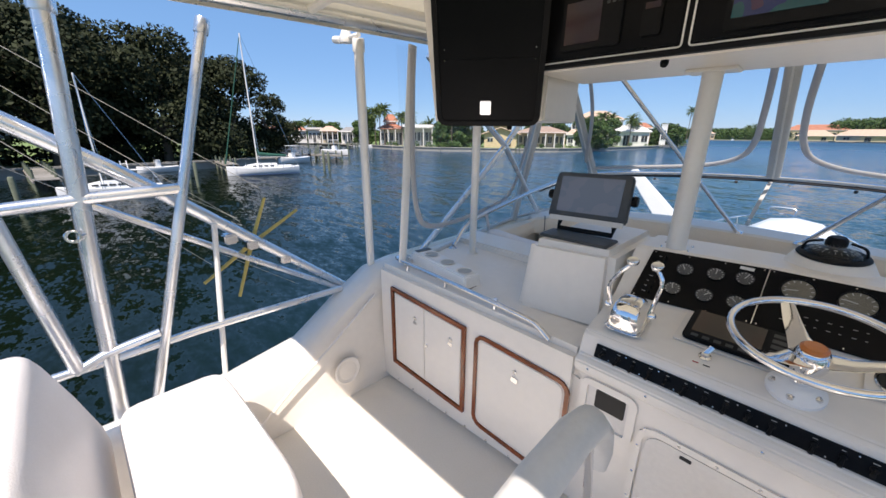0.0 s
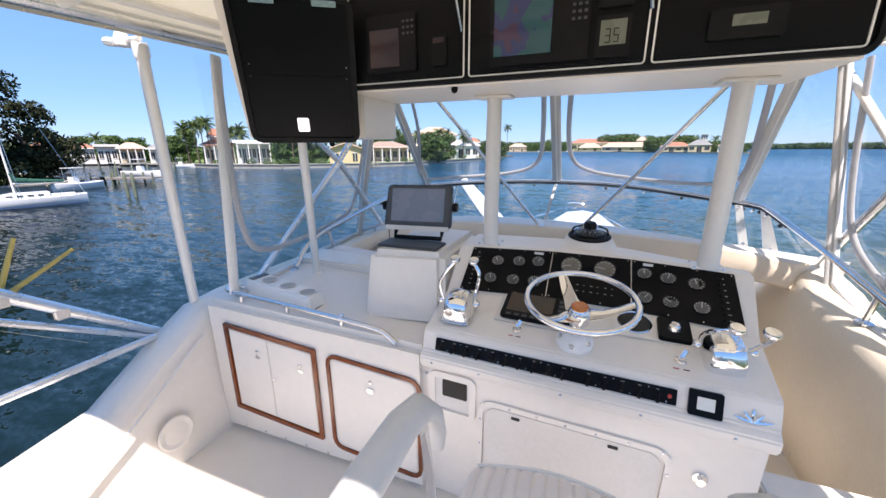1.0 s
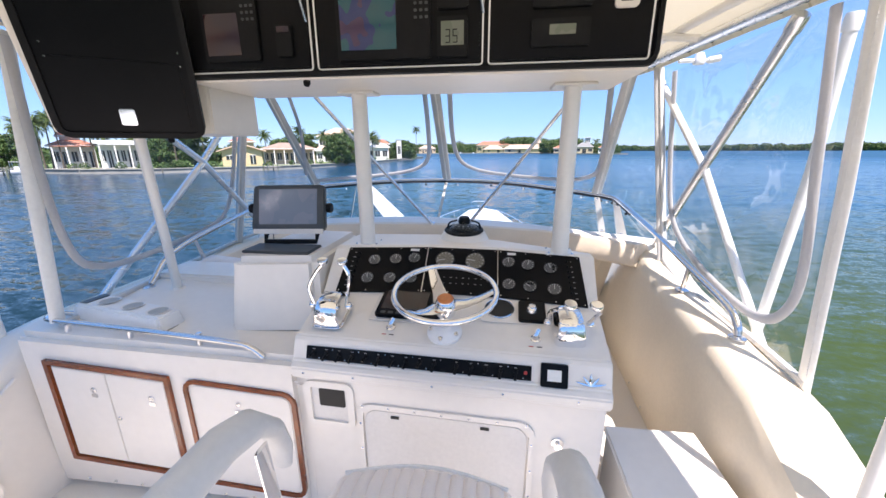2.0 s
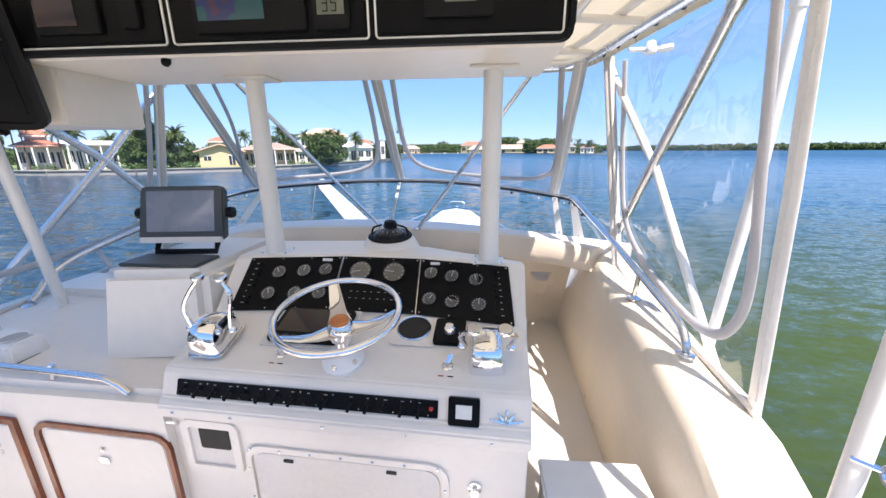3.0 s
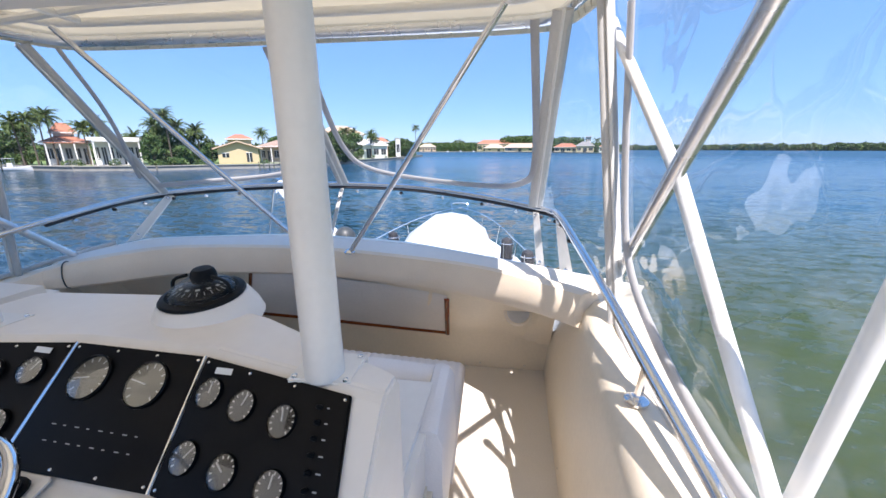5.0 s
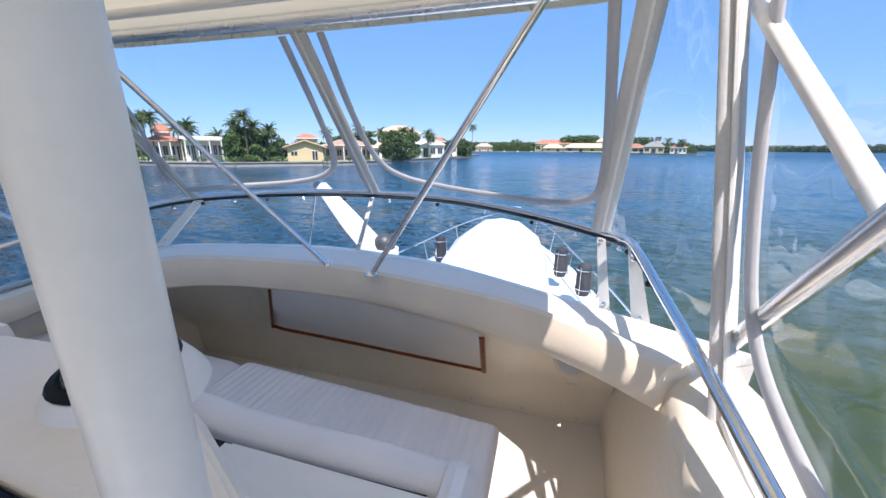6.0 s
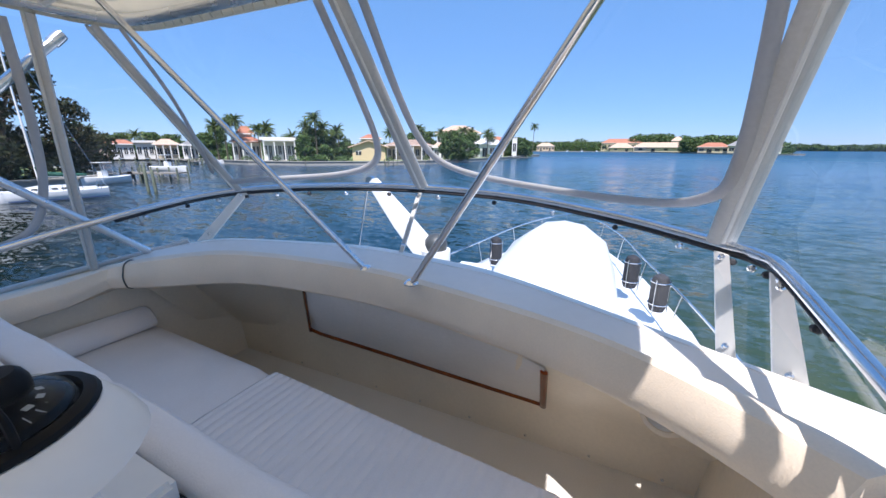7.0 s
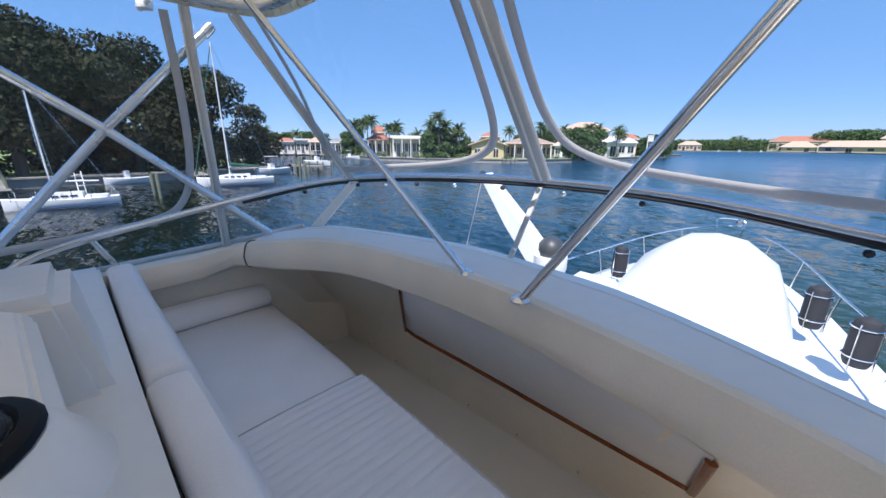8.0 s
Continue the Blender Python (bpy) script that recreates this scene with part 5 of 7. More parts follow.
def shifter(at, lean, shift=0.0):
    """Twin-lever chrome engine control."""
    TU, TV, TN = (Vector((1, 0, 0)) * 1.2, Vector((0, 0.25, 0.073)).normalized() * 1.2, Vector((0, -0.073, 0.25)).normalized() * 1.2)
    s = thing("engine_control", at, "chrome twin-lever engine control on the helm", "engine control", "engine controls")
    o = Vector(at)
    part("plate", panel(o, TU, TV, TN, -0.052, 0.052, -0.066, 0.066, 0.005, 0.018), STEEL, s, bevel=0.001)
    part("housing", loft([[o + TU * (u * (1 - 0.20 * math.sin(math.pi * k / 12))) + TV * (-b * math.copysign(abs(math.cos(math.pi * k / 12)) ** 0.7, math.cos(math.pi * k / 12))) + TN * (0.006 + h * math.sin(math.pi * k / 12) ** 0.75) for k in range(13)]
                          for u, b, h in ((-0.046, 0.044, 0.056), (-0.043, 0.056, 0.070), (-0.034, 0.061, 0.076), (0.0, 0.062, 0.078), (0.034, 0.061, 0.076), (0.043, 0.056, 0.070), (0.046, 0.044, 0.056))]), CHROME, s, smooth=True)
    pivot = o + TN * 0.045
    for sd in (-1, 1):
        hub_ = pivot + TU * 0.055 * sd
        lv = part("lever", tube(curve([hub_, hub_ + TU * 0.012 * sd + TN * 0.06 + TV * lean * 0.3, hub_ + TU * 0.004 * sd + TU * shift * 0.7 + TN * 0.105 + TV * lean * 0.7, hub_ - TU * 0.020 * sd + TU * shift + TN * 0.140 + TV * lean], 5), 0.0075, 8), CHROME, s, smooth=True)
        part("knob", lathe([(0.006, -0.016), (0.016, -0.012), (0.0205, -0.003), (0.0205, 0.003), (0.018, 0.008), (0.015, 0.008), (0.001, 0.009)], hub_ - TU * 0.022 * sd + TU * shift + TN * 0.150 + TV * lean * 1.05, TN, 18), CHROME, lv, smooth=True)
        part("pivot_cap", ball(hub_ + TU * 0.008 * sd, 0.015, 12), CHROME, lv, smooth=True)
    part("detent_lever", tube([o + TV * 0.06 + TN * 0.02, o + TV * 0.07 + TN * 0.04, o + TV * 0.07 + TN * 0.04 + TU * 0.02], 0.004, 6), BLACK_MATT, s)


shifter((-0.335, 1.36, 0.885), 0.04, 0.02)
shifter((0.585, 1.335, 0.873), -0.09)

# compass on its pod
cp = thing("compass", (0.16, 1.89, 1.09), "black dome compass on a white tapered pod", "compass")
part("pod", lathe([(0.136, -0.02), (0.128, 0.005), (0.106, 0.045), (0.100, 0.050)], (0.16, 1.90, 1.085), (0, -0.1, 1), 28), GEL, cp, smooth=True)
part("flange", lathe([(0.096, 0.048), (0.101, 0.054), (0.097, 0.060), (0.084, 0.064), (0.078, 0.058)], (0.16, 1.90, 1.085), (0, -0.1, 1), 28), BLACK_MATT, cp, smooth=True)
part("card", lathe([(0.074, 0.060), (0.068, 0.069), (0.042, 0.077), (0.001, 0.079)], (0.16, 1.90, 1.085), (0, -0.1, 1), 28), BLACK, cp, "black compass card", smooth=True)
for k in range(24):
    a = k * math.pi / 12
    p = Vector((0.16 + 0.066 * math.cos(a), 1.893 + 0.066 * math.sin(a), 1.1565))
    part("card_mark", tube([p, p + Vector((-0.012 * math.cos(a), -0.012 * math.sin(a), 0.005))], 0.0007 if k % 2 else 0.0011, 4), FADED, cp)
    if k % 2 == 0:
        part("card_figure", panel(p + Vector((-0.020 * math.cos(a), -0.020 * math.sin(a), 0.0085)), (-math.sin(a), math.cos(a), 0), (math.cos(a), math.sin(a), -0.3), (0, 0, 1), -0.005, 0.005, -0.0035, 0.0035, 0.0006), FADED, cp)
part("dome", lathe([(0.079 * math.cos(t), 0.058 + 0.042 * math.sin(t)) for t in (k * math.pi / 16 for k in range(9))], (0.16, 1.90, 1.085), (0, -0.1, 1), 28), ACRYLIC, cp, "clear dome", smooth=True)
part("hood", lathe([(0.030, 0.088), (0.031, 0.104), (0.027, 0.116), (0.022, 0.121), (0.001, 0.122)], (0.16, 1.915, 1.085), (0, -0.1, 1), 20), BLACK_MATT, cp, smooth=True)
for sd in (-1, 1):
    part("hood_arm", tube(curve([(0.16 + 0.085 * sd, 1.89, 1.14), (0.16 + 0.075 * sd, 1.89, 1.175), (0.16 + 0.035 * sd, 1.89, 1.190)], 4), 0.0045, 8), BLACK_MATT, cp, smooth=True)

# white posts carrying the electronics box
for x, y in ((-0.30, 1.735), (0.598, 1.662)):
    ob = thing("support_post", (x, y, 1.1), "thick white post between console and electronics box", "post", "support posts")
    part("column", lathe([(0.037, 0), (0.0355, 0.1), (0.034, 0.66), (0.036, 0.69)], (x, y, 1.095), seg=24), PAINT, ob, smooth=True)
    part("base_plate", box((x - 0.062, y - 0.030, 1.070), (x + 0.062, y + 0.07, 1.099)), PAINT, ob, bevel=0.004)
    part("top_plate", box((x - 0.08, y - 0.06, 1.772), (x + 0.08, y + 0.06, 1.782)), PAINT, ob, bevel=0.003)
    for dx in (-0.058, 0.058):
        for dy in (-0.028, 0.058):
            part("bolt", lathe([(0.006, 0), (0.005, 0.004), (0.002, 0.005)], (x + dx * 0.85, y + dy * 0.9 + 0.004, 1.0985), seg=8), STEEL, ob)
ob = thing("canopy_pole", (-1.42, 1.75, 0.79), "white pole from the counter to the canopy", "pole")
part("pole", tube([(-1.42, 1.757, 0.79), (-1.344, 1.665, 1.2), (-1.263, 1.566, 1.612)], 0.022, 14), PAINT, ob, smooth=True)
part("base", lathe([(0.04, 0), (0.036, 0.01), (0.027, 0.016)], (-1.42, 1.757, 0.795), seg=16), PAINT, ob, smooth=True)

# ---- port counter with teak-framed lockers ----
cab = thing("port_counter", (-1.05, 1.6, 0), "white fibreglass counter with teak-framed lockers", "counter")
ZL, ZR = 0.795, 0.752
hexa_pts = [(-1.72, 1.215, 0), (-0.44, 1.23, 0), (-0.44, 2.08, 0), (-1.72, 2.08, 0), (-1.72, 1.215, ZL), (-0.44, 1.23, ZR), (-0.44, 2.08, ZR + 0.03), (-1.72, 2.08, ZL + 0.03)]
part("body", hexa(bmesh.new(), hexa_pts), GEL, cab, bevel=0.03, smooth=True)
DU, DV, DN = Vector((0.573, 0.006, -0.043)).normalized(), Vector((0, 0, 1)), Vector((0.0, -1, 0))
D0 = Vector((-1.585, 1.2165, 0.685))
fr1 = part("locker_frame", rim(D0, DU, DV, DN, 0.0, 0.58, -0.515, 0.0, 0.021, 0.014, 0.006), TEAK, cab, "varnished teak frame")
fr2 = part("locker_frame", rim(D0 + Vector((0, 0.006, 0)), DU, DV, DN, 0.635, 1.125, -0.535, 0.0, 0.019, 0.014, 0.055), TEAK, cab, "varnished teak frame with rounded corners")
for u0, u1 in ((0.03, 0.279), (0.283, 0.55)):
    d = part("door", panel(D0, DU, DV, DN, u0, u1, -0.486, -0.03, 0.008, 0.0), GEL, cab, "white locker door", bevel=0.002)
    p = D0 + DU * (u1 - 0.07 if u0 > 0.2 else u1 - 0.07) + DV * -0.12 + DN * 0.008
    part("finger_latch", lathe([(0.014, 0), (0.014, 0.003), (0.009, 0.005), (0.002, 0.003)], p, DN, 14), STEEL, d, smooth=True)
    part("finger_plate", panel(p, DU, DV, DN, -0.014, 0.014, -0.035, -0.018, 0.003, 0.004), STEEL, d)
part("door_lock", lathe([(0.010, 0), (0.008, 0.004)], D0 + DU * 0.30 + DV * -0.25 + DN * 0.008, DN, 10), STEEL, cab)
d = part("door", panel(D0 + Vector((0, 0.006, 0)), DU, DV, DN, 0.663, 1.097, -0.507, -0.028, 0.008, 0.035), GEL, cab, "white locker door", bevel=0.002)
p = D0 + DU * 0.87 + DV * -0.09 + DN * 0.004
part("door_lock", lathe([(0.010, 0), (0.010, 0.003), (0.004, 0.005)], p, DN, 12), STEEL, d)
part("finger_plate", panel(p, DU, DV, DN, -0.017, 0.017, -0.055, -0.03, 0.004, 0.006), STEEL, d)
# tall box for the chart display, joined to the counter
bx = [Vector(p) for p in ((-0.845, 1.385, 0.74), (-0.44, 1.44, 0.74), (-0.42, 2.07, 0.74), (-0.83, 2.07, 0.74), (-0.835, 1.455, 1.085), (-0.47, 1.51, 1.085), (-0.445, 2.015, 1.095), (-0.82, 2.03, 1.095))]
part("display_box", hexa(bmesh.new(), bx), GEL, cab, bevel=0.03, smooth=True)
rail_ = thing("counter_grab_rail", (-1.1, 1.28, 0.78), "stainless grab rail along the counter edge", "grab rail")
part("rail", tube(curve([(-1.60, 1.40, 0.80), (-1.635, 1.36, 0.825), (-1.62, 1.29, 0.832), (-1.5, 1.275, 0.83), (-1.1, 1.265, 0.815), (-0.72, 1.255, 0.795), (-0.64, 1.25, 0.78), (-0.585, 1.245, 0.745)], 6), 0.012, 10), STEEL, rail_, smooth=True)
for x in (-1.5, -1.2, -0.88):
    part("stand", tube([(x, 1.268, 0.77), (x, 1.272, 0.82)], 0.011, 8), STEEL, rail_, smooth=True)
ch = thing("cup_holder", (-1.35, 1.44, 0.79), "white moulded three-hole cup holder on the counter", "cup holder")
hb = [Vector(p) for p in ((-1.62, 1.37, 0.785), (-1.10, 1.31, 0.77), (-1.09, 1.44, 0.77), (-1.60, 1.53, 0.785), (-1.60, 1.385, 0.862), (-1.115, 1.325, 0.845), (-1.105, 1.43, 0.845), (-1.585, 1.515, 0.862))]
part("body", hexa(bmesh.new(), hb), PLASTIC, ch, bevel=0.010, smooth=True)
# dark plate put under the holder in place of its contact shade
part("contact_shade", hexa(bmesh.new(), [Vector((-1.355 + (p.x + 1.355) * 1.012, 1.415 + (p.y - 1.415) * 1.05, p.z - 0.010 + (0.020 if i > 3 else 0.0))) for i, p in enumerate(hb[:4] * 2)]), RUBBER, ch, "dark plate standing for the shade under the cup holder")
# the slot's inner shade is a dark plate on the top
part("slot", hexa(bmesh.new(), [Vector((x, y, z)) for z in (0.858, 0.8645) for x, y in ((-1.585, 1.40), (-1.548, 1.396), (-1.535, 1.495), (-1.575, 1.50))]), DGREY, ch, "dark plate standing for the shaded slot")
for k in range(3):
    p = lerp((-1.47, 1.436, 0.861), (-1.17, 1.388, 0.8485), k / 2)
    part("hole_lip", lathe([(0.044, 0.0), (0.046, 0.003), (0.040, 0.002), (0.037, 0.0)], p, (0, 0, 1), 20), GEL, ch, smooth=True)
    # flat grey disc stands for the shade inside the hole
    part("well", lathe([(0.039, 0.0006), (0.001, 0.001)], p, (0, 0, 1), 20), FADED, ch)

# chart display on the box
mon = thing("chart_display", (-0.68, 1.70, 1.09), "charcoal chart display on a bracket", "display")
MU = Vector((1, 0.06, 0.012)).normalized(); MV = Vector((0, 0.22, 0.98)).normalized(); MN = MU.cross(MV)
M0 = Vector((-0.865, 1.675, 1.145))
part("housing", loft([[M0 + MU * a + MV * b - MN * h for a, b in ((0.0, 0.01), (0.355, 0.01), (0.365, 0.03), (0.36, 0.225), (0.345, 0.235), (0.02, 0.235), (0.005, 0.225), (-0.005, 0.03))] for h in (0, 0.03)] + [[M0 + MU * (0.05 + a * 0.72) + MV * (0.02 + b * 0.8) - MN * 0.09 for a, b in ((0.0, 0.01), (0.355, 0.01), (0.365, 0.03), (0.36, 0.225), (0.345, 0.235), (0.02, 0.235), (0.005, 0.225), (-0.005, 0.03))]]), DGREY, mon, bevel=0.006)
part("screen", panel(M0, MU, MV, MN, 0.035, 0.325, 0.045, 0.215, 0.002, 0.004, 0.001), SCREEN_GREY, mon, "grey reflective screen")
part("chin", panel(M0, MU, MV, MN, 0.01, 0.355, -0.002, 0.022, 0.014, 0.004, -0.005), GEL_GREY, mon, "pale lower trim")
for s, a in ((-1, -0.015), (1, 0.375)):
    part("knob", lathe([(0.022, -0.012), (0.025, 0), (0.022, 0.012)], M0 + MU * a + MV * 0.125 - MN * 0.03, MU, 14), BLACK_MATT, mon, smooth=True)
part("bracket", tube([M0 + MU * 0.05 - MN * 0.04 + MV * 0.0, M0 + MU * 0.05 - MN * 0.03 - MV * 0.04, M0 + MU * 0.31 - MN * 0.03 - MV * 0.04, M0 + MU * 0.31 - MN * 0.04], 0.012, 8), BLACK_MATT, mon, smooth=True)
part("base_plate", box((-0.83, 1.53, 1.086), (-0.51, 1.67, 1.10)), DGREY, mon, bevel=0.004)

# ---- overhead electronics box ----
ov = thing("electronics_box", (0, 1.6, 1.78), "white overhead box with black electronics bays", "electronics box")
prof = [(1.405, 1.795), (1.415, 1.782), (1.83, 1.782), (1.85, 1.80), (1.85, 2.14), (1.40, 2.14)]
part("body", loft([[Vector((x, y, z)) for y, z in prof] for x in (-0.835, 0.775)]), GEL, ov)
part("port_body", hexa(bmesh.new(), [(-1.22, 1.31, 1.605), (-0.837, 1.49, 1.605), (-0.837, 1.80, 1.605), (-1.22, 1.80, 1.605), (-1.28, 1.33, 2.14), (-0.837, 1.50, 2.14), (-0.837, 1.80, 2.14), (-1.28, 1.80, 2.14)]), GEL, ov, bevel=0.008)
OF = Vector((0, 1.402, 0))
face = part("face_frame", panel(OF, FX, FZ, FN, -0.832, 0.79, 1.787, 2.14, 0.012, 0.03), BLACK, ov, "black face frame")
part("face_lip", rim(OF, FX, FZ, FN, -0.832, 0.79, 1.787, 2.16, 0.014, 0.02, 0.04, 0.004), BLACK_MATT, ov, smooth=True)
for u0, u1 in ((-0.815, -0.335), (-0.32, 0.25), (0.265, 0.765)):
    part("bay_piping", rim(OF, FX, FZ, FN, u0, u1, 1.805, 2.12, 0.005, 0.004, 0.012, 0.012), PIPING, face, "white piping round a bay")
    part("bay", panel(OF, FX, FZ, FN, u0 + 0.012, u1 - 0.012, 1.818, 2.11, 0.003, 0.0, 0.012), BLACK, face)


def unit(u0, u1, v0, v1, name, label, scr=None, keys=0):
    o = part(name, panel(OF, FX, FZ, FN, u0, u1, v0, v1, 0.012, 0.008, 0.015), BLACK_MATT, face, label, bevel=0.002)
    if scr:
        part("screen", panel(OF, FX, FZ, FN, *scr[:4], 0.001, 0, 0.0275), scr[4], o, "lit screen")
    for k in range(keys):
        x, z = u1 - 0.05 + 0.018 * (k % 3), v1 - 0.03 - 0.02 * (k // 3)
        part("key", panel(OF, FX, FZ, FN, x - 0.005, x + 0.005, z - 0.004, z + 0.004, 0.002, 0.002, 0.027), DGREY, o)
    return o


unit(-0.73, -0.52, 1.84, 2.04, "radar_display", "black radar display with a dim screen", (-0.715, -0.59, 1.86, 1.99, SCREEN_DIM), 9)
unit(-0.46, -0.40, 1.85, 1.95, "radio_handset", "black radio keypad", (-0.452, -0.408, 1.925, 1.943, SCREEN_DIM), 0)
unit(-0.24, 0.08, 1.83, 2.10, "chart_plotter", "black chart plotter showing a map", (-0.225, -0.035, 1.86, 2.06, SCREEN_PLOT), 21)
d_ = unit(0.10, 0.20, 1.83, 1.95, "depth_meter", "black depth meter with a pale screen", (0.113, 0.187, 1.865, 1.935, SCREEN_LCD), 0)
unit(0.10, 0.20, 1.97, 2.09, "wind_meter", "black instrument with a dark screen", (0.113, 0.187, 2.0, 2.075, SCREEN_OFF), 0)
unit(0.40, 0.58, 1.85, 1.93, "radio", "black marine radio", (0.455, 0.535, 1.883, 1.912, SCREEN_LCD), 0)
unit(0.40, 0.58, 1.96, 2.04, "radio", "black marine radio", (0.425, 0.445, 1.98, 2.02, SCREEN_OFF), 0)
sp = part("latch_plate", rim(OF, FX, FZ, FN, 0.645, 0.715, 1.95, 2.08, 0.016, 0.01, 0.012, 0.015), GEL_GREY, face, "pale latch plate")
# digits on the depth meter
for i, segs in enumerate(("abgcd", "afgcd")):
    ox, oz = 0.128 + i * 0.024, 1.872
    for s_, (x0, z0, x1, z1) in {"a": (0, .036, .014, .039), "b": (.012, .019, .015, .038), "c": (.012, 0, .015, .019), "d": (0, -.001, .014, .002), "f": (-.001, .019, .002, .038), "g": (0, .0175, .014, .0205)}.items():
        if s_ in segs:
            part("digit_bar", panel(OF, FX, FZ, FN, ox + x0, ox + x1, oz + z0, oz + z1, 0.0006, 0, 0.0288), BLACK, d_)
for x0, x1 in ((-0.34, -0.315), (0.248, 0.27)):
    part("gas_strut", tube([(x0, 1.37, 1.95), (x1 - 0.05, 1.33, 2.12)], 0.006, 8), STEEL, ov, smooth=True)
part("knob", lathe([(0.011, 0), (0.013, 0.012), (0.01, 0.022)], (-0.385, 1.43, 1.784), (0, -0.5, -1), 10), BLACK_MATT, ov, smooth=True)
# open lid hanging at the port end
LU = Vector((0.336, 0.215, 0)).normalized(); LV = Vector((0.075, -0.115, 0.46)).normalized(); LN = LU.cross(LV)
L0 = Vector((-1.178, 1.222, 1.602))
lid = part("lid", panel(L0, LU, LV, LN, -0.01, 0.40, 0, 0.50, 0.022, 0.03), BLACK, ov, "black hinged lid, glossy inside")
part("lid_rim", rim(L0, LU, LV, LN, -0.022, 0.412, -0.012, 0.51, 0.02, 0.035, 0.04, -0.006), BLACK_MATT, lid, smooth=True)
part("lid_side", loft([[L0 - LU * 0.034 + LN * 0.0, L0 - LU * 0.034 - LN * 0.05, L0 - LU * 0.06 - LN * 0.05 + LV * 0.5, L0 - LU * 0.06 + LN * 0.0 + LV * 0.5], [L0 - LU * 0.024, L0 - LU * 0.024 - LN * 0.05, L0 - LU * 0.025 - LN * 0.05 + LV * 0.5, L0 - LU * 0.025 + LV * 0.5]]), GEL, lid)
part("lid_pane", panel(L0, LU, LV, LN, 0.03, 0.37, 0.03, 0.245, 0.004, 0.006, 0.021), BLACK, lid)
part("lid_latch", panel(L0, LU, LV, LN, 0.165, 0.21, 0.035, 0.09, 0.010, 0.006, 0.024), CHROME, lid, "chrome latch", bevel=0.003)
for u in (0.06, 0.27):
    part("hinge", panel(L0, LU, LV, LN, u, u + 0.085, 0.475, 0.495, 0.012, 0.004, 0.02), STEEL, lid, bevel=0.002)
for u in (0.02, 0.375):
    for v in (0.24, 0.28):
        part("screw", lathe([(0.004, 0), (0.002, 0.003)], L0 + LU * u + LV * v + LN * 0.022, LN, 6), STEEL, lid)
part("lid_knob", ball(L0 + LU * 0.29 - LV * 0.025, 0.012, 8), BLACK_MATT, lid)

# ---- forward lounge ----
lg = thing("lounge_seat", (-0.4, 2.45, 0), "cream fibreglass lounge base with white cushions", "bench")
part("base", hexa(bmesh.new(), [(-1.66, 2.04, 0), (0.76, 2.04, 0), (0.76, 2.70, 0), (-1.60, 2.76, 0), (-1.66, 2.04, 0.36), (0.76, 2.04, 0.36), (0.76, 2.70, 0.36), (-1.60, 2.76, 0.36)]), CREAM, lg, bevel=0.01)


def cushion(name, x0, x1, y0, y1, z0, z1, ribs, label, skew=0.0):
    """A puffy cushion; ribs: pleats along y, spaced that far apart in x."""
    rings = []
    m = max(8, round((x1 - x0) / (ribs / 4))) if ribs else 12
    for i in range(m + 1):
        t = i / m
        x = x0 + (x1 - x0) * t
        e = min(t, 1 - t) * (x1 - x0)
        pin = 1 if e > 0.03 else math.sqrt(max(e / 0.03, 0.0)) * 0.26 + 0.74
        dz = (0.006 * abs(math.sin(math.pi * (x - x0) / ribs)) if ribs else 0.0)
        ring = []
        for y, z in ((y0, z0 + 0.02), (y0 + 0.0, z1 - 0.03), (y0 + 0.03, z1 - 0.004), (y0 + 0.1, z1), ((y0 + y1) / 2, z1 + 0.006), (y1 - 0.1, z1), (y1 - 0.03, z1 - 0.004), (y1, z1 - 0.03), (y1, z0 + 0.02), (y1 - 0.02, z0), (y0 + 0.02, z0)):
            zz = z0 + (z - z0) * pin + (dz if z >= z1 - 0.005 else 0)
            ring.append(Vector((x, y + skew * (x - x0), zz)))
        rings.append(ring)
    return part(name, loft(rings), VINYL, lg, label, smooth=True)


cushion("seat_cushion", -1.62, -0.562, 2.20, 2.86, 0.36, 0.455, 0.0, "plain white vinyl seat cushion", -0.045)
cushion("seat_cushion", -0.542, 0.80, 2.18, 2.835, 0.36, 0.455, 0.042, "white pleated vinyl seat cushion", -0.068)


def backrest(x0, x1, ya, yb, rise=0.0):
    rings = []
    for i in range(33):
        t = 0.5 - 0.5 * math.cos(math.pi * i / 32)
        x = x0 + (x1 - x0) * t
        y = ya + (yb - ya) * t
        e = min(t, 1 - t) * (x1 - x0)
        pin = 1 if e > 0.045 else 0.86 + 0.14 * math.sqrt(max(0.0, 1 - (1 - e / 0.045) ** 2))
        sag = 0.012 * math.sin(math.pi * t) + 0.006 * math.sin(9.0 * x)
        rings.append(curve([Vector((x, y + a * (0.6 + 0.4 * pin), 0.42 + (z - 0.42 + rise * t) * pin - (sag if z > 0.7 else 0.0))) for a, z in ((0.012, 0.42), (0.0, 0.62), (0.0, 0.80), (0.014, 0.842), (0.06, 0.85), (0.108, 0.83), (0.14, 0.68), (0.168, 0.50), (0.16, 0.42))], 3))
    part("backrest", loft(rings), VINYL, lg, "white vinyl backrest cushion", smooth=True)


backrest(-1.62, -0.434, 2.135, 2.105)
backrest(-0.425, 0.765, 2.10, 2.10, -0.07)
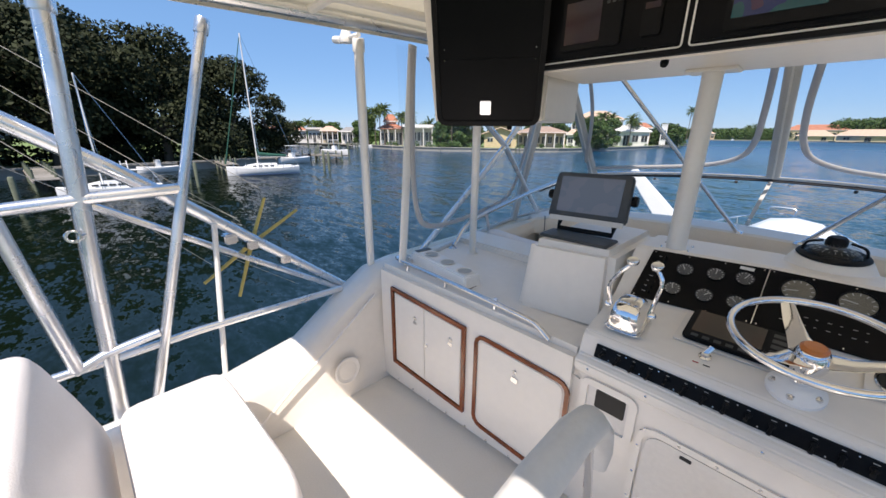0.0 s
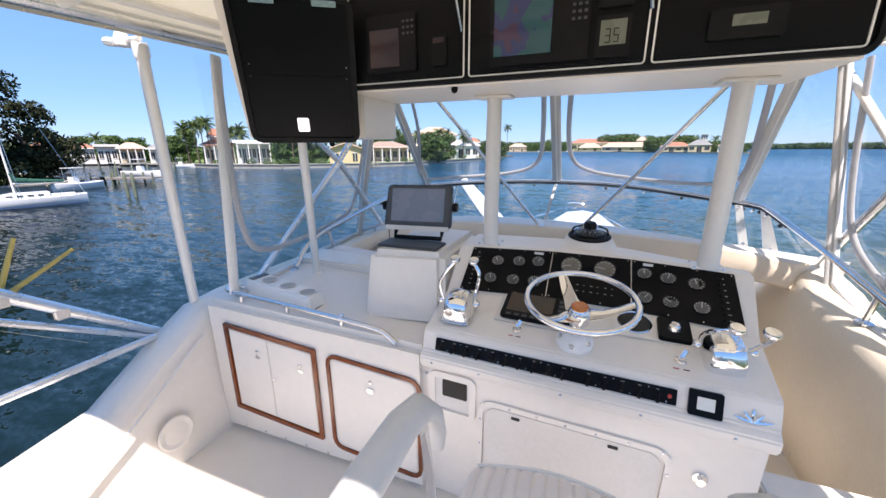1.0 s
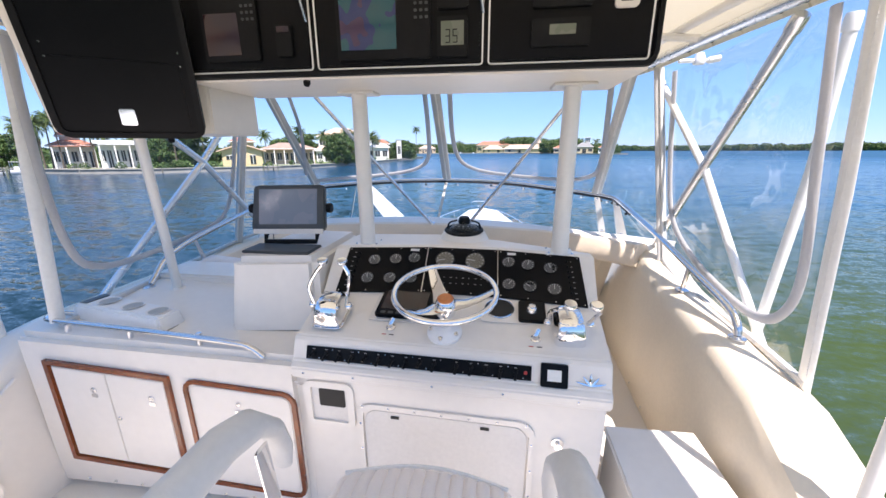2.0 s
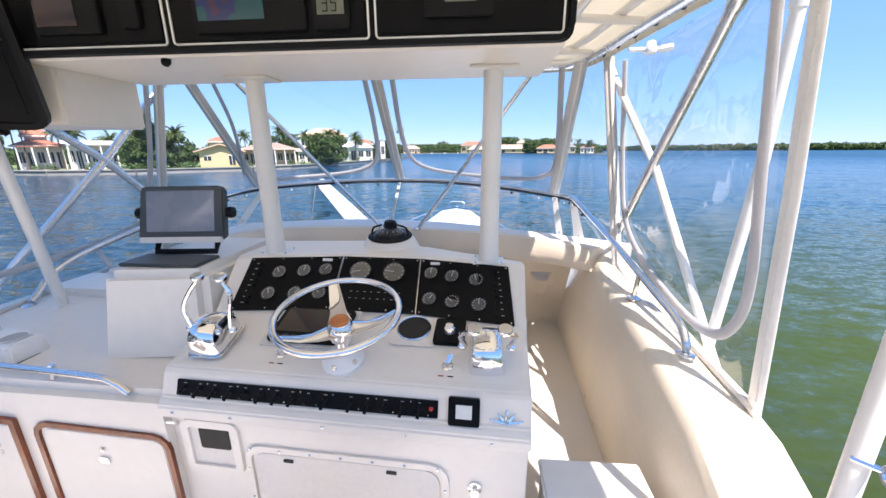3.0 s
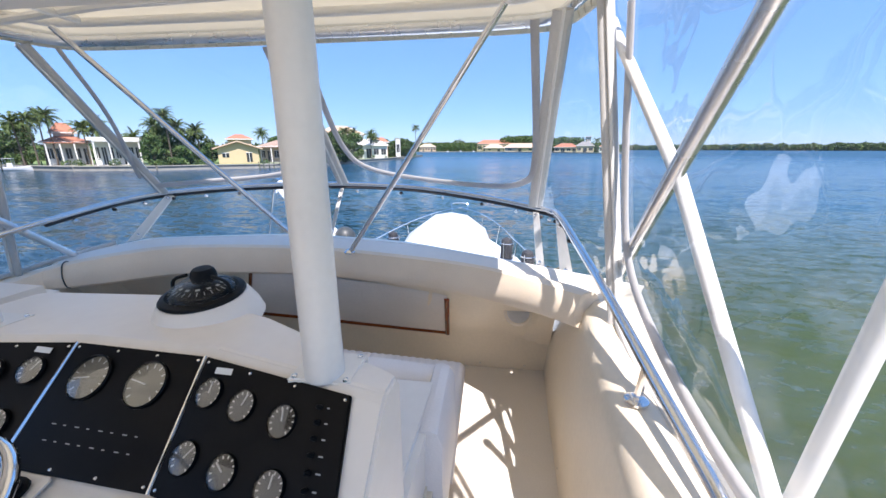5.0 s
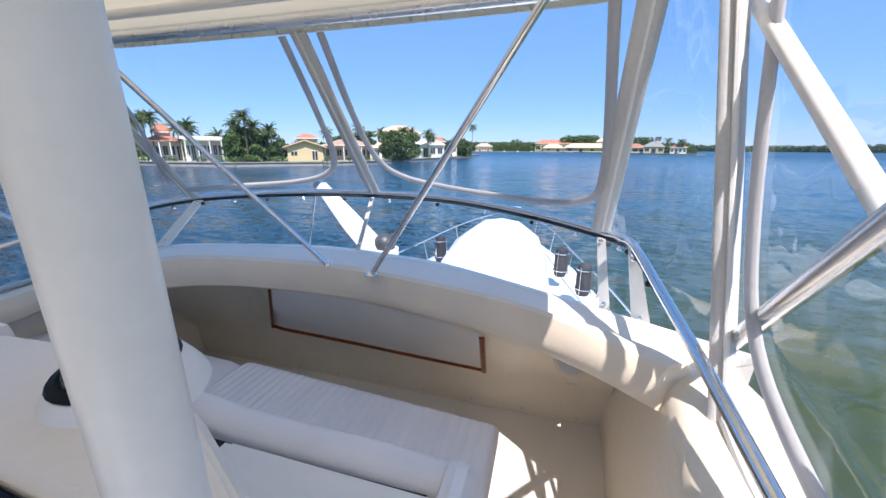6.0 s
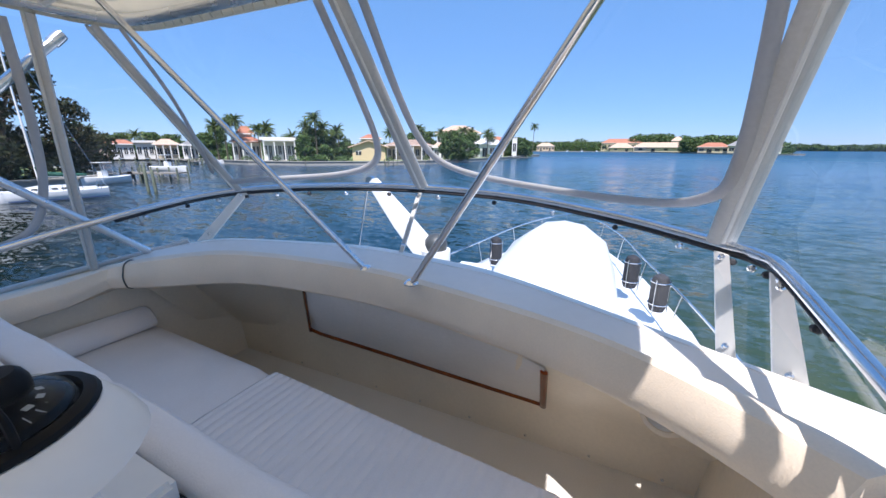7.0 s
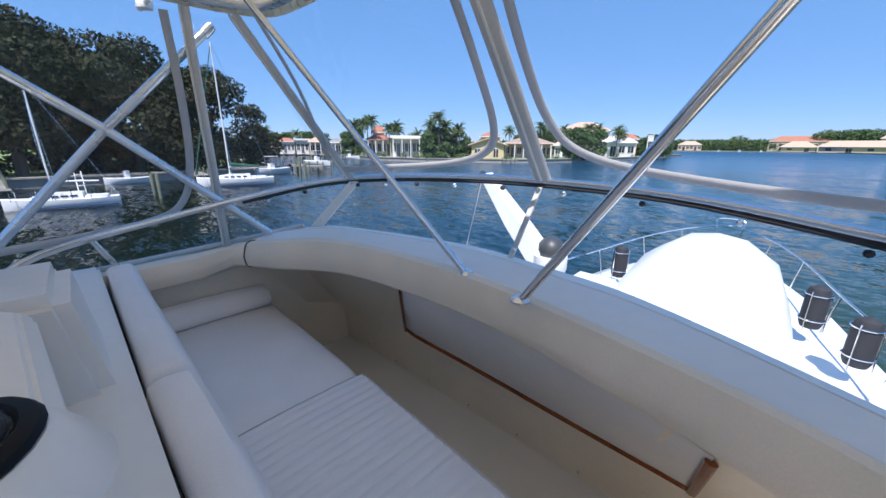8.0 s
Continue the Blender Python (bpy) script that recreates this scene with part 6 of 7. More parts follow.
# the cushion turns the corner and runs aft beside the console
part("backrest_return", loft([[Vector((0.72 + a, y, 0.42 + (z - 0.42) * k_)) for a, z in ((0.0, 0.42), (0.0, 0.765), (0.012, 0.793), (0.035, 0.80), (0.06, 0.79), (0.074, 0.755), (0.08, 0.46), (0.07, 0.42))] for y, k_ in ((1.86, 0.8), (1.875, 0.97), (1.95, 1.0), (2.12, 1.0), (2.18, 0.99), (2.22, 0.9))]), VINYL, lg, "white vinyl return of the backrest", smooth=True)
part("wall_cushion", loft([curve([Vector((-1.60 + (x + 1.60) * s_, y, 0.46 + (z - 0.46) * s_)) for x, z in ((-1.60, 0.455), (-1.53, 0.455), (-1.500, 0.475), (-1.505, 0.515), (-1.545, 0.562), (-1.60, 0.575))], 3) for y, s_ in ((2.22, 1.0), (2.5, 1.02), (2.80, 1.0), (2.83, 0.9), (2.84, 0.7))]), VINYL, lg, smooth=True)
part("counter_back", hexa(bmesh.new(), [(-1.66, 1.86, 0.36), (0.10, 1.86, 0.36), (0.10, 2.087, 0.36), (-1.66, 2.121, 0.36), (-1.66, 1.86, 0.845), (0.10, 1.86, 0.835), (0.10, 2.087, 0.835), (-1.66, 2.121, 0.845)]), GEL, lg, "white ledge behind the backrest", bevel=0.012)
# dark sheet added in the gap where only shade lies
part("gap_shade", box((-1.60, 2.06, 0.40), (0.70, 2.125, 0.762)), RUBBER, lg, "dark sheet standing for the shade between ledge and cushions")

# teak-trimmed locker and speaker on the forward bulkhead
lk = thing("bulkhead_locker", (-0.1, 3.3, 0.3), "flush locker panel with teak trim in the bulkhead", "locker")


def wall_pt(x, z, out=0.0):
    """A point on the bulkhead's inner face."""
    p = min(ARC, key=lambda q: abs(q.x - x))
    y = 3.375 + (lean_top(p) - 3.375) * max(z - 0.26, 0) / 0.495
    return Vector((x, y - out * 0.85, z + out * 0.5))


BN = Vector((0, -0.85, 0.5)).normalized()
LOW = lambda x: 0.352 - 0.066 * (x + 0.80)
xs = [-0.80 + 1.44 * k / 16 for k in range(17)]


def lock_pt(x, h, out=0.0):
    """On the locker door: h from its lower trim (0) to the roll (1); the port end leans inboard."""
    return wall_pt(x + 0.225 * h * max(0.0, -x - 0.1) / 0.70 + 0.03 * h * max(0.0, x) / 0.64, LOW(x) + 0.40 * h, out)


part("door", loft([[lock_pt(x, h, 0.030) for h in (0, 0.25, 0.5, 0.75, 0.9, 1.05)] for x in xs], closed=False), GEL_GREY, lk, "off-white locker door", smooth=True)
part("trim", tube([lock_pt(x, 0, 0.034) for x in xs], 0.015, 8, flat=(0.6, 1.0, (0, 0, 1))), TEAK, lk, "varnished teak trim")
for x, hi in ((-0.80, 0.97), (0.64, 0.95)):
    a, b = lock_pt(x, -0.03, 0.040), lock_pt(x, hi, 0.040)
    part("trim", tube([a, lerp(a, b, 0.5), b], 0.016, 8, flat=(1.0, 0.6, (0, -0.85, 0.5))), TEAK, lk, "varnished teak trim")
for x in (1.09, -1.26):
    sk = thing("speaker", (x, 3.08, 0.5), "round white bulkhead speaker", "speaker", "bulkhead speakers")
    a = wall_pt(x, 0.555 if x > 0 else 0.50, 0.006)
    part("ring", lathe([(0.085, -0.01), (0.085, 0.005), (0.07, 0.008), (0.066, 0.004)], a, BN, 24), CREAM, sk, smooth=True)
    part("grille", lathe([(0.068, 0.004), (0.04, 0.006), (0.001, 0.007)], a, BN, 24), SPEAKER, sk, smooth=True)
sp_ = thing("speaker", (-1.67, 0.93, 0.2), "round white speaker in the port coaming", "speaker", "bulkhead speakers")
part("ring", lathe([(0.085, 0), (0.084, 0.004), (0.076, 0.006), (0.072, 0.003)], (-1.668, 0.93, 0.20), (1, 0, 0.08), 24), GEL, sp_, smooth=True)
part("grille", lathe([(0.073, 0.002), (0.04, 0.004), (0.001, 0.0045)], (-1.668, 0.93, 0.20), (1, 0, 0.08), 24), GEL, sp_, smooth=True)

# ---- aft seating ----
st = thing("starboard_seat_box", (0.96, 1.15, 0), "white fibreglass seat box beside the helm", "seat box")
part("box", hexa(bmesh.new(), [(0.78, 0.5, 0), (1.14, 0.5, 0), (1.16, 1.42, 0), (0.80, 1.42, 0), (0.78, 0.5, 0.385), (1.14, 0.5, 0.385), (1.16, 1.42, 0.385), (0.80, 1.42, 0.385)]), GEL, st, bevel=0.012)
part("lid", hexa(bmesh.new(), [(0.77, 0.5, 0.388), (1.13, 0.5, 0.388), (1.15, 1.43, 0.388), (0.79, 1.43, 0.388), (0.77, 0.5, 0.41), (1.13, 0.5, 0.41), (1.15, 1.43, 0.41), (0.79, 1.43, 0.41)]), GEL, st, bevel=0.008)

chair = thing("helm_chair", (0.12, 0.6, 0), "white vinyl helm chair with grey padded arms on a chrome pedestal", "chair")
part("pedestal", lathe([(0.16, 0), (0.16, 0.02), (0.06, 0.05), (0.05, 0.5)], (0.12, 0.62, 0), seg=20), CHROME, chair, smooth=True)
rings = []
for i in range(85):
    t = i / 84
    x = -0.145 + 0.53 * t
    e = min(t, 1 - t) * 0.53
    pin = 1 if e > 0.04 else 0.6 + 0.4 * math.sqrt(e / 0.04)
    yf = 0.90 + 0.05 * math.sin(math.pi * t)
    dz = 0.009 * abs(math.sin(math.pi * 14 * t)) ** 0.6
    rings.append([Vector((x, y, 0.5 + (z - 0.5) * pin + (dz if z > 0.6 else 0))) for y, z in ((0.40, 0.5), (0.40, 0.6), (0.45, 0.62), (0.65, 0.625), (yf - 0.08, 0.625), (yf - 0.02, 0.605), (yf, 0.57), (yf - 0.01, 0.51), (yf - 0.05, 0.5))])
part("seat", loft(rings), VINYL, chair, "pleated white vinyl seat", smooth=True)
part("piping", tube([(-0.12 + 0.48 * k / 12, 0.895 + 0.05 * math.sin(math.pi * k / 12), 0.607) for k in range(13)], 0.006, 6), PIPING, chair, smooth=True)
part("backrest", loft([[Vector((x, y - 0.10, z)) for y, z in ((0.42, 0.62), (0.44, 0.9), (0.42, 0.94), (0.36, 0.95), (0.34, 0.9), (0.36, 0.62))] for x in (-0.12, -0.1, 0.34, 0.36)]), VINYL, chair, smooth=True)
for sd, xa, dz in ((-1, -0.192, 0.015), (1, 0.445, -0.01)):
    rings = []
    for (y, z), w, h in zip(((0.18, 0.965), (0.28, 0.985), (0.42, 1.0), (0.56, 1.0), (0.645, 0.975), (0.70, 0.92), (0.725, 0.85), (0.722, 0.80)), (0.03, 0.037, 0.037, 0.036, 0.035, 0.034, 0.032, 0.026), (0.03, 0.04, 0.042, 0.042, 0.04, 0.035, 0.03, 0.02)):
        rings.append([Vector((xa + w * math.cos(a) * sd, y + h * 0.4 * math.sin(a) * (1 if z < 0.93 else 0.2), z + dz + h * math.sin(a) * (0.9 if z > 0.93 else 0.5))) for a in (k * math.pi / 6 for k in range(12))])
    arm = part("arm", loft(rings), GREY_PLASTIC, chair, "grey padded arm", smooth=True)
    part("arm_bracket", tube([(xa, 0.66, 0.90 + dz), (xa + 0.02 * -sd, 0.66, 0.70), (xa - 0.06 * sd, 0.62, 0.56)], 0.014, 8, flat=(1.6, 0.4, (1, 0, 0))), CHROME, arm, smooth=True)

bench = thing("aft_bench", (-1.3, 0.0, 0), "white vinyl bench cushions in full sun", "bench")
part("base", box((-1.16, -0.75, 0), (-0.82, 0.22, 0.40)), GEL, bench, bevel=0.01)


def pillow(pts):
    """A puffy upholstered block from its 8 corners, with rolled edges."""
    q = [Vector(p) for p in pts]

    def at(u, v, w):
        lo = lerp(lerp(q[0], q[1], u), lerp(q[3], q[2], u), v)
        hi = lerp(lerp(q[4], q[5], u), lerp(q[7], q[6], u), v)
        return lerp(lo, hi, w)

    rings = []
    for w, s_ in ((0.0, 0.90), (0.04, 0.96), (0.14, 1.0), (0.5, 1.02), (0.84, 1.0), (0.95, 0.965), (0.99, 0.92), (1.02, 0.8), (1.035, 0.5), (1.04, 0.02)):
        ring = []
        for k in range(32):
            a = 2 * math.pi * k / 32
            ca, sa = math.cos(a), math.sin(a)
            x = math.copysign(abs(ca) ** 0.28, ca)
            y = math.copysign(abs(sa) ** 0.28, sa)
            ring.append(at(0.5 + 0.5 * x * s_, 0.5 + 0.5 * y * s_, w))
        rings.append(ring)
    return loft(rings)


part("seat_cushion", pillow([(-1.66, -0.045, 0.40), (-0.83, -0.045, 0.40), (-0.83, 0.31, 0.40), (-1.66, 0.31, 0.40), (-1.66, -0.06, 0.55), (-0.84, -0.06, 0.55), (-0.84, 0.31, 0.55), (-1.66, 0.31, 0.55)]), VINYL, bench, "thick white vinyl cushion", smooth=True)
part("back_cushion", pillow([(-1.74, -0.36, 0.42), (-0.95, -0.36, 0.42), (-0.95, -0.085, 0.42), (-1.74, -0.075, 0.42), (-1.74, -0.46, 0.85), (-0.97, -0.46, 0.85), (-0.97, -0.20, 0.85), (-1.74, -0.20, 0.85)]), VINYL, bench, "thick white vinyl backrest", smooth=True)

def stitched(p0, p1, p2, label="stitched seam"):
    part("seam", tube(curve([p0, p1, p2], 8), 0.004, 6), PIPING, bench, label, smooth=True)


stitched((-1.70, -0.335, 0.868), (-1.35, -0.335, 0.872), (-1.02, -0.335, 0.868))
stitched((-1.60, 0.285, 0.545), (-1.25, 0.296, 0.548), (-0.90, 0.285, 0.545))

# screws along the foot of the bulkhead and the port coaming, and a moulded crease
fx = thing("bulkhead_screws", (0, 3.36, 0.02), "small screw heads along the foot of the bulkhead", "screws", kind="stuff")
bm = bmesh.new()
for k in range(9):
    lathe([(0.008, 0), (0.006, 0.004), (0.002, 0.006)], (-1.3 + k * 0.31, 3.376, 0.035), (0, -1, 0.1), 8, bm)
for k in range(6):
    lathe([(0.008, 0), (0.006, 0.004), (0.002, 0.006)], (1.222 + 0.02 * k, 2.05 + 0.24 * k, 0.04), (-1, 0, 0.1), 8, bm)
for k in range(8):
    lathe([(0.008, 0), (0.006, 0.004), (0.002, 0.006)], (-1.55 + k * 0.14, 1.214, 0.05), (0, -1, 0), 8, bm)
part("heads", bm, STEEL, fx)
cr = thing("coaming_moulding", (-1.65, 0.8, 0.3), "raised moulded line on the port coaming", "moulding")
part("bead", tube(curve([(-1.676, 0.40, 0.10), (-1.682, 0.62, 0.26), (-1.69, 0.82, 0.37), (-1.70, 1.02, 0.50), (-1.71, 1.18, 0.60)], 5), 0.008, 8), GEL, cr, smooth=True)

# ---- shores, trees, houses, boats ----
LAND = -2.55


def land(name, poly, z, label):
    ob = structure(name, prism(poly, SEA - 1.0, z), GRASS, label, "land")
    return ob


def seawall(pts, name, label):
    bm = bmesh.new()
    for a, b in zip(pts, pts[1:]):
        a, b = Vector((*a, 0)), Vector((*b, 0))
        d = (b - a).normalized()
        nrm = Vector((d.y, -d.x, 0))
        hexa(bm, [Vector((*(a + nrm * s).xy, z)) if e == 0 else Vector((*(b + nrm * s).xy, z)) for z in (SEA - 0.8, LAND + 0.1) for e, s in ((0, 0.5), (1, 0.5), (1, -0.4), (0, -0.4))])
        hexa(bm, [Vector((*(a + nrm * s).xy, z)) if e == 0 else Vector((*(b + nrm * s).xy, z)) for z in (LAND + 0.1, LAND + 0.28) for e, s in ((0, 0.75), (1, 0.75), (1, -0.5), (0, -0.5))])
    structure(name, bm, SEAWALL, label, "seawall")


BANK = [(-57, -160), (-58, -20), (-59, 10), (-61, 24), (-66, 30), (-110, 36), (-220, 40)]
land("near_bank", BANK + [(-260, 40), (-260, -160)], LAND, "shaded grassy bank under the oaks")
seawall(BANK, "near_seawall", "weathered concrete seawall below the oaks")
SHORE = [(-300, 130), (-200, 100), (-150, 84), (-134, 83), (-114, 77), (-93, 74), (-85, 76), (-76, 78), (-70, 84), (-59, 91), (-52, 102), (-49, 115), (-46, 138), (-43, 160), (-43, 190), (-44, 218), (-42, 232), (-60, 250), (-90, 260)]
land("far_bank", SHORE + [(-140, 330), (-360, 330)], LAND, "green lawns of the houses along the water")
seawall(SHORE, "far_seawall", "grey concrete seawall in front of the lawns")
FARSHORE = [(-420, 600), (-200, 545), (-100, 520), (-40, 560), (17, 560), (60, 488), (86, 425), (110, 396), (128, 388), (138, 396), (140, 430)]
land("distant_bank", FARSHORE + [(180, 700), (-420, 760)], LAND, "distant bank with red-roofed houses")
seawall(FARSHORE, "distant_seawall", "pale distant seawall")


def leaves(rng, blobs, per, size, squash=0.7):
    """Leaf clusters: small bent quads scattered through the shells of blobs (x, y, z, radius)."""
    vs, fs = [], []
    for x, y, z, r in blobs:
        m = max(6, int(per * r * r))
        d = rng.normal(size=(m, 3))
        d /= np.linalg.norm(d, axis=1)[:, None]
        rad = r * (0.55 + 0.5 * rng.random(m) ** 0.6)
        p = d * rad[:, None] * np.array([1, 1, squash]) + np.array([x, y, z])
        u = rng.normal(size=(m, 3)); u /= np.linalg.norm(u, axis=1)[:, None]
        v = np.cross(u, d + 0.4 * rng.normal(size=(m, 3))); v /= (np.linalg.norm(v, axis=1)[:, None] + 1e-6)
        s = size * (0.6 + 0.8 * rng.random(m))[:, None]
        quad = np.stack([p - u * s, p - v * s * 0.6, p + u * s, p + v * s * 0.6], axis=1).reshape(-1, 3)
        k = len(vs)
        vs.extend(quad.tolist())
        fs.extend([(k + 4 * i, k + 4 * i + 1, k + 4 * i + 2, k + 4 * i + 3) for i in range(m)])
    return vs, fs


def leaf_part(name, vs, fs, material, parent):
    o = ORIGIN[parent.name]
    me = bpy.data.meshes.new(name)
    me.from_pydata([(a - o.x, b - o.y, c - o.z) for a, b, c in vs], [], fs)
    me.materials.append(material)
    ob = new(name, me)
    ob.parent = parent
    ORIGIN[ob.name] = o
    return ob


def tree(x, y, h, r, seed, material, label, per=38, size=0.34, trunk=0.45, skirt=0.25, base=LAND):
    rng = np.random.default_rng(seed)
    t = thing("tree", (x, y, base), label, "tree", "shore trees")
    z0 = base
    bm = tube(curve([(x, y, z0 - 0.2), (x + 0.3, y + 0.2, z0 + h * 0.25), (x + rng.normal() * 0.6, y + rng.normal() * 0.6, z0 + h * 0.6)], 4), [trunk * (1 - 0.07 * i) for i in range(9)], 8)
    blobs = []
    for k in range(17):
        a = rng.random() * 6.283
        rr = r * (0.25 + 0.6 * rng.random())
        zz = z0 + h * (skirt + (0.82 - skirt) * rng.random())
        b = (x + rr * math.cos(a), y + rr * math.sin(a), zz)
        blobs.append((*b, r * (0.30 + 0.22 * rng.random())))
        if k < 6:
            tube([(x + 0.2, y + 0.1, z0 + h * 0.22), lerp((x, y, z0 + h * 0.3), b, 0.55), b], [trunk * 0.5, trunk * 0.3, 0.06], 6, bm)
    for a in (0.5, 2.6, 4.7):
        blobs.append((x + r * 0.3 * math.cos(a), y + r * 0.3 * math.sin(a), z0 + h - r * 0.27, r * 0.38))
    part("trunk", bm, BARK, t, smooth=True)
    leaf_part("crown", *leaves(rng, blobs, per, size), material, t)
    return t


# great oaks on the near bank
OAKS = ((-66, -62, 16, 10), (-64, -46, 17, 10.5), (-65, -30, 17.5, 10.5), (-63, -14, 17, 10), (-64, 0, 17.5, 9.5), (-65, 11, 17, 8.5), (-67, 20, 15.0, 6.5), (-70, 27.5, 10.5, 4.5), (-80, -38, 20, 11), (-79, -18, 21, 11), (-80, 3, 20, 10), (-82, 18, 17, 8))
for i, (x, y, h, r) in enumerate(OAKS):
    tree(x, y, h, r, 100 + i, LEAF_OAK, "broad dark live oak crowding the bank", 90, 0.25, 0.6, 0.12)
# undergrowth
ug = thing("undergrowth", (-63, -10, LAND), "dark shrubs below the oaks", "shrubs", kind="stuff")
rng = np.random.default_rng(7)
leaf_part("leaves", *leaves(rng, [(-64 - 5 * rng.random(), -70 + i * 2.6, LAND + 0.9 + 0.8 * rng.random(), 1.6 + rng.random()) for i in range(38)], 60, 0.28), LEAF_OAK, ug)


def palm(x, y, h, seed, n=30, fl=3.0, base=LAND):
    rng = np.random.default_rng(seed)
    p = thing("palm_tree", (x, y, base), "palm tree with a feathery crown", "palm", "palms")
    top = Vector((x + rng.normal() * 0.5, y + rng.normal() * 0.5, base + h))
    part("trunk", tube(curve([(x, y, base - 0.1), lerp((x, y, base), top, 0.5) + Vector((0.15, 0, 0)), top], 4), [0.20, 0.19, 0.17, 0.16, 0.15, 0.15, 0.14, 0.14, 0.13], 8), BARK, p, smooth=True)
    vs, fs = [], []
    for k in range(n):
        a = 2.4 * k + rng.random() * 0.5
        up = radians(82 - 118 * (k + 0.5) / n + rng.normal() * 8)
        L = fl * (0.75 + 0.35 * rng.random())
        d = Vector((math.cos(a), math.sin(a), 0))
        sd = Vector((-d.y, d.x, 0))
        c = Vector(top)
        for s in range(9):
            t = (s + 0.5) / 9
            g = up - t * t * radians(75)
            step = (d * math.cos(g) + Vector((0, 0, math.sin(g)))) * (L / 9)
            c = c + step
            w = L * 0.20 * math.sin(math.pi * (0.15 + 0.8 * t))
            for sg in (-1, 1):
                e = c + sd * sg * w * (0.7 + 0.5 * rng.random()) + step * 1.1 - Vector((0, 0, w * (0.5 + 0.5 * rng.random())))
                k0 = len(vs)
                vs += [tuple(c - step * 0.55), tuple(c + step * 0.55), tuple(e)]
                fs.append((k0, k0 + 1, k0 + 2))
    leaf_part("fronds", vs, fs, LEAF_PALM, p)


def polar(az, d):
    a = radians(az)
    return 0.8 + d * math.sin(a), 1.8 + d * math.cos(a)


def house(az0, az1, d, wall_h, roof_h, wall_m, roof_m, label, style="hip", depth=10.0, windows=5, porch=False, base=LAND, storeys=1, over=0.8):
    """A house whose front spans two bearings at one distance."""
    a, b = Vector((*polar(az0, d), base)), Vector((*polar(az1, d), base))
    u = (b - a); w = u.length; u.normalize()
    v = Vector((-u.y, u.x, 0))
    h = thing("house", lerp(a, b, 0.5), label, "house", "waterside houses")
    Z = Vector((0, 0, 1))

    def blk(x0, x1, y0, y1, z0, z1, bm=None):
        return hexa(bm or bmesh.new(), [a + u * x + v * y + Z * z for z in (z0, z1) for x, y in ((x0, y0), (x1, y0), (x1, y1), (x0, y1))])
    k = max(1.0, wall_h / (3.1 * storeys))
    wl = part("wall", blk(0, w, 0, depth, -0.3, wall_h), wall_m, h)
    if style == "flat":
        part("roof", blk(-over, w + over, -over * 1.5, depth + over, wall_h, wall_h + roof_h), roof_m, h)
    else:
        bm = bmesh.new()
        o = over
        c = [a + u * x + v * y + Z * wall_h for x, y in ((-o, -o), (w + o, -o), (w + o, depth + o), (-o, depth + o))]
        ins = min(depth * 0.5 + o, w * 0.45) if style == "hip" else 0.0
        r0, r1 = a + u * (ins - o) + v * depth * 0.5 + Z * (wall_h + roof_h), a + u * (w + o - ins) + v * depth * 0.5 + Z * (wall_h + roof_h)
        V = [bm.verts.new(p) for p in c + [r0, r1]]
        lo = [bm.verts.new(p - Z * 0.25) for p in c]
        for f in ((0, 1, 5, 4), (1, 2, 5), (2, 3, 4, 5), (3, 0, 4)):
            bm.faces.new([V[i] for i in f])
        bm.faces.new(lo[::-1])
        for i in range(4):
            j = (i + 1) % 4
            bm.faces.new((lo[i], lo[j], V[j], V[i]))
        part("roof", bm, roof_m, h)
        part("fascia", blk(-o, w + o, -o - 0.08, -o, wall_h - 0.3, wall_h + 0.05), W_WHITE, h)
    for s in range(storeys):
        zb = (0.9 + s * 3.0) * k
        for i in range(windows):
            x0 = w * (i + 0.5) / windows - min(1.1 * k, w / windows * 0.32)
            x1 = w * (i + 0.5) / windows + min(1.1 * k, w / windows * 0.32)
            low = 0.15 if (i % 3 == 1 and s == 0) else zb
            wn2 = part("window", blk(x0, x1, -0.06, 0.05, low, min(zb + 1.35 * k, wall_h - 0.3)), DARK_GLASS, h)
            part("frame", blk(x0 - 0.1, x1 + 0.1, -0.10, -0.065, min(zb + 1.35 * k, wall_h - 0.3), min(zb + 1.35 * k, wall_h - 0.3) + 0.12), W_WHITE, wn2)
            part("mullion", blk((x0 + x1) / 2 - 0.05, (x0 + x1) / 2 + 0.05, -0.09, -0.062, low, min(zb + 1.35 * k, wall_h - 0.3)), W_WHITE, wn2)
            part("sill", blk(x0 - 0.1, x1 + 0.1, -0.16, -0.065, low - 0.12, low), W_WHITE, wn2)
    if porch:
        part("porch_roof", blk(w * 0.02, w * 0.98, -3.2, -0.05, wall_h - 0.35, wall_h - 0.1), R_WHITE if roof_m in (R_WHITE, R_GREY) else roof_m, h)
        n_ = max(4, round(w / 2.6))
        for i in range(n_):
            x = w * (0.04 + 0.92 * i / (n_ - 1))
            part("column", blk(x - 0.14, x + 0.14, -3.1, -2.82, -0.2, wall_h - 0.34), W_WHITE, h)
        part("patio", blk(-0.5, w + 0.5, -4.6, -0.1, -0.3, 0.12), SEAWALL, h)
    return h


def seen(el, d, base=LAND):
    """Height over the lawn of what stands at an elevation in degrees, seen from the bridge."""
    return 1.45 + d * math.tan(radians(el)) - base


def villa(az0, az1, d, eave, ridge, wall_m, roof_m, label, style="hip", **k):
    house(az0, az1, d, seen(eave, d), seen(ridge, d) - seen(eave, d), wall_m, roof_m, label, style, **k)


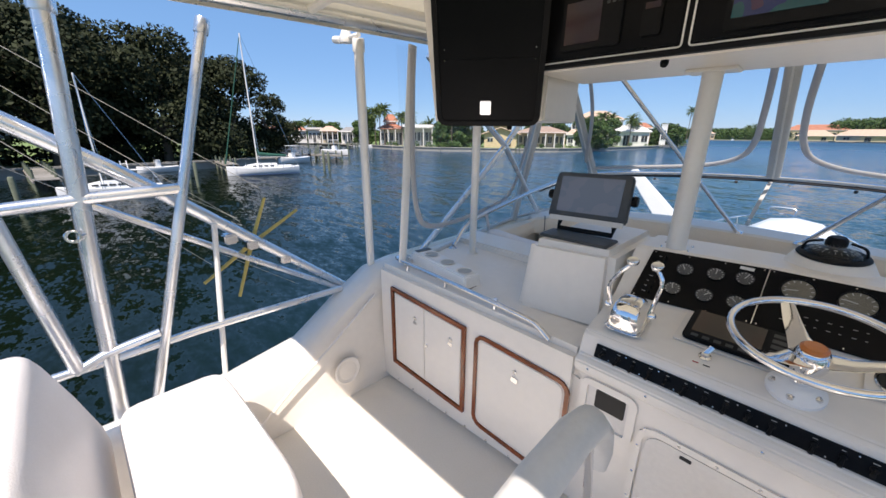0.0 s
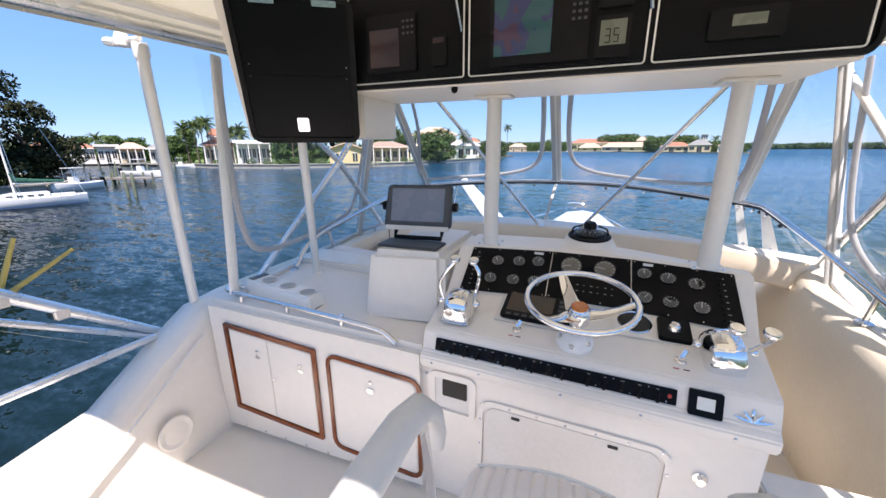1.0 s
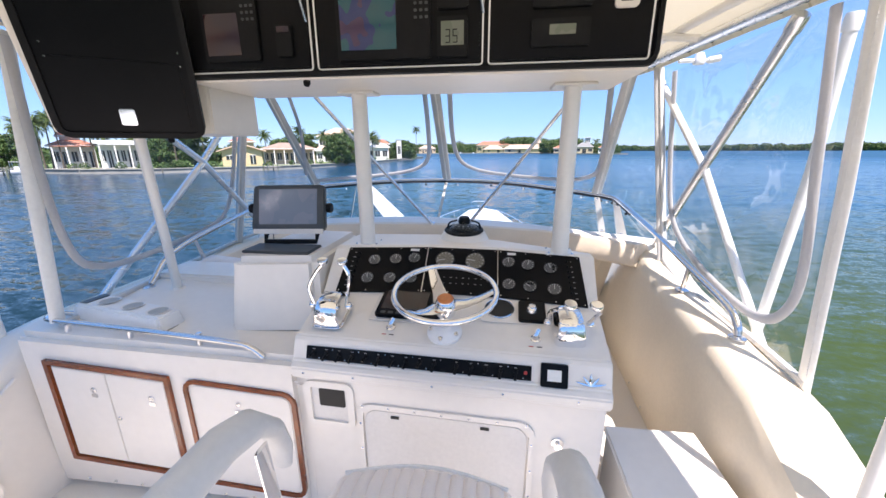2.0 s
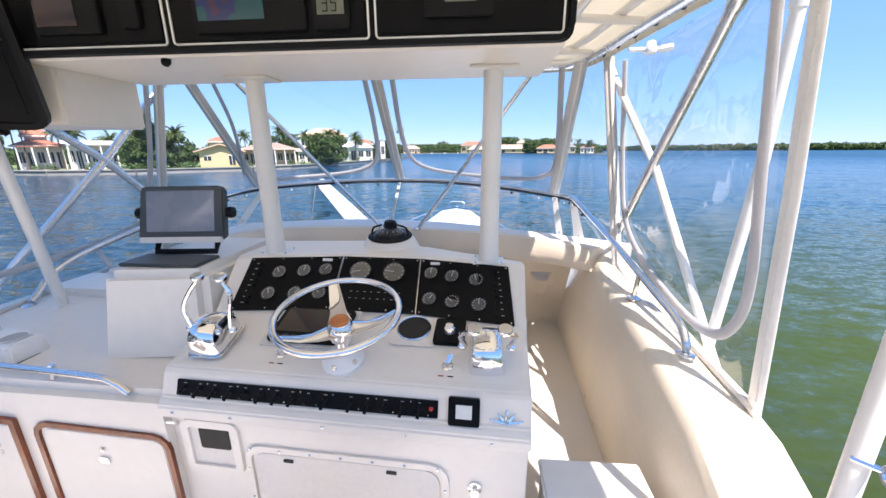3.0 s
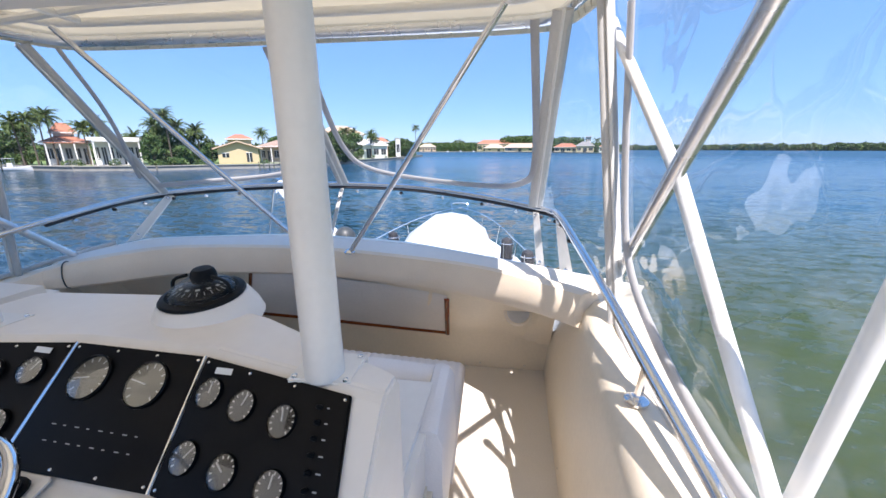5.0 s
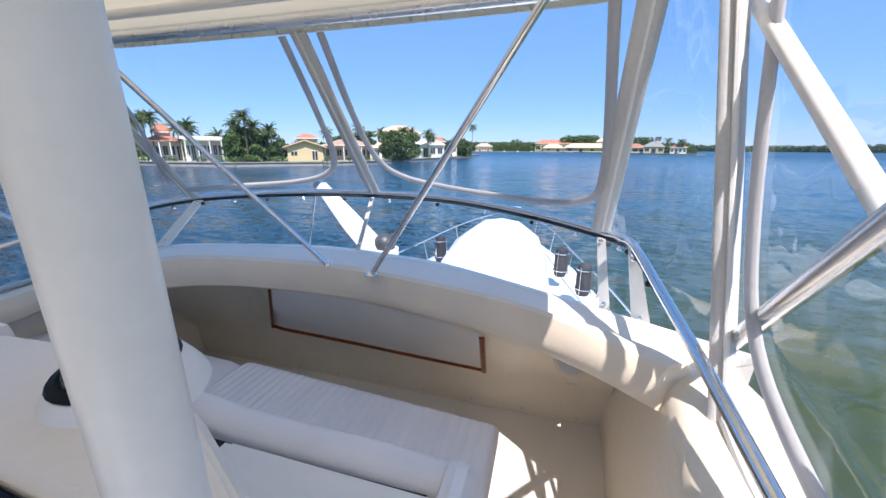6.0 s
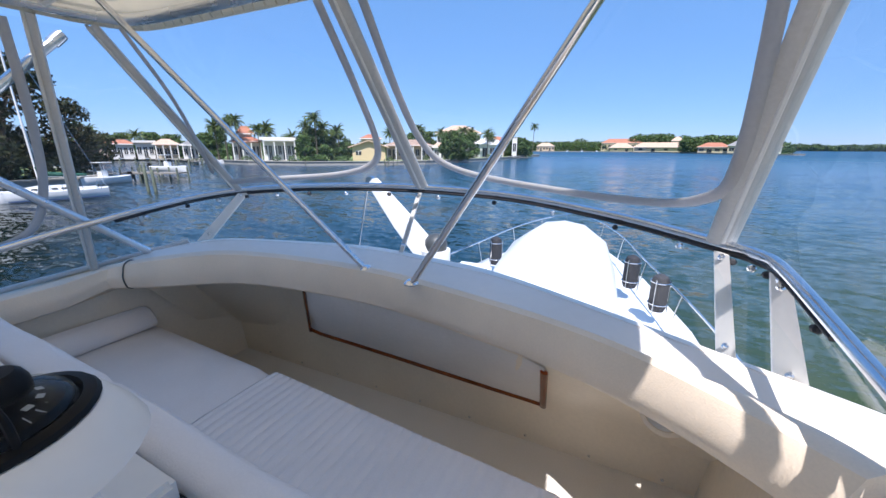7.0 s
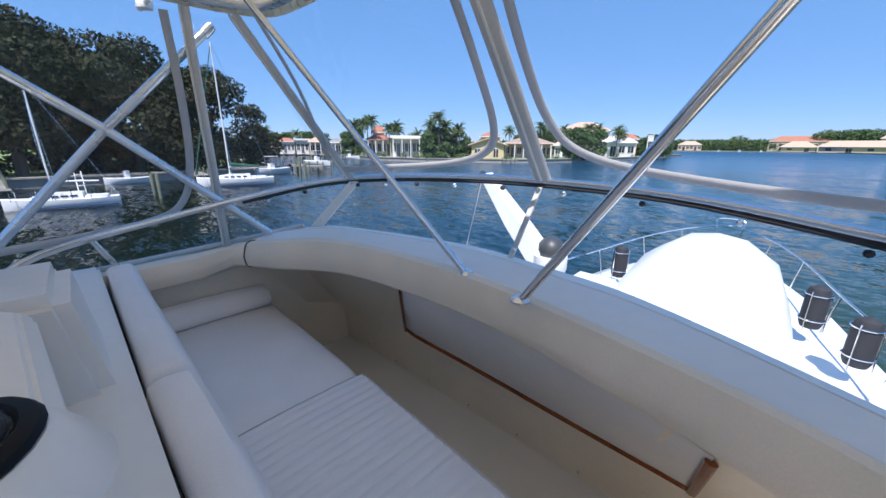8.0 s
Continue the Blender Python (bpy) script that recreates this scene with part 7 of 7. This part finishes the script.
villa(-69.5, -66.8, 178, 0.35, 0.95, W_PEACH, R_RED, "small peach house with a red tiled roof", depth=9, windows=4)
villa(-66.5, -64.5, 172, 0.3, 0.8, W_WHITE, R_RED, "low white house with a red roof", windows=4)
villa(-64.3, -62.6, 168, 0.45, 0.7, W_WHITE, R_WHITE, "low white house with a pale roof", "flat", windows=3)
villa(-62.5, -60.2, 160, 0.3, 0.95, W_TAN, R_PEACH, "tan house with a low tiled roof", windows=3, porch=True)
villa(-59.8, -57.3, 152, 0.25, 0.85, W_WHITE, R_GREY, "white house with a columned porch and grey roof", porch=True, windows=4)
villa(-54.3, -50.8, 134, 0.75, 1.5, W_WHITE, R_RED, "white columned house with a red pagoda roof", porch=True, windows=5)
villa(-53.4, -51.8, 138, 1.75, 2.75, W_WHITE, R_RED, "small upper storey with a peaked red roof", windows=3, depth=5, storeys=2)
villa(-50.6, -46.4, 126, 0.95, 1.3, W_WHITE, R_WHITE, "white flat-roofed house with tall glazed doors", "flat", porch=True, windows=7)
villa(-33.6, -26.7, 128, 0.35, 1.22, W_TAN, R_BROWN, "long low brown-roofed house with a screened porch", porch=True, windows=8)
villa(-37.2, -34.4, 160, 1.3, 1.95, W_PEACH, R_RED, "red tiled roof behind the yellow house", windows=3)
villa(-26.4, -24.4, 146, 0.1, 0.8, W_WHITE, R_PEACH, "small white house beside the round tree", windows=2, depth=6)
villa(-25.9, -19.2, 168, 2.1, 3.36, W_WHITE, R_PEACH, "large white two-storey house with a peach roof", storeys=2, windows=6, depth=14)
villa(-20.2, -15.8, 164, 0.55, 1.6, W_WHITE, R_WHITE, "white wing with a pale roof", windows=4)
villa(-17.8, -15.7, 186, 1.0, 1.7, W_PEACH, R_RED, "small house with an orange roof", windows=2)
villa(-14.5, -13.8, 182, 1.4, 1.5, W_WHITE, R_WHITE, "narrow white stair tower", "flat", windows=1, depth=2, over=0.1)
villa(-10.9, -8.4, 545, 0.3, 0.75, W_PEACH, R_PEACH, "distant peach house with a tiled roof", windows=6, depth=14)
villa(-2.1, 3.0, 620, 0.72, 1.3, W_TAN, R_RED, "distant house with a broad dark red roof", windows=6, depth=20)
villa(-0.9, 1.9, 585, 0.12, 0.72, W_TAN, R_PEACH, "distant tan house with a pale roof", windows=2, depth=16, over=2.0)
villa(2.1, 8.1, 530, 0.18, 0.8, W_TAN, R_PEACH, "distant house with a wide peach roof", windows=4, depth=16, over=2.0)
villa(6.3, 7.6, 600, 1.0, 1.5, W_PEACH, R_PEACH, "distant pink house above the trees", windows=2)
villa(9.3, 12.5, 455, 0.22, 0.76, W_TAN, R_RED, "distant tan house with a red roof", windows=4, depth=14, over=1.5)
villa(12.3, 14.7, 440, 0.4, 1.0, W_TAN, R_GREY, "distant white house with a grey roof", windows=3, depth=12)
villa(13.5, 14.2, 500, 1.6, 1.68, W_WHITE, R_WHITE, "distant white tower block above the trees", "flat", storeys=3, windows=3)
villa(15.4, 17.2, 425, 0.28, 0.72, W_WHITE, R_RED, "distant white house at the point", windows=4)

# the yellow house turns its gable to the water
gd, g0, g1 = 120, Vector((*polar(-39.0, 120), LAND)), Vector((*polar(-33.3, 120), LAND))
gu = (g1 - g0).normalized(); gv = Vector((-gu.y, gu.x, 0)); gw = (g1 - g0).length
ge, ga = seen(0.05, gd), seen(0.92, gd)
yel = thing("house", lerp(g0, g1, 0.5), "yellow stucco house with a wide brown gable", "house", "waterside houses")


def gable(x0, x1, y0, y1, lift, drop):
    """Pentagon section along the depth of the house."""
    sec = ((x0, drop), (x1, drop), (x1, ge + lift), (gw / 2, ga + lift), (x0, ge + lift))
    return loft([[g0 + gu * x + gv * y + Vector((0, 0, z)) for x, z in sec] for y in (y0, y1)])


part("wall", gable(0.9, gw - 0.9, 0, 11, 0.0, -0.3), W_YELLOW, yel)
for sg in (-1, 1):
    xa = 0 if sg < 0 else gw
    sec = ((xa - 0.3 * -sg, ge - 0.25), (gw / 2, ga + 0.02), (gw / 2, ga + 0.35), (xa - 0.3 * -sg, ge + 0.08))
    part("roof", loft([[g0 + gu * x + gv * y + Vector((0, 0, z)) for x, z in sec] for y in (-1.0, 12)]), R_BROWN, yel)
    part("fascia", loft([[g0 + gu * x + gv * y + Vector((0, 0, z)) for x, z in sec] for y in (-1.12, -1.005)]), W_PEACH, yel)
for x0, x1, z0, z1 in ((0.16, 0.30, 0.42, 0.70), (0.66, 0.78, 0.10, 0.72)):
    wn3 = part("window", hexa(bmesh.new(), [g0 + gu * gw * x + gv * y + Vector((0, 0, ge * z)) for z in (z0, z1) for x, y in ((x0, -0.06), (x1, -0.06), (x1, 0.05), (x0, 0.05))]), DARK_GLASS, yel)
    part("frame", hexa(bmesh.new(), [g0 + gu * gw * x + gv * y + Vector((0, 0, ge * z)) for z in (z1, z1 + 0.04) for x, y in ((x0 - 0.01, -0.1), (x1 + 0.01, -0.1), (x1 + 0.01, -0.065), (x0 - 0.01, -0.065))]), W_WHITE, wn3)
    part("mullion", hexa(bmesh.new(), [g0 + gu * gw * x + gv * y + Vector((0, 0, ge * z)) for z in (z0, z1) for x, y in (((x0 + x1) / 2 - 0.006, -0.09), ((x0 + x1) / 2 + 0.006, -0.09), ((x0 + x1) / 2 + 0.006, -0.062), ((x0 + x1) / 2 - 0.006, -0.062))]), W_WHITE, wn3)

for i, (az, d, top, r) in enumerate(((-45.4, 118, 1.7, 3.0), (-44.3, 121, 2.6, 3.4), (-42.9, 120, 2.5, 3.4), (-41.8, 124, 1.6, 2.6), (-40.2, 122, 1.8, 2.6), (-39.4, 128, 1.3, 2.0), (-24.3, 124, 2.3, 4.2), (-23.2, 126, 2.6, 4.4), (-22.0, 126, 2.1, 4.0), (-20.6, 150, 2.2, 3.6), (-14.0, 188, 1.6, 4), (-13.2, 192, 1.5, 3.6), (-12.6, 196, 1.2, 3),
                                   (-57.0, 150, 1.8, 4), (-55.9, 146, 2.6, 4), (-67.5, 200, 1.4, 5), (-65.2, 196, 1.6, 5), (-62.9, 186, 1.7, 5), (-60.6, 185, 1.5, 5), (-31, 175, 1.7, 5), (-29.5, 178, 2.2, 5), (-28, 180, 1.8, 5), (-47.5, 160, 1.5, 4), (-26.8, 176, 2.4, 5), (-18.0, 205, 1.7, 5), (-16.6, 210, 1.5, 5))):
    tree(*polar(az, d), seen(top, d), r, 300 + i, LEAF_GREEN, "rounded green garden tree on the far lawn", 55, 0.34, 0.22, 0.10)
for i, (az, d, top) in enumerate(((-43.6, 117, 4.6), (-44.6, 120, 3.5), (-42.6, 120, 3.4), (-40.4, 122, 2.95), (-41.0, 124, 2.2), (-56.0, 132, 3.2), (-55.0, 131, 3.5), (-54.4, 134, 3.9), (-53.6, 132, 4.0), (-50.2, 130, 3.2), (-51.0, 131, 2.9), (-49.7, 131, 2.7), (-33.0, 150, 2.6), (-28.6, 165, 3.3), (-28.0, 168, 2.8), (-21.6, 150, 3.0), (-20.9, 152, 2.8), (-18.2, 160, 2.6), (-17.5, 165, 2.2), (-11.5, 226, 3.4), (-68.0, 172, 2.2), (-69.0, 176, 2.6), (-64.0, 178, 1.7), (-46.6, 140, 2.0), (-25.4, 152, 2.7))):
    palm(*polar(az, d), seen(top, d) - 1.6, 500 + i, 34, 3.2)
for i, (az, d, top) in enumerate(((-5.4, 575, 1.25), (-4.8, 580, 1.3), (-4.2, 576, 1.15), (4.3, 545, 1.1), (15.0, 430, 1.4), (16.4, 425, 1.25), (16.8, 428, 1.1))):
    palm(*polar(az, d), seen(top, d) - 2.5, 560 + i, 26, 5.2)

# wooded skylines far off
def woods(name, blobs, per, size, material, label):
    w = thing(name, (blobs[0][0], blobs[0][1], LAND), label, "woods", kind="stuff")
    leaf_part("leaves", *leaves(np.random.default_rng(len(blobs)), blobs, per, size, 0.8), material, w)


rng = np.random.default_rng(11)
def skyline(az):
    """Elevation of the tree tops along the distant bank."""
    if 1.7 < az < 6.4:
        return 1.95
    if 7.4 < az < 12.7:
        return 1.7
    return 1.0 if az < 14 else 0.85


far_woods = []
for i in range(230):
    az = -12.5 + 30.0 * i / 229
    d = 470 + 20 * rng.random() if az > 8 else 625 + 25 * rng.random()
    r = 6.0 + 3.5 * rng.random()
    top_z = 1.45 + d * math.tan(radians(skyline(az) * (0.72 + 0.28 * rng.random())))
    for z in (top_z - r * 0.8, (top_z - r * 0.8 + LAND) * 0.5):
        far_woods.append((*polar(az, d), z, r))
woods("distant_trees", far_woods, 5, 1.0, LEAF_GREEN, "green trees behind the distant houses")
woods("garden_hedges", [(*polar(-72 + 59.5 * i / 170, 190 + 30 * rng.random()), LAND + 1.6 + 3.4 * rng.random() * (1.0 if i % 9 < 5 else 0.4), 2.8 + 2.4 * rng.random()) for i in range(171)], 12, 0.6, LEAF_GREEN, "trees and hedges behind the far houses")
woods("lawn_shrubs", [(*polar(az, d), LAND + 0.6, 0.9 + 0.6 * rng.random()) for az, d in ((-45, 116), (-44, 117), (-40.5, 113), (-39.8, 112), (-53, 131), (-52, 130), (-33, 114), (-30, 116), (-27.5, 117), (-26, 122), (-24.5, 140), (-23, 143), (-21.5, 146), (-20.5, 150), (-18, 160), (-16, 165), (-57, 138), (-49, 121), (-47, 120))], 90, 0.22, LEAF_GREEN, "low clipped shrubs on the lawns")
mang = [(*polar(16 + 134 * i / 420, 1250 + 60 * math.sin(i * 0.07) + 30 * rng.random()), SEA + 5.0 + 4.0 * rng.random(), 9 + 4 * rng.random()) for i in range(421)]
woods("mangrove_shore", mang, 2.2, 1.9, LEAF_MANGROVE, "low green mangrove shore across the bay")
back = [(*polar(150 + 120 * i / 200, 600 + 60 * rng.random()), SEA + 4 + 4 * rng.random(), 8 + 4 * rng.random()) for i in range(201)]
woods("astern_shore", back, 2.0, 1.6, LEAF_MANGROVE, "low wooded shore astern")

# pilings and docks
def piling(x, y, h, group="mooring pilings", r=0.16):
    p = thing("piling", (x, y, SEA - 0.5), "weathered greenish timber mooring piling", "piling", group)
    part("post", lathe([(r, 0), (r, h * 0.5), (r * 0.95, h + 0.45), (r * 0.7, h + 0.52)], (x, y, SEA - 0.5), seg=10), PILE, p, smooth=True)
    return p


for x, y, h in ((-45.9, 24.6, 2.6), (-45.3, 25.0, 2.4), (-39.7, 8.5, 2.2), (-43.0, 8.6, 2.0), (-33.0, -2.2, 2.3), (-69, 36, 2.4), (-72, 40, 2.4), (-66, 34, 2.2), (-84, 52, 2.2), (-92, 60, 2.0), (-78, 46, 2.3)):
    piling(x, y, h)
for i in range(12):
    piling(*polar(-66 + i * 1.4, 132 + 3 * (i % 3)), 1.9, "far dock pilings")


def dock(x, y, length, width, turn, label):
    d = thing("dock", (x, y, SEA), label, "dock", "docks")
    m = Matrix.Translation((x, y, 0)) @ Matrix.Rotation(radians(turn), 4, "Z")
    for i in range(int(length / 0.5)):
        part("plank", box((i * 0.5, -width / 2, SEA + 1.0), (i * 0.5 + 0.46, width / 2, SEA + 1.06)), PLANK, d, xf=m)
    for i in range(int(length / 3) + 1):
        for s in (-1, 1):
            part("pile", lathe([(0.13, 0), (0.12, 2.6)], (i * 3, s * (width / 2 - 0.1), SEA - 0.8), seg=8), PILE, d, xf=m)
    for s in (-1, 1):
        part("stringer", box((0, s * width / 2 - 0.06, SEA + 0.82), (length, s * width / 2 + 0.06, SEA + 0.98)), PLANK, d, xf=m)


dock(-58, -2, 14, 1.6, 4, "grey timber dock on the near bank")
dock(-61, 16, 10, 1.4, -6, "grey timber dock beside the sailboat")
dock(-68, 33, 9, 2.4, 22, "low timber dock at the canal mouth")
dock(*polar(-33.6, 103), 4, 2, 70, "small timber dock by the yellow house")
dock(*polar(-14.2, 165), 7, 2, -20, "small timber dock at the point")
dock(*polar(-58, 128), 7, 2, -50, "timber dock with a boat lift")


def hull_shape(L, B, H, sheer=0.25, tuck=0.5):
    rings = []
    for i in range(13):
        t = i / 12
        w = B / 2 * (math.sin(math.pi * min(1, (0.22 + 0.78 * t)) ** 1.15) ** 0.75 if t < 1 else 0.02)
        if t < 0.35:
            w = B / 2 * (0.30 + 0.70 * math.sin(math.pi / 2 * t / 0.35))
        w = max(w, 0.03)
        zt = H * (1 + sheer * (t - 0.35) ** 2 * 2)
        x = (t - 0.5) * L
        rings.append([Vector((x, a * w, z)) for a, z in ((-1, zt), (-0.98, zt * 0.6), (-0.8, 0.05), (-0.3, -0.4), (0.3, -0.4), (0.8, 0.05), (0.98, zt * 0.6), (1, zt), (0.5, zt + 0.06), (-0.5, zt + 0.06))])
    return loft(rings)


def sailboat(x, y, turn, L, label, mast_h, cover=True):
    s = thing("sailboat", (x, y, SEA), label, "sailboat", "moored sailboats")
    m = Matrix.Translation((x, y, SEA)) @ Matrix.Rotation(radians(turn), 4, "Z")
    B, H = L * 0.3, L * 0.105
    hl = part("hull", hull_shape(L, B, H), HULL, s, smooth=True, xf=m)
    part("boot_stripe", loft([[Vector((t * L, sgn * w, z)) for z in (0.06, 0.16)] for t, w, sgn in ((-0.48, B * 0.33, 1), (-0.2, B * 0.49, 1), (0.1, B * 0.47, 1), (0.35, B * 0.26, 1))], closed=False), HULL_BLUE, hl, xf=m)
    part("cabin", loft([[Vector((t * L, a * w, H + z)) for a, z in ((-1, 0), (-0.85, hh), (0.85, hh), (1, 0))] for t, w, hh in ((-0.18, B * 0.32, 0.5), (0.1, B * 0.3, 0.48), (0.24, B * 0.2, 0.3), (0.3, B * 0.1, 0.05))]), HULL, s, xf=m, bevel=0.03)
    for i in range(4):
        for sg in (-1, 1):
            part("portlight", box((-0.13 * L + i * L * 0.08, sg * B * 0.31 - 0.03, H + 0.16), (-0.13 * L + i * L * 0.08 + 0.4, sg * B * 0.31 + 0.03, H + 0.30)), DARK_GLASS, s, xf=m)
    part("cockpit_coaming", box((-0.4 * L, -B * 0.3, H), (-0.19 * L, B * 0.3, H + 0.22)), HULL, s, xf=m, bevel=0.03)
    part("mast", tube([(0.08 * L, 0, H), (0.08 * L, 0, mast_h)], 0.0085 * L, 8), PAINT, s, smooth=True, xf=m)
    part("spreader", tube([(0.08 * L, -0.8, mast_h * 0.55), (0.08 * L, 0.8, mast_h * 0.55)], 0.03, 6), PAINT, s, xf=m)
    bo = part("boom", tube([(0.07 * L, 0, H + 1.3), (-0.34 * L, 0, H + 1.25)], 0.06, 8), PAINT, s, smooth=True, xf=m)
    if cover:
        part("sail_cover", tube([(0.075 * L, 0, H + 2.2), (0.05 * L, 0, H + 1.6), (-0.1 * L, 0, H + 1.45), (-0.33 * L, 0, H + 1.35)], [0.10, 0.22, 0.2, 0.12], 8), GREEN_CLOTH, bo, "green canvas sail cover", smooth=True, xf=m)
        part("furled_jib", tube([(0.5 * L, 0, H + 0.5), (0.09 * L, 0, mast_h * 0.97)], [0.07, 0.04], 8), GREEN_CLOTH, s, "furled sail with a green edge", smooth=True, xf=m)
    for a, b in (((-0.49 * L, 0, H + 0.1), (0.08 * L, 0, mast_h)), ((0.05 * L, B * 0.46, H), (0.08 * L, 0.8, mast_h * 0.55)), ((0.05 * L, -B * 0.46, H), (0.08 * L, -0.8, mast_h * 0.55)), ((0.08 * L, 0.8, mast_h * 0.55), (0.08 * L, 0, mast_h)), ((0.08 * L, -0.8, mast_h * 0.55), (0.08 * L, 0, mast_h))):
        part("stay", tube([a, b], 0.018, 5), STEEL, s, xf=m)
    for i in range(6):
        t = -0.42 + i * 0.165
        for sg in (-1, 1):
            w = B / 2 * (0.92 if t < 0.2 else 0.62)
            part("stanchion", tube([(t * L, sg * w, H), (t * L, sg * w, H + 0.62)], 0.02, 5), STEEL, s, xf=m)
    return s


sailboat(-46.9, 17.2, -105, 8.0, "white sailboat with a green sail cover moored off the oaks", 15.2)
sailboat(-39.0, 2.5, -100, 6.4, "small white sailboat at the near dock", 8.9, False)


def skiff(x, y, turn, L, label, lift=0.0, top=True):
    s = thing("motorboat", (x, y, SEA), label, "motorboat", "moored motorboats")
    m = Matrix.Translation((x, y, SEA + lift)) @ Matrix.Rotation(radians(turn), 4, "Z")
    part("hull", hull_shape(L, L * 0.34, L * 0.12), HULL, s, smooth=True, xf=m)
    part("console", box((-0.06 * L, -0.4, L * 0.12), (0.06 * L, 0.4, L * 0.12 + 0.9)), HULL, s, xf=m, bevel=0.06)
    part("windshield", box((0.06 * L, -0.38, L * 0.12 + 0.9), (0.07 * L, 0.38, L * 0.12 + 1.25)), DARK_GLASS, s, xf=m)
    part("outboard", box((-0.56 * L, -0.2, 0.3), (-0.49 * L, 0.2, L * 0.12 + 0.55)), BLACK_MATT, s, xf=m, bevel=0.06)
    if top:
        part("top", box((-0.14 * L, -0.8, L * 0.12 + 1.9), (0.1 * L, 0.8, L * 0.12 + 1.98)), HULL, s, xf=m, bevel=0.03)
        for a in (-0.12, 0.08):
            for b in (-0.7, 0.7):
                part("leg", tube([(a * L, b, L * 0.12), (a * L, b, L * 0.12 + 1.9)], 0.03, 6), ALU, s, xf=m)


skiff(-58.0, 8.5, -85, 4.4, "low white motorboat moored under the oaks", 0.1, False)
skiff(-62, 27.5, -75, 7.0, "white motorboat at the canal dock")
skiff(-68, 39, 20, 6.5, "white motorboat on a lift", 0.8)
skiff(*polar(-57, 131), 40, 7, "small white motorboat on a far dock")
skiff(*polar(-6.6, 525), 80, 10, "distant white motorboat moored by the seawall")
skiff(*polar(-4.6, 545), 80, 11, "distant white motorboat moored by the seawall")
skiff(*polar(-2.6, 550), 80, 10, "distant white motorboat moored by the seawall", 0, False)
# swim ladder and rope near the small boat
lad = thing("boarding_ladder", (-39.3, 3.6, SEA + 0.8), "white boarding ladder on the dock", "ladder")
for s in (-0.2, 0.2):
    part("rail", tube([(-39.3, 3.6 + s, SEA + 0.8), (-39.9, 3.6 + s, SEA + 2.6)], 0.04, 6), PAINT, lad)
for i in range(4):
    part("rung", tube([(-39.4 - i * 0.15, 3.4, SEA + 1.1 + i * 0.42), (-39.4 - i * 0.15, 3.8, SEA + 1.1 + i * 0.42)], 0.03, 6), PAINT, lad)


def motions():
    pass


motions()
